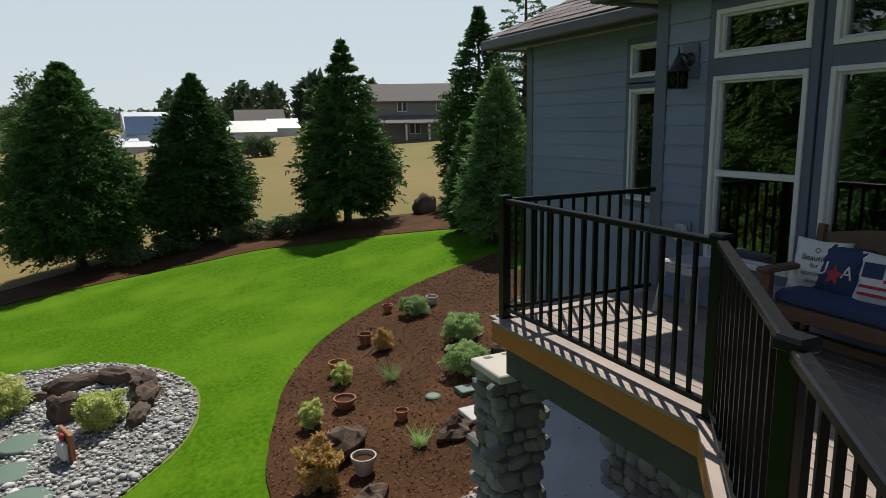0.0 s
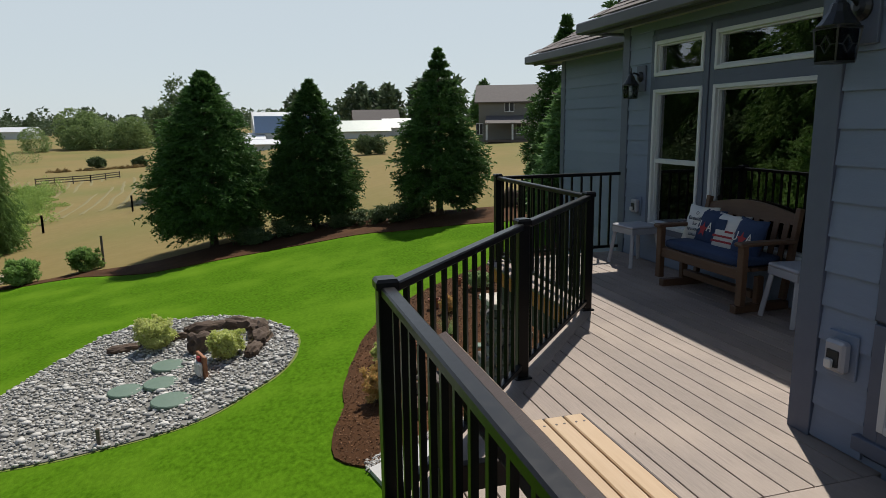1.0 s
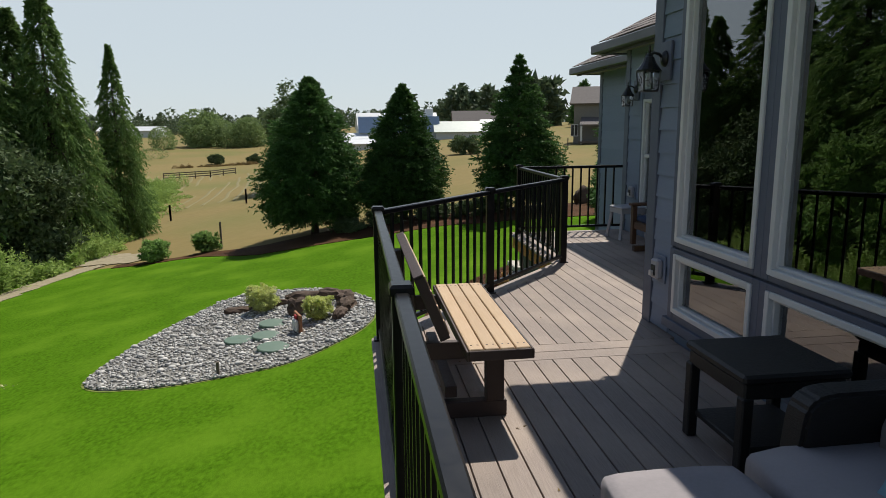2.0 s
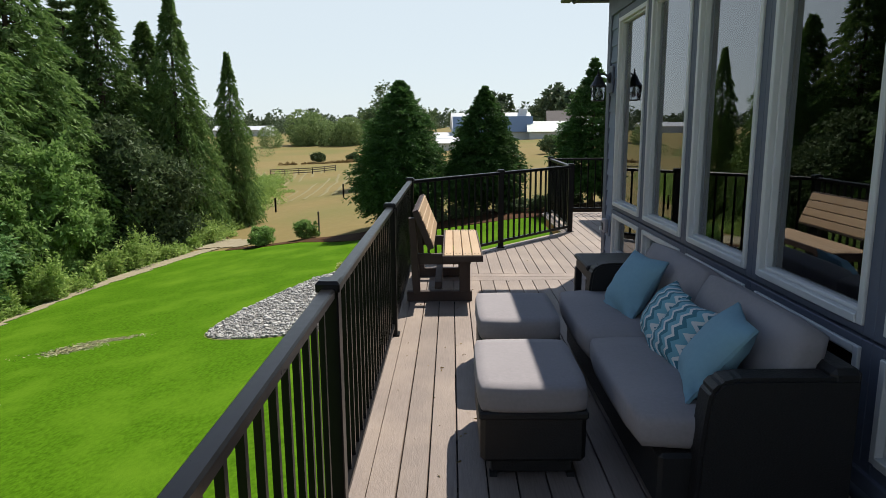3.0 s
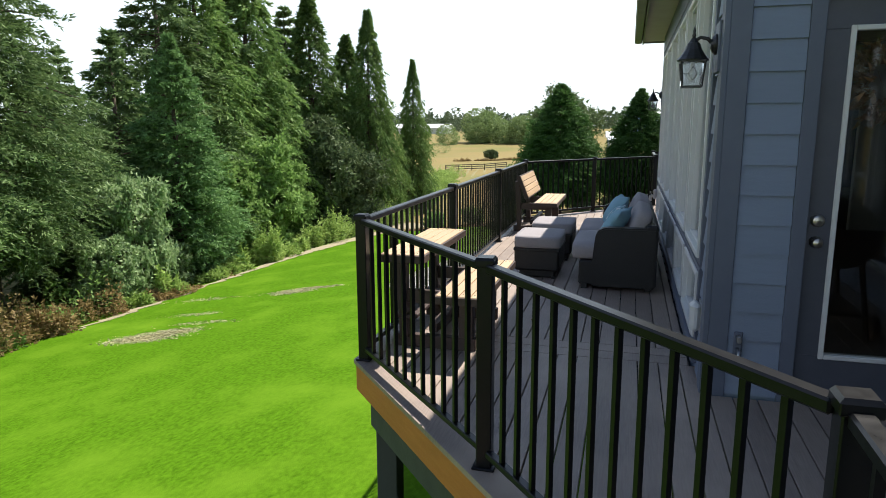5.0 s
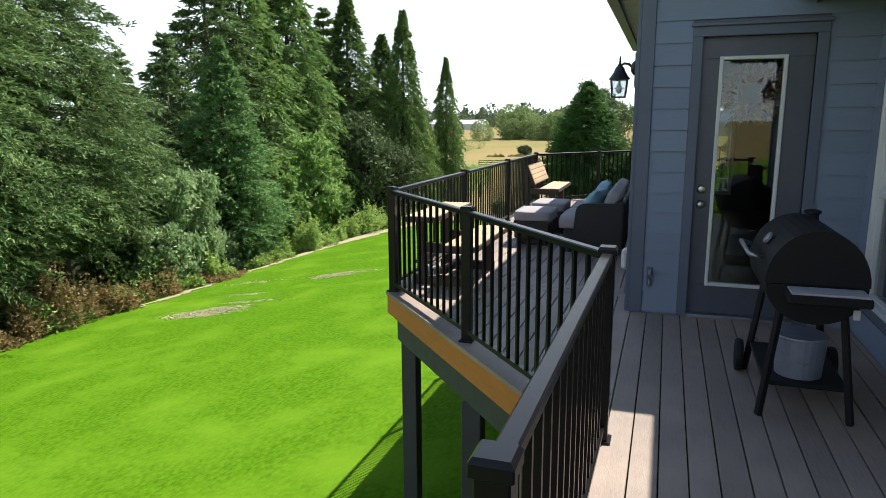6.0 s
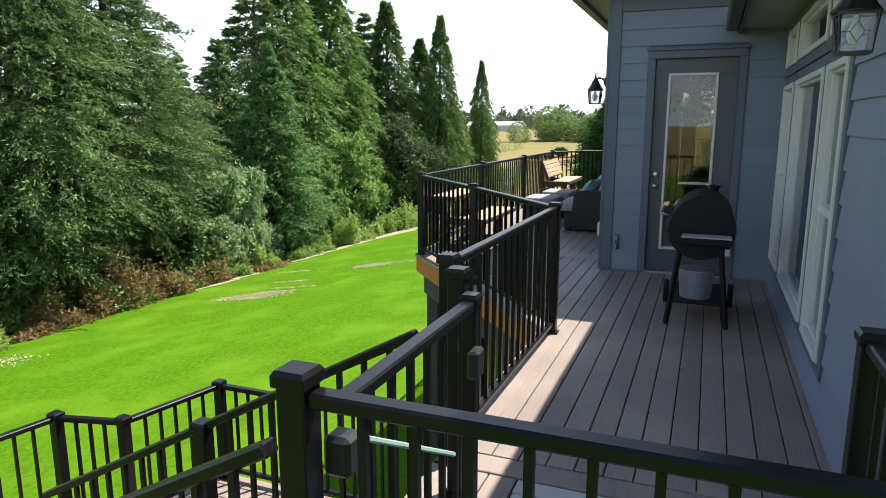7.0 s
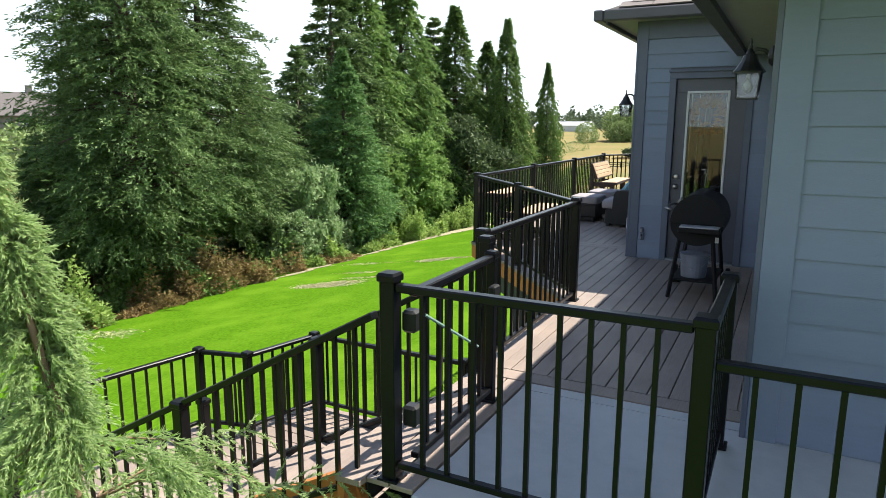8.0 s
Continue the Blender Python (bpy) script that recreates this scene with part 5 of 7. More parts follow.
SD /= np.linalg.norm(SD, axis=1, keepdims=True)
SL = sr.uniform(0.03, 0.09, len(SB))
tagged(link_mesh("dry_straw", leaf_mesh("dry_straw", SB, SD, SL, SL * 0.45, sr, STRAW)), "pale dry straw on worn places of the lawn", "grass", kind="stuff")

# ---- far buildings ----
def gable_building(name, x, y, w, d, h, rise, turn, wall_mat, roof_mat, label, category, over=0.5):
    """A far building with wall, gable roof and openings; w along its local x, ridge along x."""
    z = ground_z(x, y)
    e = thing(name, label, category, pose(x, y, z - 0.3, 0, 0, turn), group="far buildings")
    bm = bmesh.new()
    prof = [(-d / 2, 0), (d / 2, 0), (d / 2, h), (0, h + rise), (-d / 2, h)]
    a = [bm.verts.new((-w / 2, p, q)) for p, q in prof]
    b = [bm.verts.new((w / 2, p, q)) for p, q in prof]
    bm.faces.new(a)
    bm.faces.new(list(reversed(b)))
    for i in range(5):
        bm.faces.new((a[i], b[i], b[(i + 1) % 5], a[(i + 1) % 5]))
    bmesh.ops.recalc_face_normals(bm, faces=bm.faces[:])
    part("wall", bm, wall_mat, e)
    bm = bmesh.new()
    for s in (-1, 1):
        k = over / (d / 2)
        bar(bm, (-w / 2 - over, s * (d / 2 + over) / 2, h + rise / 2 - rise * k / 2 + 0.12), (w / 2 + over, s * (d / 2 + over) / 2, h + rise / 2 - rise * k / 2 + 0.12), math.hypot(d / 2 + over, rise * (1 + k)), 0.18, 0, (0, s * rise, d / 2))
    part("roof", bm, roof_mat, e)
    return e


def far_window(e, x, z, w, h, yface, wall_name="window", lit=False):
    win = part(wall_name, boxed(x - w / 2, x + w / 2, yface - 0.06, yface + 0.02, z, z + h), WHITE, e, "white window frame")
    for s in (-1, 1):
        # opaque panes, coloured near-black for the unlit rooms behind
        part("pane", boxed(x + s * w / 4 - w * 0.19, x + s * w / 4 + w * 0.19, yface - 0.08, yface - 0.06, z + 0.1, z + h - 0.1), VOIDSHADE, win)


hx, hy = 35.5, 80.5
house = gable_building("farmhouse", hx, hy, 11.0, 8.0, 5.0, 2.0, -22, TAN, FARROOF, "two-storey tan farmhouse with a covered porch", "house")
far_window(house, -1.7, 3.7, 1.2, 1.25, -4.02)
far_window(house, -0.2, 1.0, 1.4, 1.35, -4.02)
far_window(house, 3.0, 3.7, 1.2, 1.25, -4.02)
far_window(house, -5.4, 0.9, 0.9, 1.5, -4.02)
bm = bmesh.new()
bar(bm, (-4.6, -5.6, 2.75), (4.5, -5.6, 2.75), 3.4, 0.16, 0, (0, -0.28, 1))
part("porch_roof", bm, FARROOF, house, "low porch roof")
for px in (-4.4, -1.3, 1.4, 4.3):
    part("porch_post", boxed(px - 0.11, px + 0.11, -7.1, -6.9, 0, 2.5), WHITE, house)
part("porch_floor", boxed(-4.7, 4.6, -7.2, -4.0, 0.1, 0.35), OLDWOOD, house)
barn = gable_building("blue_barn", 10.6, 141.0, 16.6, 8.4, 3.2, 3.1, 4, BARNWALL, METALROOF, "large barn with a white ridge and blue lower roof slopes", "barn", 0.3)
bm = bmesh.new()
bar(bm, (-8.5, -4.15, 4.0), (8.5, -4.15, 4.0), 3.5, 0.2, 0, (0, -2.6, 1))
part("lower_roof", bm, BLUEROOF, barn, "steep blue metal lower slope")
part("cupola", boxed(6.2, 7.8, -0.7, 0.7, 5.9, 7.3, 0.05), METALROOF, barn)
shed = gable_building("white_shed", 1.2, 137.0, 5.0, 7.0, 2.6, 1.0, 4, BARNWALL, METALROOF, "low white metal-roofed shed", "barn")
# no hole here: a near-black panel carries the shade inside the shed
part("shade_panel", boxed(-1.0, 1.6, -3.6, -3.48, 0.3, 2.0), VOIDSHADE, shed, "dark panel for the shade inside the shed's opening")
gable_building("white_shed", 3.0, 131.0, 7.0, 5.0, 1.5, 0.7, 4, BARNWALL, METALROOF, "low white metal-roofed shed", "barn")
gable_building("grey_barn", 23.8, 138.0, 10.4, 7.0, 1.7, 1.9, -4, BARNWALL, GREENROOF, "long low grey barn with a pale green metal roof", "barn")
gable_building("white_shed", 31.4, 139.0, 5.2, 6.0, 2.0, 1.6, -4, BARNWALL, METALROOF, "low white metal-roofed shed", "barn")
gable_building("white_shed", -92.0, 300.0, 26.0, 9.0, 3.0, 1.6, 0, BARNWALL, METALROOF, "low white metal-roofed shed", "barn")
gable_building("far_house", 33.0, 172.0, 11.0, 8.0, 3.2, 2.5, -6, OLDWOOD, FARROOF, "far brown-roofed house between trees", "house")
tree_house = gable_building("far_house", -99.5, 47.2, 13.0, 9.0, 9.0, 3.2, 70, TAN, FARROOF, "grey-roofed house seen over the trees", "house")
part("chimney", boxed(2.2, 3.0, -0.4, 0.4, 10.5, 13.4), TAN, tree_house)
for wx in (1.0, 3.4):
    far_window(tree_house, wx, 6.6, 1.2, 1.4, -4.52)

# rows of cut hay in the valley field
HAY = material("cut_hay", (0.19, 0.162, 0.062), 0.95, second=(0.16, 0.135, 0.052), scale=3, bump=0.5)
hv, hf = [], []
for k in range(19):
    n = 26
    for i in range(n + 1):
        t = i / n
        y = 58 + 52 * t
        x = -26.5 + 1.4 * k + 1.2 * math.sin(t * 2.4 + 0.3) - 7.0 * t + 0.3 * noise.noise(Vector((k, t * 6, 0)))
        for j, (dx, dz) in enumerate(((-0.2, -0.02), (-0.08, 0.0), (0.08, 0.0), (0.2, -0.02))):
            hv.append((x + dx, y, ground_z(x + dx, y) + 0.02 + dz))
    b = k * (n + 1) * 4
    hf += [(b + i * 4 + j, b + i * 4 + j + 1, b + (i + 1) * 4 + j + 1, b + (i + 1) * 4 + j) for i in range(n) for j in range(3)]
tagged(pydata("hay_rows", hv, hf, HAY), "faint pale rows of cut hay across the field", "hay", kind="stuff")

# fences in the field
def field_fence(pts, label, rails=True, step=3.0, h=1.1):
    e = thing("field_fence", label, "fence", group="field fences")
    for (xa, ya), (xb, yb) in zip(pts, pts[1:]):
        L = math.hypot(xb - xa, yb - ya)
        n = max(1, int(L / step))
        for i in range(n + 1):
            x, y = xa + (xb - xa) * i / n, ya + (yb - ya) * i / n
            z = ground_z(x, y)
            part("post", boxed(x - 0.06, x + 0.06, y - 0.06, y + 0.06, z - 0.1, z + h), OLDWOOD, e)
        if rails:
            for zz in (0.35, 0.7, 1.0):
                bm = bmesh.new()
                bar(bm, (xa, ya, ground_z(xa, ya) + zz), (xb, yb, ground_z(xb, yb) + zz), 0.05, 0.14)
                part("rail", bm, OLDWOOD, e)
    return e


field_fence([(-26.6, 99.7), (-20.8, 104.0), (-18.0, 110.0)], "weathered timber fence in the field", step=2.4)
field_fence([(-17.5, 46.0), (-12.5, 49.0), (-7.5, 53.0), (-2.0, 57.0)], "thin wire fence posts across the field", False, 3.4, 1.2)
for x, y in ((-4.75, 28.1), (24.0, 66.0)):
    tagged(part("marker_post", boxed(x - 0.04, x + 0.04, y - 0.04, y + 0.04, ground_z(x, y) - 0.1, ground_z(x, y) + 1.25), OLDWOOD), "thin weathered wooden post by the mulch", "post")

# shrubs along the mulch strip
low_shrub = broad_meshes(61, 0.95, 0.85, DARKBROAD, 90, 70, 0.09, 0.0, 3)
for k, (x, y, s) in enumerate([(1.1, 26.0, 0.95), (2.6, 26.2, 1.0), (4.6, 25.7, 0.8), (5.6, 25.0, 0.9), (6.6, 24.3, 1.05), (7.4, 24.9, 0.9)]):
    plant("low_shrub", low_shrub, x, y, ground_z(x, y), s, k * 1.1, "low dark rounded shrub in mulch under the trees", "shrub", "low shrubs", 0.75)
round_shrub = broad_meshes(62, 1.05, 0.62, BROAD, 90, 70, 0.1, 0.0, 4)
for k, (x, y, s) in enumerate([(-7.5, 27.5, 1.05), (-5.4, 27.8, 1.0)]):
    plant("round_shrub", round_shrub, x, y, ground_z(x, y), s, k * 1.9, "rounded green shrub with rusty tips at the lawn's edge", "shrub", "round shrubs", 1.0)
tagged(link_mesh("boulder", rock_mesh("boulder", BASALT, 3, (0.42, 0.36, 0.42), 0.15, 3), m=pose(10.6, 22.6, ground_z(10.6, 22.6) + 0.25)), "dark rounded boulder in the mulch", "rock", group="boulders")

# ---- planting bed beside the deck ----
def pot(x, y, r, h, mat, label, soil=True):
    e = thing("plant_pot", label, "pot", pose(x, y, ground_z(x, y) + 0.055), group="flower pots")
    part("body", lathed([(r * 0.68, 0), (r * 0.95, h * 0.78), (r * 1.08, h * 0.78), (r * 1.1, h), (r * 0.97, h), (r * 0.92, h * 0.8)], 22, closed=False), mat, e, smooth=False)
    part("soil", lathed([(r * 0.66, 0.004), (r * 0.9, h * 0.74), (r * 0.05, h * 0.8)], 16), MULCH, e, "dry potting soil")
    return e


pot(5.58, 13.3, 0.095, 0.16, TERRACOTTA, "dark terracotta pot of dry soil in mulch")
pot(6.4, 13.0, 0.11, 0.17, PALEPOT, "pale clay pot of dry soil in mulch")
pot(4.66, 12.0, 0.115, 0.2, TERRACOTTA, "terracotta pot of dry soil in mulch")
pot(3.9, 11.15, 0.13, 0.2, TERRACOTTA, "large terracotta pot of dry soil in mulch")
pot(3.63, 9.92, 0.145, 0.15, TERRACOTTA, "wide terracotta bowl of dry soil in mulch")
pot(4.12, 9.02, 0.085, 0.14, TERRACOTTA, "small terracotta pot of dry soil in mulch")
pot(3.3, 8.16, 0.135, 0.22, PALEPOT, "pale clay pot of dry soil in mulch")
clipped = broad_meshes(71, 0.55, 0.42, BOXLEAF, 330, 45, 0.032, 0.0, 4, 0.4)
for k, (x, y, s) in enumerate([(5.9, 12.72, 0.72), (5.98, 10.9, 0.86), (5.42, 9.68, 0.88), (9.6, 13.6, 1.0)]):
    plant("clipped_shrub", clipped, x, y, ground_z(x, y) + 0.05, s, k, "rounded bright green clipped shrub in bark mulch", "shrub", "clipped shrubs")
orange = broad_meshes(72, 0.55, 0.26, REDLEAF, 110, 60, 0.036, 0.05, 5, 0.6)
limey = broad_meshes(73, 0.5, 0.24, LIMELEAF, 100, 55, 0.036, 0.05, 5, 0.6)
for k, (x, y, s, ms, lab) in enumerate([(4.8, 11.5, 0.72, orange, "small orange-leaved shrub in bark mulch"), (3.85, 10.72, 0.7, limey, "small yellow-green shrub with red tips in mulch"), (3.1, 9.72, 0.75, limey, "small yellow-green shrub with red tips in mulch"), (2.8, 8.22, 1.1, orange, "larger orange and green shrub in bark mulch")]):
    plant("small_shrub", ms, x, y, ground_z(x, y) + 0.05, s, k * 1.3, lab, "shrub", "small shrubs")
def grass_tuft(x, y, s, seed):
    rng = np.random.default_rng(seed)
    n = 90
    a = rng.random(n) * 6.283
    D = np.stack([np.cos(a) * 0.55, np.sin(a) * 0.55, rng.uniform(0.5, 1.3, n)], 1)
    D /= np.linalg.norm(D, axis=1, keepdims=True)
    B = rng.normal(0, 0.03, (n, 3))
    B[:, 2] = 0
    ln = s * rng.uniform(0.5, 1.1, n)
    return tagged(link_mesh("grass_tuft", leaf_mesh("grass_tuft", B, D, ln, np.full(n, 0.012), rng, BOXLEAF), m=pose(x, y, ground_z(x, y) + 0.055)), "thin tuft of ornamental grass in mulch", "plant", group="grass tufts")


grass_tuft(4.45, 10.25, 0.42, 1)
grass_tuft(4.05, 8.25, 0.36, 2)
for k, (x, y, sx, sy, sz, rot) in enumerate([(3.22, 8.72, 0.5, 0.22, 0.28, 40), (4.48, 8.2, 0.26, 0.19, 0.2, 20), (3.12, 7.48, 0.27, 0.2, 0.2, 30), (6.2, 9.9, 0.26, 0.22, 0.22, 0), (7.4, 11.2, 0.3, 0.26, 0.24, 50)]):
    tagged(link_mesh("boulder", rock_mesh("boulder", BASALT, 10 + k, (sx, sy, sz), 0.24, 3, 1.5, True, 1.35), m=pose(x, y, ground_z(x, y) + sz * 0.55, 0, 0, rot)), "rough dark brown boulder in the mulch bed", "rock", group="boulders")
tagged(part("valve_cover", lathed([(0.11, 0), (0.11, 0.03), (0.09, 0.045)], 20, pose(4.7, 9.3, ground_z(4.7, 9.3) + 0.05)), GREENLID), "round green plastic valve cover in mulch", "cover")
tagged(part("valve_box", boxed(5.0, 5.35, 9.0, 9.25, ground_z(5.15, 9.1) + 0.02, ground_z(5.15, 9.1) + 0.11, 0.01), GREENLID), "green plastic irrigation box lid in mulch", "cover")
tagged(part("paving_slab", boxed(4.75, 5.15, 8.25, 8.65, ground_z(4.95, 8.4) + 0.03, ground_z(4.95, 8.4) + 0.1, 0.01), CONCRETE), "grey paving slab at the foot of the column", "slab")
rng = np.random.default_rng(77)
def inside(poly, x, y):
    hit = False
    for (xa, ya), (xb, yb) in zip(poly, poly[1:] + poly[:1]):
        if (ya > y) != (yb > y) and x < (xb - xa) * (y - ya) / (yb - ya) + xa:
            hit = not hit
    return hit


pts = []
while len(pts) < 42000:
    x, y = rng.uniform(2.0, 10.5), rng.uniform(5.9, 15.4)
    if inside(bed_outline, x, y):
        pts.append((x, y, ground_z(x, y) + 0.066 + 0.012 * rng.random()))
pts = np.array(pts)
D = rng.normal(size=(len(pts), 3)) * np.array([1, 1, 0.28])
D /= np.linalg.norm(D, axis=1, keepdims=True)
ln = rng.uniform(0.016, 0.045, len(pts))
CHIP = material("bark_chips", (0.15, 0.075, 0.034), 0.95, second=(0.06, 0.028, 0.012), scale=20, bump=0, island=0.8)
tagged(link_mesh("bark_chips", leaf_mesh("bark_chips", pts, D, ln, ln * 0.5, rng, CHIP)), "loose red-brown bark chips on the planting bed", "mulch", kind="stuff")

# ---- gravel island ----
STRIP = [(2.26, 6.3), (3.28, 6.62), (4.05, 6.8), (4.9, 7.1), (4.95, 7.35), (4.1, 7.05), (3.2, 6.88), (2.3, 6.6)]


def pebble_positions(n, lo, hi, seed, area=ISLAND):
    r = random.Random(seed)
    xs, ys = [p[0] for p in area], [p[1] for p in area]
    out = []
    while len(out) < n:
        x, y = r.uniform(min(xs), max(xs)), r.uniform(min(ys), max(ys))
        if inside(area, x, y):
            out.append((x, y, r.uniform(lo, hi), r.uniform(0, 6.28)))
    return out


shapes = [rock_mesh("cobble", PEBBLEOB, 80 + k, (1, 0.72 + 0.06 * k, 0.5), 0.1, 2, 1.0) for k in range(4)]
island = thing("cobble_group", "larger pale river cobbles on the stone bed", "stones", kind="structure")
for k, (x, y, s, a) in enumerate(pebble_positions(300, 0.045, 0.085, 5)):
    link_mesh("cobble", shapes[k % 4], island, m=Matrix.Translation((x, y, ground_z(x, y) + 0.06 + s * 0.25)) @ Matrix.Rotation(a, 4, "Z") @ Matrix.Diagonal((s, s, s, 1)))
tmpl = bmesh.new()
bmesh.ops.create_icosphere(tmpl, subdivisions=1, radius=1)
tv = np.array([v.co[:] for v in tmpl.verts])
tf = np.array([[v.index for v in f.verts] for f in tmpl.faces])
tmpl.free()
pr = np.random.default_rng(9)


def pebbles(name, label, spots):
    PV, PF = [], []
    for k, (x, y, s, a) in enumerate(spots):
        v = tv * (s * np.array([1, pr.uniform(0.6, 0.95), pr.uniform(0.4, 0.65)])) * (1 + pr.normal(0, 0.07, (len(tv), 1)))
        c, sn = math.cos(a), math.sin(a)
        v = np.stack([v[:, 0] * c - v[:, 1] * sn + x, v[:, 0] * sn + v[:, 1] * c + y, v[:, 2] + ground_z(x, y) + 0.055 + s * 0.3], 1)
        PF.append(tf + k * len(tv))
        PV.append(v)
    return tagged(pydata(name, np.concatenate(PV).tolist(), np.concatenate(PF).tolist(), PEBBLE, smooth=True), label, "stones", kind="stuff")


pebbles("river_pebbles", "pale grey river pebbles covering the bed", pebble_positions(7000, 0.02, 0.048, 6))
pebbles("edging_pebbles", "narrow strip of small pale pebbles beside the patio", pebble_positions(1500, 0.012, 0.028, 16, STRIP))
for k, (x, y, sx, sy, sz, rot) in enumerate([(-0.8, 14.2, 0.5, 0.17, 0.2, 4), (0.05, 14.25, 0.48, 0.18, 0.22, -6), (0.78, 13.85, 0.42, 0.18, 0.24, -40), (1.12, 13.2, 0.36, 0.2, 0.27, 82), (1.14, 12.5, 0.34, 0.19, 0.25, 70), (1.02, 11.9, 0.3, 0.14, 0.2, 75), (-0.02, 12.95, 0.26, 0.24, 0.34, 20), (-1.55, 14.25, 0.42, 0.15, 0.14, 12)]):
    tagged(link_mesh("boulder", rock_mesh("boulder", BASALT, 30 + k, (sx, sy, sz * 0.8), 0.16, 3, 1.8, True, 3.0), m=pose(x, y, ground_z(x, y) + sz * 0.45, 0, 0, rot)), "rough dark brown boulder edging the stone bed", "rock", group="boulders")
for x, y, r in ((-1.2, 11.4, 0.31), (-0.6, 11.35, 0.31), (-0.33, 10.35, 0.33), (-0.56, 12.3, 0.33)):
    e = thing("tank_lid", "round green plastic tank lid among river stones", "lid", pose(x, y, ground_z(x, y) + 0.05), group="tank lids")
    part("lid", lathed([(r, 0), (r, 0.045), (r * 0.95, 0.06), (r * 0.2, 0.07)], 30), GREENLID, e)
    part("riser", lathed([(r * 0.9, -0.05), (r * 0.9, 0.0)], 24), GREENLID, e)
lime = broad_meshes(74, 0.8, 0.42, LIMELEAF, 150, 65, 0.05, 0.03, 5, 0.6)
for k, (x, y, s) in enumerate([(-1.0, 13.85, 1.0), (0.5, 12.0, 0.85)]):
    plant("lime_shrub", lime, x, y, ground_z(x, y) + 0.05, s, k * 2.0, "feathery yellow-green shrub among river stones", "shrub", "lime shrubs", 0.9)
deco = thing("garden_ornament", "small red-brown wooden garden ornament with white bits", "ornament", pose(0.11, 11.3, ground_z(0.11, 11.3) + 0.05, 0, 0, 20))
part("board", boxed(-0.03, 0.03, -0.24, 0.24, 0, 0.42, 0.01), REDWOOD, deco)
part("white_block", boxed(-0.12, -0.035, -0.18, 0.1, 0.05, 0.3, 0.02), CREAM, deco, "small white painted blocks")
part("red_bit", boxed(-0.09, -0.034, -0.1, 0.02, 0.31, 0.4, 0.015), REDCLOTH, deco, "small red piece")
tagged(part("stake", boxed(-1.26, -1.21, 9.3, 9.35, ground_z(-1.2, 9.3) + 0.02, ground_z(-1.2, 9.3) + 0.3), OLDWOOD), "short weathered wooden stake in river stones", "stake")

# ---- door and wall fittings ----
door = thing("door_1", "dark slate glazed door with a long white-framed pane", "door", kind="structure")
D0, D1 = DOOR
bm = bmesh.new()
box(bm, D0, D1, -0.07, -0.025, 0.02, 0.25, 0.002, END_S)
box(bm, D0, D1, -0.07, -0.025, 1.91, 2.06, 0.002, END_S)
box(bm, D0, -4.60, -0.07, -0.025, 0.25, 1.91, 0.002, END_S)
box(bm, -4.185, D1, -0.07, -0.025, 0.25, 1.91, 0.002, END_S)
part("slab", bm, DOORPAINT, door)
bm = bmesh.new()
for a, b, c, d in ((-4.615, -4.59, 0.235, 1.925), (-4.195, -4.17, 0.235, 1.925), (-4.59, -4.195, 0.235, 0.26), (-4.59, -4.195, 1.90, 1.925)):
    box(bm, a, b, -0.075, -0.012, c, d, 0.004, END_S)
part("lite_frame", bm, WHITE, door, "white pane frame")
g = part("pane", boxed(-4.59, -4.195, -0.05, -0.044, 0.26, 1.90, 0, END_S), DOORGLASS, door)
g.visible_shadow = False
bm = bmesh.new()
for a, b, c, d in ((D0 - 0.07, D0, -0.02, 2.06), (D1, D1 + 0.07, -0.02, 2.06), (D0 - 0.07, D1 + 0.07, 2.06, 2.13)):
    box(bm, a, b, -0.08, 0.03, c, d, 0.003, END_S)
box(bm, D0 - 0.085, D1 + 0.085, 0.0, 0.05, 2.13, 2.155, 0.004, END_S)
part("casing", bm, TRIM, door, "dark slate painted casing")
part("threshold", boxed(D0, D1, -0.1, 0.05, -0.02, 0.02, 0.004, END_S), STEEL, door, "worn metal threshold")
for zz in (0.86, 0.97):
    bm = bmesh.new()
    lathe(bm, [(0.03, 0), (0.03, 0.012), (0.012, 0.02), (0.012, 0.035), (0.027, 0.04), (0.022, 0.062)] if zz < 0.9 else [(0.032, 0), (0.032, 0.018), (0.02, 0.026)], 16, END_S @ Matrix.Translation((-4.105, -0.025, zz)) @ Matrix.Rotation(radians(-90), 4, "X"))
    part("knob" if zz < 0.9 else "deadbolt", bm, BRASSY, door, "satin nickel fitting", True)
rngw = np.random.default_rng(5)
aw = rngw.random(700) * 6.283
rad = 0.15 + rngw.normal(0, 0.035, 700)
Bw = np.stack([4.39 + np.cos(aw) * rad, np.full(700, -5.255) + rngw.normal(0, 0.015, 700), 1.66 + np.sin(aw) * rad], 1)
Dw = np.stack([np.cos(aw), rngw.normal(0, 0.4, 700), np.sin(aw)], 1) + rngw.normal(0, 0.7, (700, 3))
Dw /= np.linalg.norm(Dw, axis=1, keepdims=True)
lw = rngw.uniform(0.03, 0.07, 700)
WREATH = foliage("wreath_leaves", (0.2, 0.11, 0.055), (0.42, 0.27, 0.16), 0.35)
tagged(link_mesh("wreath", leaf_mesh("wreath", Bw, Dw, lw, lw * 0.5, rngw, WREATH)), "dry brown leafy wreath hanging inside the glazed door", "wreath")


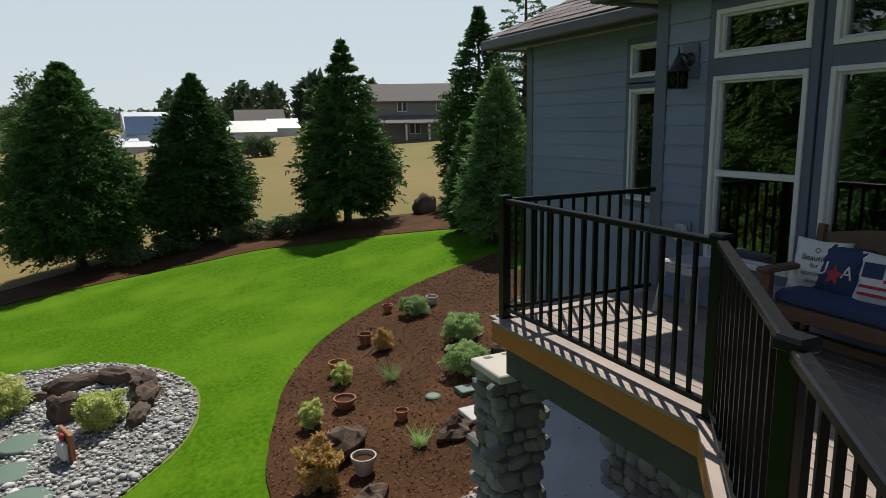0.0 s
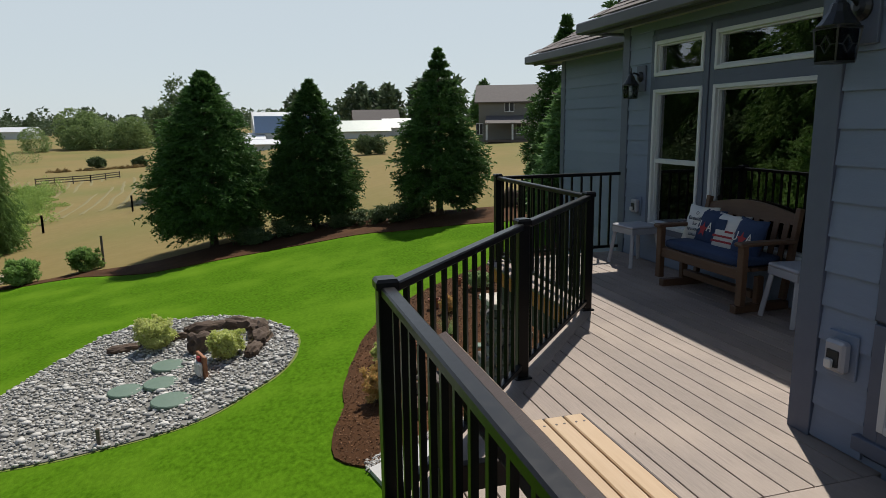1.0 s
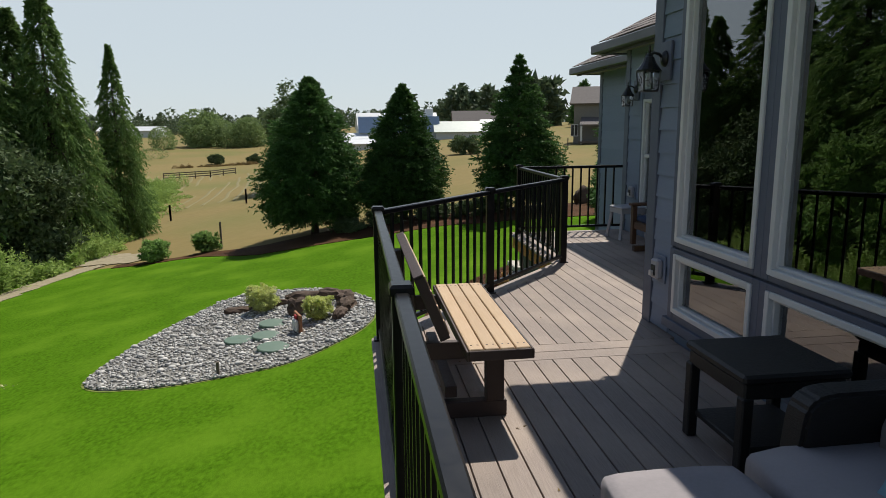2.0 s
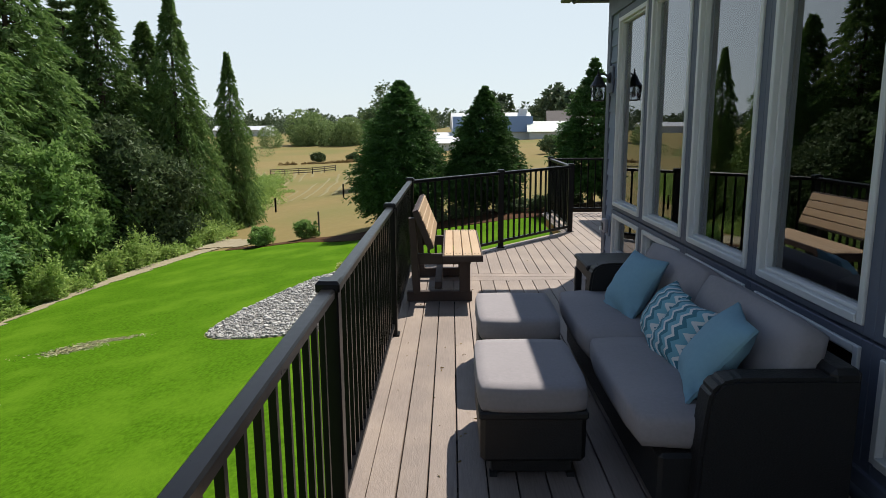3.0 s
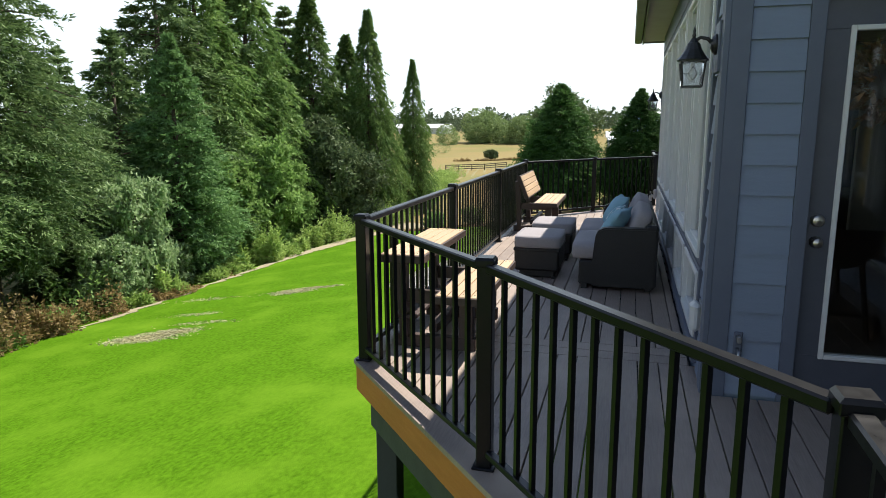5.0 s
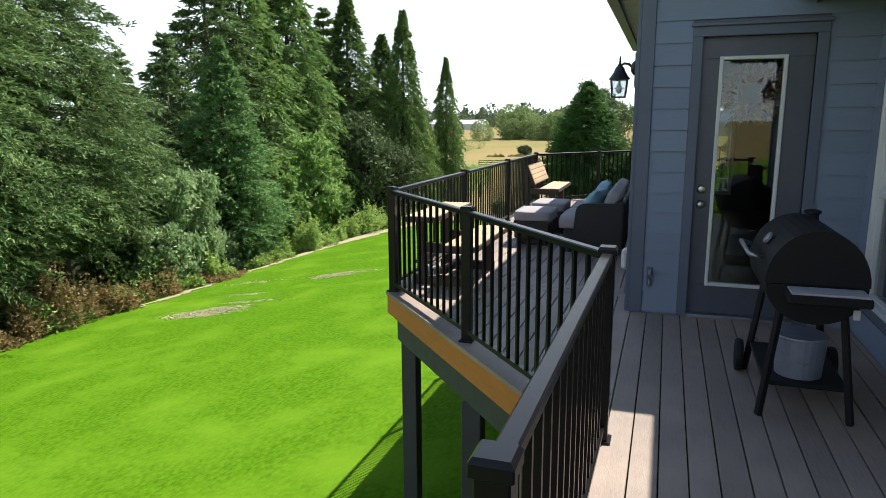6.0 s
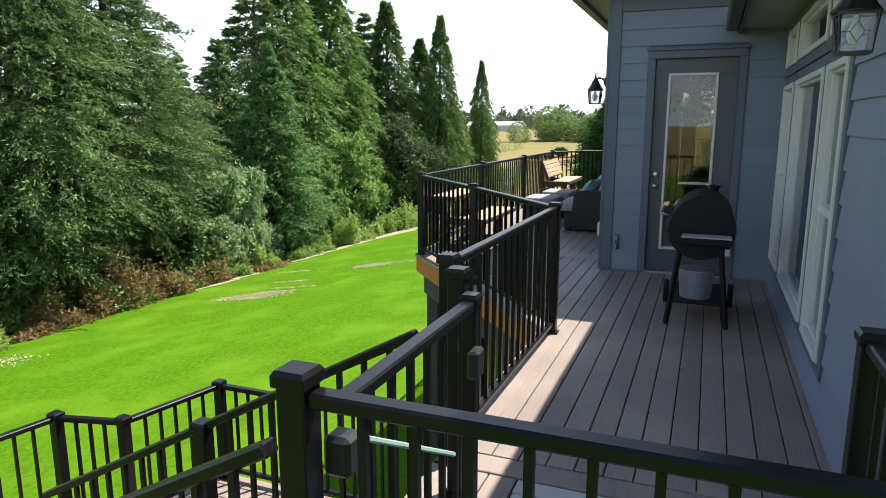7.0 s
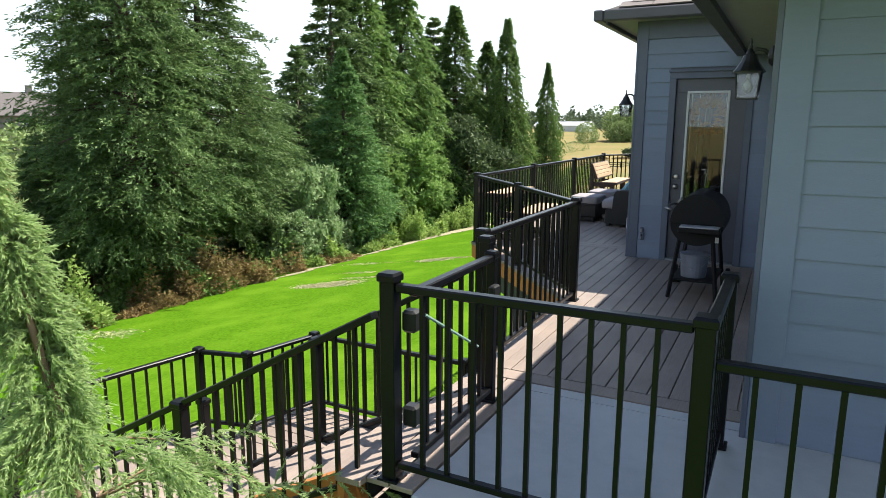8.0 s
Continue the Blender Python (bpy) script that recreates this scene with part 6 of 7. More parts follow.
def wall_lamp(m, u, z, label="black carriage wall lantern with leaded glass"):
    """A carriage lantern hung from a curved arm on a wall plate."""
    e = thing("wall_lamp", label, "lamp", m @ Matrix.Translation((u, 0.022, z)) @ Matrix.Diagonal((0.8, 0.8, 0.86, 1)), group="wall lanterns")
    part("mounting_block", boxed(-0.1, 0.1, 0, 0.022, -0.13, 0.17, 0.004), TRIM, e, "painted mounting block")
    part("wall_plate", lathed([(0.062, 0), (0.062, 0.012), (0.045, 0.03), (0.02, 0.04)], 18, Matrix.Translation((0, 0.022, 0.04)) @ Matrix.Rotation(radians(-90), 4, "X")), IRON, e)
    pts = [(0, 0.04, 0.04), (0, 0.08, 0.075), (0, 0.125, 0.085), (0, 0.165, 0.06)]
    part("arm", tubed(pts, [0.014, 0.012, 0.011, 0.012], 8), IRON, e, smooth=True)
    c = Matrix.Translation((0, 0.165, 0))
    part("roof", lathed([(0.1, -0.055), (0.102, -0.048), (0.085, -0.03), (0.055, 0.012), (0.04, 0.05), (0.03, 0.056), (0.02, 0.075), (0.012, 0.085)], 12, c), IRON, e, smooth=False)
    part("finial", lathed([(0.01, 0.084), (0.014, 0.1), (0.006, 0.112), (0.01, 0.122), (0.002, 0.15)], 10, c), IRON, e, smooth=True)
    w0, w1 = 0.075, 0.06
    for sx in (-1, 1):
        for sy in (-1, 1):
            part("cage_post", barred((sx * w0, 0.165 + sy * w0, -0.055), (sx * w1, 0.165 + sy * w1, -0.21), 0.009, 0.009), IRON, e)
    for zz, w in ((-0.058, w0), (-0.21, w1)):
        for a, b in (((-1, -1), (1, -1)), ((1, -1), (1, 1)), ((1, 1), (-1, 1)), ((-1, 1), (-1, -1))):
            part("cage_rail", barred((a[0] * w, 0.165 + a[1] * w, zz), (b[0] * w, 0.165 + b[1] * w, zz), 0.011, 0.011), IRON, e)
    part("base", boxed(-0.058, 0.058, 0.107, 0.223, -0.216, -0.207), IRON, e)
    k = (w0 + w1) / 2
    for sx, sy in ((1, 0), (-1, 0), (0, 1), (0, -1)):
        bm = bmesh.new()
        x0, x1 = (sx * k - 0.001, sx * k + 0.001) if sx else (-k * 0.93, k * 0.93)
        y0, y1 = (sy * k - 0.001, sy * k + 0.001) if sy else (-k * 0.93, k * 0.93)
        box(bm, x0, x1, 0.165 + y0, 0.165 + y1, -0.205, -0.06)
        g = part("glass_pane", bm, LAMPGLASS, e)
        g.visible_shadow = False
        bm = bmesh.new()
        o = Vector((sx * (k + 0.002), 0.165 + sy * (k + 0.002), -0.132))
        t = Vector((0, 1, 0)) if sx else Vector((1, 0, 0))
        dia = [o + Vector((0, 0, 0.04)), o + t * 0.028, o - Vector((0, 0, 0.04)), o - t * 0.028]
        bm.free()
        for a, b in list(zip(dia, dia[1:] + dia[:1])) + [(o + t * 0.028, o + t * 0.062), (o - t * 0.028, o - t * 0.062)]:
            part("leading", barred(a, b, 0.003, 0.003), IRON, e)
    part("bulb", lathed([(0.012, -0.06), (0.014, -0.09), (0.03, -0.125), (0.032, -0.145), (0.02, -0.17), (0.004, -0.178)], 14, c), BULB, e, "unlit glass bulb", True)
    return e


wall_lamp(BAY_W, -5.19, 1.835)
wall_lamp(BAY_W, 1.36, 1.85)
wall_lamp(REC, 5.37, 1.86)
wall_lamp(NEARW, -9.38, 1.88)


def outlet_box(m, u, z, label):
    e = thing("outlet_box", label, "outlet", m @ Matrix.Translation((u, 0.02, z)), group="outlet boxes")
    part("back_plate", boxed(-0.075, 0.075, 0, 0.012, -0.1, 0.1, 0.004), SIDING, e)
    part("cover", boxed(-0.052, 0.052, 0.012, 0.06, -0.07, 0.07, 0.012), PLASTIC, e, "grey weatherproof cover")
    part("socket", boxed(-0.03, 0.03, 0.06, 0.064, -0.045, 0.03, 0.004), VOIDSHADE, e)
    part("plug", boxed(-0.01, 0.025, 0.064, 0.085, -0.05, -0.01, 0.004), CREAM, e, "pale plug")


outlet_box(BAY_W, 1.30, 0.44, "grey weatherproof outlet box on the siding")
outlet_box(REC, 5.36, 0.56, "grey weatherproof outlet box on the siding")
e = thing("siren_box", "white rounded plastic box low on the corner siding", "box", BAY_W @ Matrix.Translation((-5.12, 0.02, 0.37)))
part("cover", boxed(-0.055, 0.055, 0, 0.06, -0.085, 0.085, 0.022), WHITE, e, smooth=False)
part("back_plate", boxed(-0.06, 0.06, -0.005, 0.004, -0.09, 0.09), PLASTIC, e)
e = thing("hose_tap", "small dark metal tap on the end wall", "tap", END_S @ Matrix.Translation((-3.77, 0.02, 0.29)))
part("flange", boxed(-0.022, 0.022, 0, 0.01, -0.075, 0.075, 0.004), TRIM, e)
part("handle", boxed(-0.012, 0.012, 0.01, 0.05, 0.02, 0.06, 0.006), STEEL, e)
part("spout", tubed([(0, 0.01, -0.02), (0, 0.05, -0.03), (0, 0.06, -0.07)], 0.011, 8), STEEL, e, smooth=True)

# ---- lounge furniture on the deck ----
def cushion(name, sx, sy, sz, mat, parent, m, label="", puff=0.35, level=4):
    """A stuffed cushion: a box rounded and puffed in the middle."""
    bm = bmesh.new()
    bmesh.ops.create_cube(bm, size=2.0)
    bmesh.ops.subdivide_edges(bm, edges=bm.edges[:], cuts=level, use_grid_fill=True)
    for v in bm.verts:
        x, y, z = v.co
        ex, ey = 1 - abs(x) ** 5 * 0.06, 1 - abs(y) ** 5 * 0.06
        dome = (1 - puff) + puff * math.sqrt(max(0.0, (1 - x ** 4) * (1 - y ** 4)))
        n = 0.015 * noise.noise(Vector((x * 2.1, y * 2.1, z + sx * 9)))
        rr = 1 - 0.03 * (abs(z) ** 4)
        v.co = m @ Vector((x * sx / 2 * ey * rr, y * sy / 2 * ex * rr, z * sz / 2 * dome + n * sz * 2))
    return part(name, bm, mat, parent, label, True)


sofa = thing("sofa", "dark wicker sofa with grey cushions against the bay wall", "sofa", pose(3.07, -2.12, 0) @ Matrix.Diagonal((1, 0.97, 0.95, 1)))
bm = bmesh.new()
box(bm, -0.30, 0.36, -1.0, 1.0, 0.04, 0.27, 0.015)
part("base", bm, WICKER, sofa, "dark woven wicker base")
part("back_frame", boxed(0.26, 0.37, -1.06, 1.06, 0.04, 0.63, 0.02), WICKER, sofa)
for s in (-1, 1):
    bm = bmesh.new()
    y0, y1 = (0.95, 1.07) if s > 0 else (-1.07, -0.95)
    pr = [(-0.19, 0.04), (0.36, 0.04), (0.36, 0.60), (-0.06, 0.60), (-0.12, 0.585), (-0.155, 0.545), (-0.165, 0.48), (-0.18, 0.3)]
    lo = [bm.verts.new((x, y0, z)) for x, z in pr]
    hi = [bm.verts.new((x, y1, z)) for x, z in pr]
    bm.faces.new(lo)
    bm.faces.new(list(reversed(hi)))
    for i in range(len(pr)):
        bm.faces.new((lo[i], hi[i], hi[(i + 1) % len(pr)], lo[(i + 1) % len(pr)]))
    bmesh.ops.recalc_face_normals(bm, faces=bm.faces[:])
    bmesh.ops.bevel(bm, geom=bm.edges[:], offset=0.014, segments=2, affect="EDGES")
    part("arm", bm, WICKER, sofa)
for s in (-1, 1):
    cushion("seat_cushion", 0.68, 1.0, 0.16, CUSHION, sofa, pose(-0.04, s * 0.49, 0.345), puff=0.2)
    cushion("back_cushion", 0.40, 0.96, 0.18, CUSHION, sofa, pose(0.20, s * 0.475, 0.555, 0, -70, 0), puff=0.35)
for fx in (-0.25, 0.3):
    for fy in (-0.97, 0.97):
        part("foot", boxed(fx - 0.025, fx + 0.025, fy - 0.025, fy + 0.025, 0, 0.05), IRON, sofa)


def throw_pillow(x, y, z, size, rx, ry, rz, mat, label, chevron=False):
    e = thing("throw_pillow", label, "pillow", pose(x, y, z, rx, ry, rz), group="throw pillows")
    bm = bmesh.new()
    bmesh.ops.create_cube(bm, size=2.0)
    bmesh.ops.subdivide_edges(bm, edges=bm.edges[:], cuts=7, use_grid_fill=True)
    def shape(a, b, c):
        d = max(0.0, (1 - a ** 2) * (1 - b ** 2)) ** 0.42
        k = 1 - 0.10 * (1 - abs(a * b)) * 0.6
        return Vector((a * size / 2 * (k + 0.04 * abs(b)), b * size / 2 * (k + 0.04 * abs(a)), c * (0.006 + 0.075 * d) + 0.01 * noise.noise(Vector((a * 3, b * 3, c)))))
    for v in bm.verts:
        v.co = shape(*v.co)
    part("cover", bm, CHEVRON if chevron else mat, e, smooth=True)
    return e, shape


throw_pillow(3.06, -2.80, 0.545, 0.37, 0, -54, -14, BLUEPILLOW, "plain light blue square pillow on the sofa")
throw_pillow(3.05, -2.46, 0.515, 0.29, 0, -56, 8, CREAM, "teal and white chevron pillow on the sofa", True)
throw_pillow(3.06, -2.18, 0.52, 0.30, 0, -58, -8, CREAM, "teal and white chevron pillow on the sofa", True)
throw_pillow(3.05, -1.66, 0.545, 0.36, 0, -58, 12, BLUEPILLOW, "plain light blue square pillow on the sofa")


def ottoman(x, y):
    e = thing("ottoman", "dark wicker ottoman with a grey cushion top", "ottoman", pose(x, y, 0), group="ottomans")
    part("plinth", boxed(-0.17, 0.17, -0.26, 0.26, 0.012, 0.08, 0.006), WICKER, e)
    part("base", boxed(-0.215, 0.215, -0.305, 0.305, 0.075, 0.30, 0.02), WICKER, e, "dark woven wicker base")
    part("rim", boxed(-0.222, 0.222, -0.312, 0.312, 0.265, 0.30, 0.008), WICKER, e)
    cushion("cushion", 0.455, 0.64, 0.11, CUSHION, e, pose(0, 0, 0.352), puff=0.05, level=9)
    for fx in (-0.16, 0.16):
        for fy in (-0.26, 0.26):
            part("foot", boxed(fx - 0.016, fx + 0.016, fy - 0.016, fy + 0.016, 0, 0.02), IRON, e)


ottoman(2.35, -2.51)
ottoman(2.39, -1.59)
st = thing("side_table", "low dark wicker side table beside the sofa", "table", pose(3.21, -0.51, 0))
part("top", boxed(-0.24, 0.24, -0.24, 0.24, 0.42, 0.46, 0.012), WICKER, st)
part("apron", boxed(-0.225, 0.225, -0.225, 0.225, 0.35, 0.42, 0.008), WICKER, st)
for sx in (-1, 1):
    for sy in (-1, 1):
        part("leg", boxed(sx * 0.21 - 0.025, sx * 0.21 + 0.025, sy * 0.21 - 0.025, sy * 0.21 + 0.025, 0, 0.36, 0.006), WICKER, st)
part("shelf", boxed(-0.2, 0.2, -0.2, 0.2, 0.1, 0.13, 0.006), WICKER, st)

# ---- folding bench tables ----
def slat_top(parent, x0, x1, y0, y1, z, n=4, m=None, name="slat", rim=True):
    w = (x1 - x0) / n
    for i in range(n):
        part(name, boxed(x0 + i * w + 0.003, x0 + (i + 1) * w - 0.003, y0, y1, z - 0.028, z, 0.004, m), SLAT, parent, "honey-coloured composite slat" if i == 0 else "")
    if rim:
        bm = bmesh.new()
        box(bm, x0 - 0.012, x0, y0 - 0.012, y1 + 0.012, z - 0.055, z - 0.006, 0.003, m)
        box(bm, x1, x1 + 0.012, y0 - 0.012, y1 + 0.012, z - 0.055, z - 0.006, 0.003, m)
        box(bm, x0, x1, y0 - 0.012, y0, z - 0.055, z - 0.006, 0.003, m)
        box(bm, x0, x1, y1, y1 + 0.012, z - 0.055, z - 0.006, 0.003, m)
        part("rim", bm, BENCHFRAME, parent, "dark brown edge boards")
        for i in range(n):
            for yy in (y0 + 0.06, y1 - 0.06):
                for q in (0.3, 0.7):
                    part("screw_head", lathed([(0.005, z - 0.001), (0.005, z + 0.0012)], 6, (m or Matrix()) @ Matrix.Translation((x0 + (i + q) * w, yy, 0))), BENCHFRAME, parent)


def bench_legs(e, ys, seat_x, back_x, seat_z, back_top):
    for yy in ys:
        bm = bmesh.new()
        box(bm, back_x - 0.05, seat_x + 0.06, yy - 0.03, yy + 0.03, 0.0, 0.085, 0.004)
        part("foot_runner", bm, BENCHFRAME, e, "dark brown wooden frame")
        part("leg", boxed(seat_x - 0.045, seat_x + 0.045, yy - 0.035, yy + 0.035, 0.085, seat_z - 0.03, 0.004), BENCHFRAME, e)
        bm = bmesh.new()
        bar(bm, (back_x + 0.03, yy, 0.06), (back_x, yy, back_top), 0.06, 0.09, 0.004, (0, 1, 0))
        part("back_leg", bm, BENCHFRAME, e)
        part("cross_arm", boxed(back_x - 0.02, seat_x + 0.05, yy - 0.018, yy + 0.018, seat_z - 0.12, seat_z - 0.03, 0.003), BENCHFRAME, e)


ba = thing("folding_bench", "slatted honey-coloured bench with a tilted back by the rail", "bench", pose(0, 0, 0), group="folding bench tables")
slat_top(ba, 1.96, 2.26, -0.17, 1.14, 0.43)
slat_top(ba, -0.155, 0.155, -0.12, 1.12, 0.016, 4, Matrix.Translation((1.81, 0, 0.63)) @ Matrix.Rotation(radians(68), 4, "Y"))
bench_legs(ba, (0.06, 0.98), 2.13, 1.70, 0.43, 0.70)
part("stretcher", boxed(1.88, 1.94, 0.06, 0.98, 0.1, 0.16, 0.004), BENCHFRAME, ba)
bt = thing("folding_bench", "slatted honey-coloured bench and table folded flat by the rail", "bench", pose(0, 0, 0), group="folding bench tables")
slat_top(bt, 1.648, 1.93, -5.14, -4.02, 0.648)
slat_top(bt, 2.04, 2.335, -5.24, -4.04, 0.42)
bench_legs(bt, (-5.0, -4.25), 2.19, 1.74, 0.42, 0.6)
part("stretcher", boxed(1.93, 1.99, -5.0, -4.25, 0.1, 0.16, 0.004), BENCHFRAME, bt)
part("seat_shelf", boxed(1.70, 1.86, -5.05, -4.2, 0.2, 0.225, 0.004), BENCHFRAME, bt)

# ---- barbecue ----
bq = thing("barbecue", "black barrel charcoal barbecue on angled legs", "barbecue", pose(4.565, -6.78, 0) @ Matrix.Diagonal((0.86, 0.94, 0.96, 1)))
bm = bmesh.new()
seg = 18
ends = []
for yy in (-0.36, 0.36):
    ring = [bm.verts.new((0.265 * math.cos(math.pi * k / seg), yy, 0.72 + 0.275 * math.sin(math.pi * k / seg))) for k in range(seg + 1)]
    ends.append(ring)
    bm.faces.new(ring if yy < 0 else list(reversed(ring)))
for k in range(seg):
    bm.faces.new((ends[0][k], ends[0][k + 1], ends[1][k + 1], ends[1][k]))
bm.faces.new((ends[0][0], ends[1][0], ends[1][seg], ends[0][seg]))
bmesh.ops.recalc_face_normals(bm, faces=bm.faces[:])
part("lid", bm, MATBLACK, bq, "matt black barrel lid")
bm = bmesh.new()
ends = []
for yy in (-0.355, 0.355):
    ring = [bm.verts.new((0.26 * math.cos(-math.pi * k / seg), yy, 0.715 + 0.2 * math.sin(-math.pi * k / seg))) for k in range(seg + 1)]
    ends.append(ring)
    bm.faces.new(ring if yy > 0 else list(reversed(ring)))
for k in range(seg):
    bm.faces.new((ends[0][k], ends[0][k + 1], ends[1][k + 1], ends[1][k]))
bm.faces.new((ends[0][0], ends[1][0], ends[1][seg], ends[0][seg]))
bmesh.ops.recalc_face_normals(bm, faces=bm.faces[:])
part("fire_box", bm, MATBLACK, bq)
part("side_shelf", boxed(-0.16, 0.24, -0.52, -0.36, 0.655, 0.70, 0.006), MATBLACK, bq, "grey-topped side shelf")
part("shelf_plate", boxed(-0.15, 0.23, -0.515, -0.365, 0.70, 0.712, 0.003), PLASTIC, bq, "grey shelf plate")
part("handle", tubed([(-0.27, -0.22, 0.82), (-0.34, -0.22, 0.84), (-0.34, 0.22, 0.84), (-0.27, 0.22, 0.82)], 0.013, 8), STEEL, bq, "steel lid handle", True)
part("gauge", lathed([(0.035, 0), (0.035, 0.015), (0.028, 0.02)], 16, pose(-0.215, -0.05, 0.9, 0, -52, 0)), STEEL, bq, "round thermometer")
part("chimney", lathed([(0.04, 0.9), (0.04, 1.0), (0.052, 1.005), (0.052, 1.02), (0.01, 1.03)], 14, pose(0.08, 0.3, 0)), MATBLACK, bq)
for sx in (-1, 1):
    for sy in (-1, 1):
        bm = bmesh.new()
        bar(bm, (sx * 0.16, sy * 0.31, 0.6), (sx * 0.24, sy * 0.36, 0.0), 0.035, 0.035, 0.003)
        part("leg", bm, MATBLACK, bq)
part("lower_shelf", boxed(-0.22, 0.22, -0.34, 0.34, 0.165, 0.19, 0.004), MATBLACK, bq)
for sx in (-1, 1):
    part("wheel", lathed([(0.02, -0.025), (0.095, -0.022), (0.1, 0), (0.095, 0.022), (0.02, 0.025)], 20, pose(sx * 0.285, 0.33, 0.1, 0, 90, 0)), MATBLACK, bq)
part("tag", boxed(0.19, 0.225, -0.375, -0.37, 0.56, 0.61), CREAM, bq, "small white tag")
bucket = thing("ash_bucket", "galvanised steel ash bucket under the barbecue", "bucket", pose(4.55, -6.95, 0.185))
part("body", lathed([(0.11, 0), (0.125, 0.2), (0.13, 0.205), (0.128, 0.215), (0.0, 0.22)], 24), GALV, bucket, smooth=False)
part("bail", tubed([(-0.125, 0, 0.19), (-0.09, -0.08, 0.12), (0, -0.125, 0.08), (0.09, -0.08, 0.12), (0.125, 0, 0.19)], 0.004, 6), STEEL, bucket)

# ---- glider bench and stools ----
GLIDER = pose(4.87, 3.68, 0, 0, 0, -90)
gb = thing("glider_bench", "brown wooden glider bench with a navy seat cushion", "bench", GLIDER @ Matrix.Diagonal((0.92, 0.75, 0.91, 1)))
for i in range(5):
    part("seat_slat", boxed(-0.55, 0.55, -0.28 + i * 0.11, -0.28 + i * 0.11 + 0.095, 0.355, 0.385, 0.005), OAK, gb)
part("front_rail", boxed(-0.55, 0.55, -0.31, -0.285, 0.29, 0.38, 0.006), OAK, gb)
for s in (-1, 1):
    part("front_leg", boxed(s * 0.56 - 0.035, s * 0.56 + 0.035, -0.33, -0.26, 0.08, 0.58, 0.006), OAK, gb)
    bm = bmesh.new()
    bar(bm, (s * 0.56, 0.22, 0.1), (s * 0.56, 0.36, 0.86), 0.06, 0.05, 0.005, (1, 0, 0))
    part("back_leg", bm, OAK, gb)
    part("arm_rest", boxed(s * 0.56 - 0.05, s * 0.56 + 0.05, -0.37, 0.3, 0.575, 0.61, 0.012), OAK, gb)
    part("glide_base", boxed(s * 0.5 - 0.035, s * 0.5 + 0.035, -0.32, 0.34, 0.0, 0.07, 0.006), OAK, gb)
    part("base_upright", boxed(s * 0.5 - 0.025, s * 0.5 + 0.025, -0.06, 0.02, 0.07, 0.3, 0.005), OAK, gb)
part("base_stretcher", boxed(-0.46, 0.46, -0.06, 0.02, 0.10, 0.16, 0.005), OAK, gb)
bm = bmesh.new()
n = 16
low = [bm.verts.new((-0.55 + 1.1 * i / n, 0.32, 0.72)) for i in range(n + 1)]
hi = [bm.verts.new((-0.55 + 1.1 * i / n, 0.345, 0.80 + 0.07 * math.sin(math.pi * i / n))) for i in range(n + 1)]
fl = [bm.faces.new((low[i], low[i + 1], hi[i + 1], hi[i])) for i in range(n)]
ext = bmesh.ops.extrude_face_region(bm, geom=fl)
for v in ext["geom"]:
    if isinstance(v, bmesh.types.BMVert):
        v.co.y += 0.032
bmesh.ops.recalc_face_normals(bm, faces=bm.faces[:])
part("crest_rail", bm, OAK, gb, "curved brown crest rail")
for i in range(9):
    x = -0.46 + 0.115 * i
    bm = bmesh.new()
    bar(bm, (x, 0.25, 0.38), (x, 0.33, 0.74), 0.06, 0.018, 0.003, (0, 1, 0))
    part("back_slat", bm, OAK, gb)
cushion("seat_cushion", 1.06, 0.54, 0.09, NAVY, gb, pose(0, -0.03, 0.425), "navy blue seat cushion", 0.25)


def letters(text, size, mat, m, parent, name="lettering"):
    c = bpy.data.curves.new(name, "FONT")
    c.body, c.size, c.extrude = text, size, 0.001
    c.align_x, c.align_y = "CENTER", "CENTER"
    tmp = bpy.data.objects.new(name, c)
    scene.collection.objects.link(tmp)
    bpy.context.view_layer.update()
    me = bpy.data.meshes.new_from_object(tmp)
    bpy.data.objects.remove(tmp)
    me.materials.clear()
    me.materials.append(mat)
    return link_mesh(name, me, parent, m=m)


def face_pillow(lx, ly, lz, rot, mat, label):
    """A pillow leaning on the bench back; its front faces local +z."""
    m = GLIDER @ pose(lx, ly * 0.75, lz - 0.085, 72, 0, rot) @ Matrix.Diagonal((0.86, 0.86, 0.86, 1))
    e, shape = throw_pillow(0, 0, 0, 0.38, 0, 0, 0, mat, label)
    e.matrix_basis = m
    return e


p1 = face_pillow(-0.40, 0.12, 0.63, 6, CREAM, "cream pillow with dark script lettering on the bench")
for i, (w, s) in enumerate((("O", 0.05), ("Beautiful", 0.06), ("for", 0.05), ("spacious", 0.05), ("skies", 0.05))):
    letters(w, s, INK, pose(0.01, 0.1 - 0.055 * i, 0.083), p1)


def printed_star(parent, x, y, z, r):
    bm = bmesh.new()
    ring = [bm.verts.new((x + math.sin(math.pi * k / 5) * r * (1 if k % 2 == 0 else 0.45), y + math.cos(math.pi * k / 5) * r * (1 if k % 2 == 0 else 0.45), z)) for k in range(10)]
    bm.faces.new(list(reversed(ring)))
    part("star", bm, REDCLOTH, parent, "red printed star")


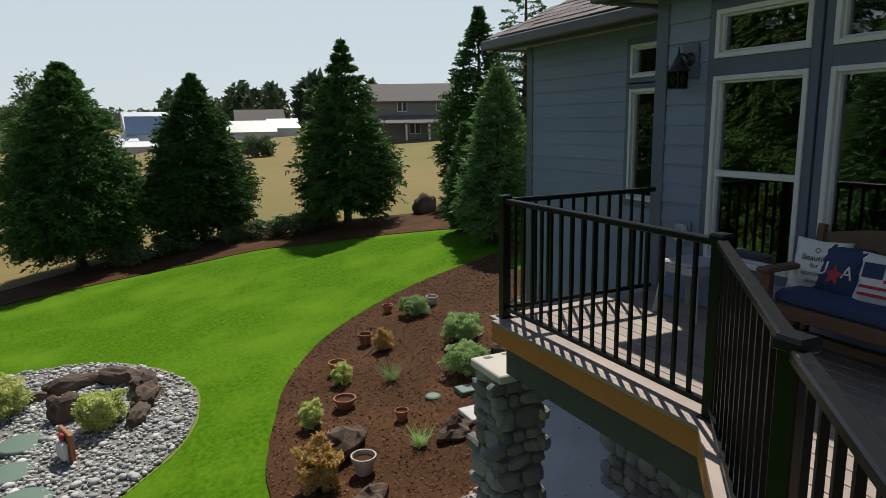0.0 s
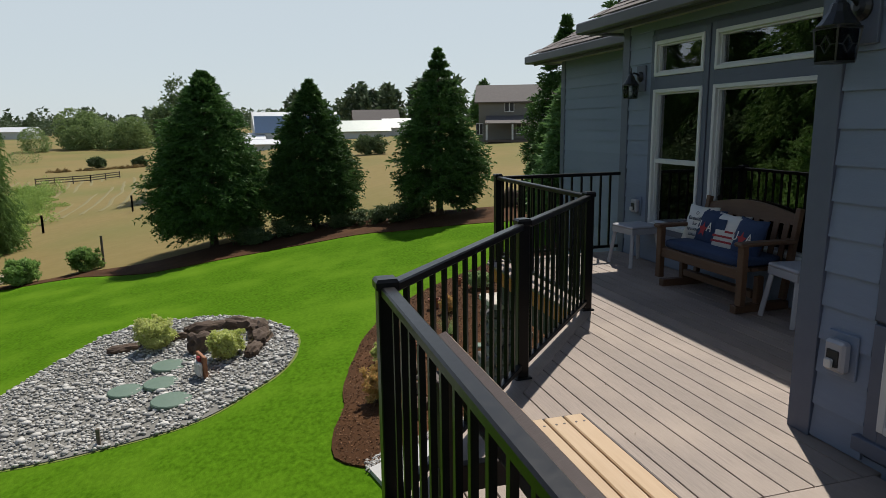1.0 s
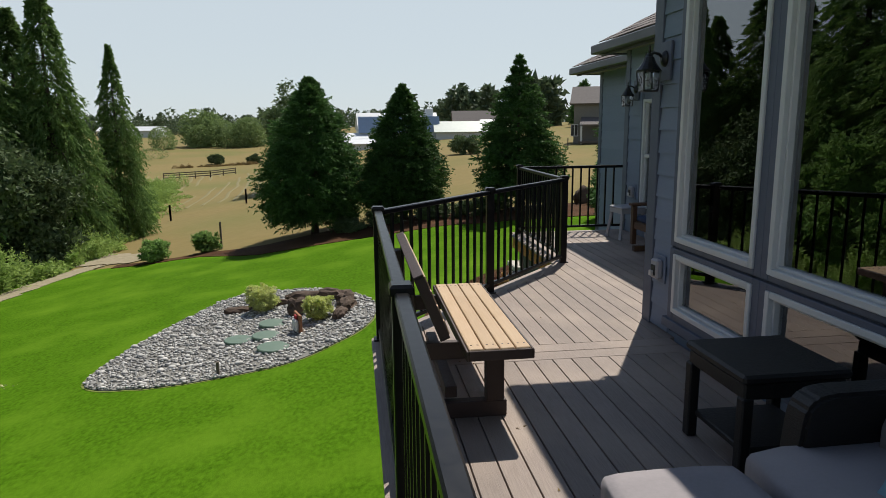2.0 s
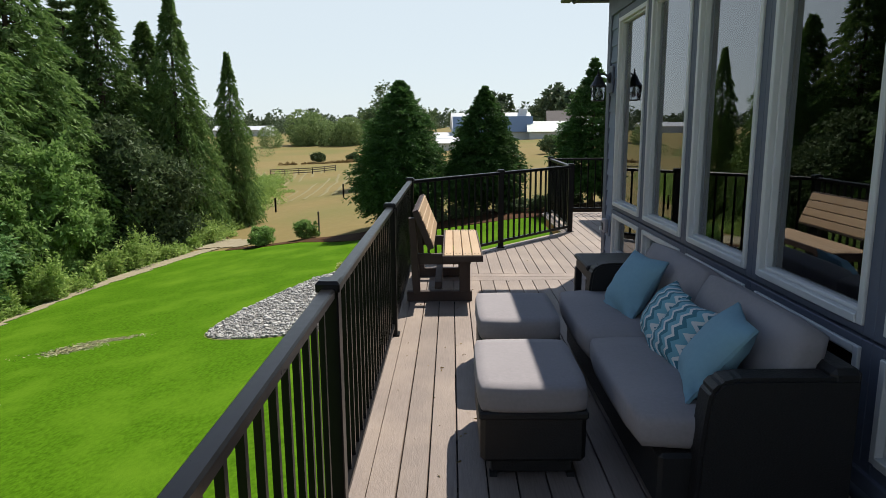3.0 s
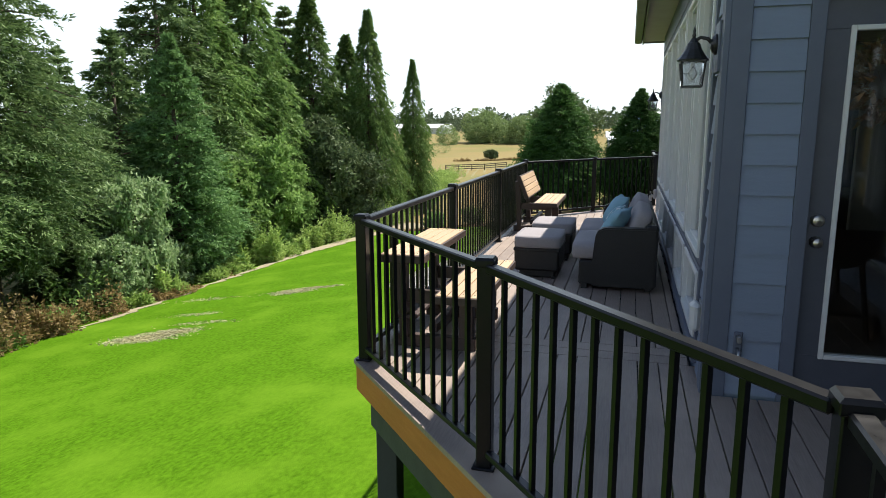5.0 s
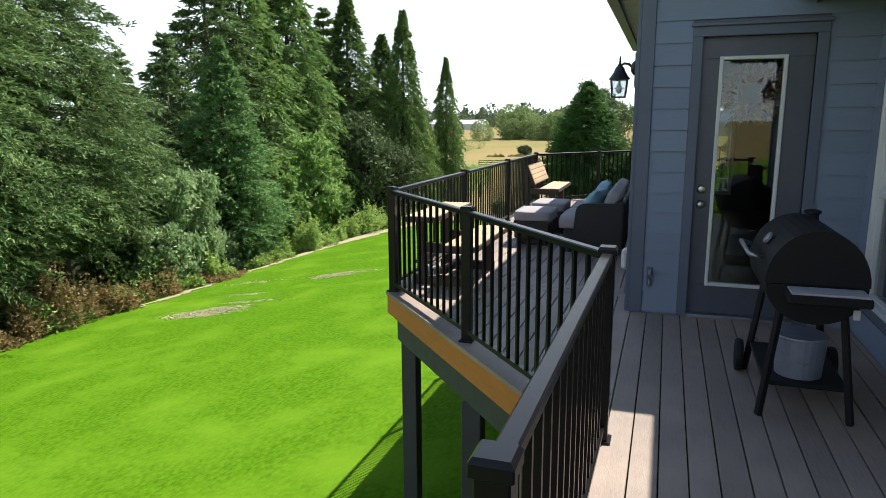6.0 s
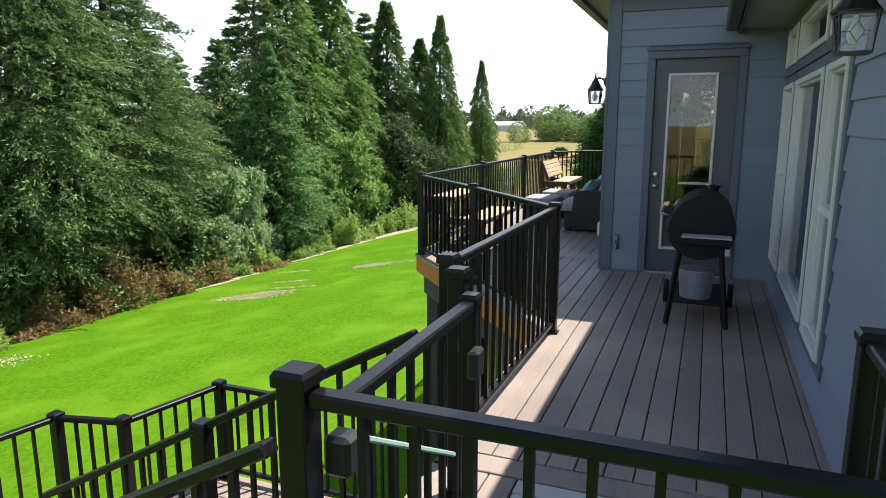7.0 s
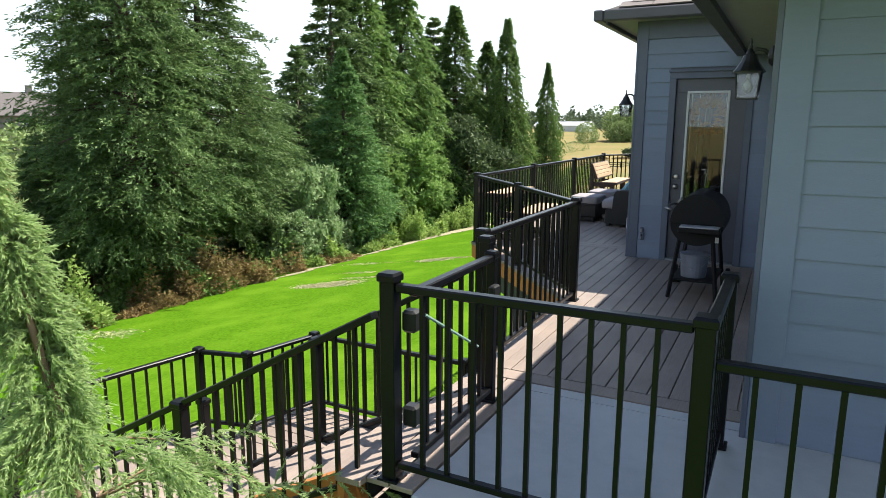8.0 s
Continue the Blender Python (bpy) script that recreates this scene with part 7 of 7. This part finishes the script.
p2 = face_pillow(-0.25, 0.1, 0.62, -8, NAVY, "navy pillow with white letters and a red star on the bench")
letters("U", 0.14, CREAM, pose(-0.09, 0.0, 0.08), p2)
printed_star(p2, 0.02, -0.03, 0.084, 0.08)
letters("A", 0.13, CREAM, pose(0.11, 0.0, 0.075), p2)
p3 = face_pillow(0.04, 0.06, 0.61, 4, CREAM, "cream pillow with a printed flag on the bench")
part("canton", boxed(-0.13, 0.0, 0.02, 0.12, 0.078, 0.083), NAVY, p3, "dark blue printed block")
for i in range(3):
    part("stripe", boxed(-0.13 if i else 0.01, 0.13, 0.0 - 0.05 * i, 0.02 - 0.05 * i, 0.079, 0.083), REDCLOTH, p3, "red printed stripe")
p4 = face_pillow(0.29, 0.02, 0.61, -6, NAVY, "navy pillow with white letters and a red star on the bench")
letters("U", 0.13, CREAM, pose(-0.1, 0.0, 0.078), p4)
printed_star(p4, 0.01, -0.02, 0.084, 0.075)
letters("A", 0.12, CREAM, pose(0.1, 0.0, 0.075), p4)


def stool(x, y, rot):
    e = thing("resin_stool", "grey moulded resin side stool with splayed legs", "stool", pose(x, y, 0, 0, 0, rot), group="resin stools")
    bm = boxed(-0.17, 0.17, -0.17, 0.17, 0.385, 0.415, 0.012)
    part("top", bm, PLASTIC, e)
    bm = bmesh.new()
    for a, b, c, d in ((-0.165, 0.165, -0.165, -0.15), (-0.165, 0.165, 0.15, 0.165), (-0.165, -0.15, -0.15, 0.15), (0.15, 0.165, -0.15, 0.15)):
        box(bm, a, b, c, d, 0.33, 0.386)
    part("skirt", bm, PLASTIC, e)
    for sx in (-1, 1):
        for sy in (-1, 1):
            bm = bmesh.new()
            bar(bm, (sx * 0.14, sy * 0.14, 0.36), (sx * 0.185, sy * 0.185, 0.0), 0.035, 0.035, 0.004)
            part("leg", bm, PLASTIC, e)


stool(4.93, 5.05, 5)
stool(4.95, 2.90, -8)
rod = tagged(part("gate_rod", tubed([(3.885, -10.3, 0.42), (3.885, -10.87, 0.74)], 0.008, 6), TEALHOSE), "thin green rod tied across the gate", "rod")

# dry leaf bits blown onto the boards
lr = np.random.default_rng(31)
LB = np.stack([np.concatenate([lr.uniform(1.7, 2.3, 60), lr.uniform(1.7, 3.4, 40)]), np.concatenate([lr.uniform(-4.6, 1.0, 60), lr.uniform(-5.2, 3.0, 40)]), np.full(100, 0.003)], 1)
LD = lr.normal(size=(100, 3)) * np.array([1, 1, 0.12])
LD[:, 2] = np.abs(LD[:, 2])
LD /= np.linalg.norm(LD, axis=1, keepdims=True)
LL = lr.uniform(0.008, 0.028, 100)
tagged(link_mesh("leaf_litter", leaf_mesh("leaf_litter", LB, LD, LL, LL * 0.5, lr, DRYLEAF)), "tiny dry leaf bits scattered on the boards", "leaves", kind="stuff")

# ---- feathery conifer beside the stairs ----
def feathery_meshes(seed, spine, mat, branches=200, sprays=26, needles=58):
    """A young conifer with a nodding leader: arching branches hung with soft feathery sprays."""
    rng = np.random.default_rng(seed)
    sp = np.array(spine, float)
    zs = rng.uniform(0.06, 1.0, branches) ** 0.62 * (sp[-1, 2] - 0.02)
    base = np.stack([np.interp(zs, sp[:, 2], sp[:, k]) for k in range(2)] + [zs], 1)
    top = sp[-1, 2]
    L = np.clip(0.06 + (top - 0.95 - zs) * 2.1, 0.06, 1.3) * rng.uniform(0.7, 1.15, branches)
    az = np.arange(branches) * 2.39996 + rng.normal(0, 0.3, branches)
    out = np.stack([np.cos(az), np.sin(az), np.zeros(branches)], 1)
    rise, droop = rng.uniform(0.25, 0.6, branches), rng.uniform(0.55, 0.95, branches)

    def along(t):
        q = base[:, None, :] + out[:, None, :] * (L[:, None] * t)[..., None]
        q[..., 2] += L[:, None] * (rise[:, None] * t - droop[:, None] * t ** 2)
        return q

    t = rng.uniform(0.1, 1.0, (branches, sprays)) ** 0.75
    b = along(t)
    d = np.repeat(out[:, None, :], sprays, 1) * 0.9 + rng.normal(0, 0.42, (branches, sprays, 3))
    d[..., 2] += rise[:, None] - 2 * droop[:, None] * t - 0.2
    d /= np.linalg.norm(d, axis=-1, keepdims=True)
    ln = rng.uniform(0.1, 0.21, (branches, sprays)) * np.clip(0.4 + (top - zs) * 0.55, 0.4, 1.0)[:, None]
    q = rng.random((branches, sprays, needles))
    B = b[:, :, None, :] + d[:, :, None, :] * (ln[..., None] * q)[..., None]
    B[..., 2] -= (ln[..., None] * q) ** 2 * 1.6
    D = d[:, :, None, :] * 0.9 + rng.normal(0, 0.36, B.shape)
    B, D = B.reshape(-1, 3), D.reshape(-1, 3)
    D /= np.linalg.norm(D, axis=1, keepdims=True)
    nl = rng.uniform(0.014, 0.03, len(B))
    crown = leaf_mesh("crown", B, D, nl, nl * 0.24, rng, mat)
    bm = bmesh.new()
    tube(bm, [tuple(v) for v in sp], [0.035, 0.024, 0.017, 0.012, 0.006][:len(sp)], 8)
    for i in range(0, branches, 2):
        tube(bm, [tuple(v) for v in along(np.broadcast_to(np.array([0.0, 0.35, 0.7, 0.97]), (branches, 4)))[i]], [0.007, 0.005, 0.003, 0.0015], 4)
    stem = bpy.data.meshes.new("trunk")
    bm.to_mesh(stem)
    bm.free()
    stem.materials.append(TWIGBARK)
    stem.shade_smooth()
    return stem, crown


TWIGBARK = material("young_bark", (0.25, 0.16, 0.1), 0.9, second=(0.16, 0.1, 0.06), scale=30, bump=0.4, bump_scale=60)
gz0 = ground_z(3.35, -12.35)
near_tree = feathery_meshes(91, [(0, 0, -0.1), (-0.05, 0.12, 1.4), (-0.2, 0.32, 0.38 - gz0), (-0.48, 0.33, 1.14 - gz0), (-0.64, 0.3, 1.58 - gz0)], NEARFOL)
plant("feathery_conifer", near_tree, 3.35, -12.35, gz0, 1.0, 0.0, "bright green feathery conifer with drooping sprays by the stairs", "tree", "feathery conifer")

# ---- scale ----
# the plan above is drawn in units of 1.18 m (board pitch 145 mm, door 2.43 m, rail 1.07 m); bring it to metres
PLAN_UNIT = 1.18
for ob in list(scene.objects):
    if ob.parent is None and ob.type in ("MESH", "EMPTY"):
        ob.matrix_basis = Matrix.Scale(PLAN_UNIT, 4) @ ob.matrix_basis
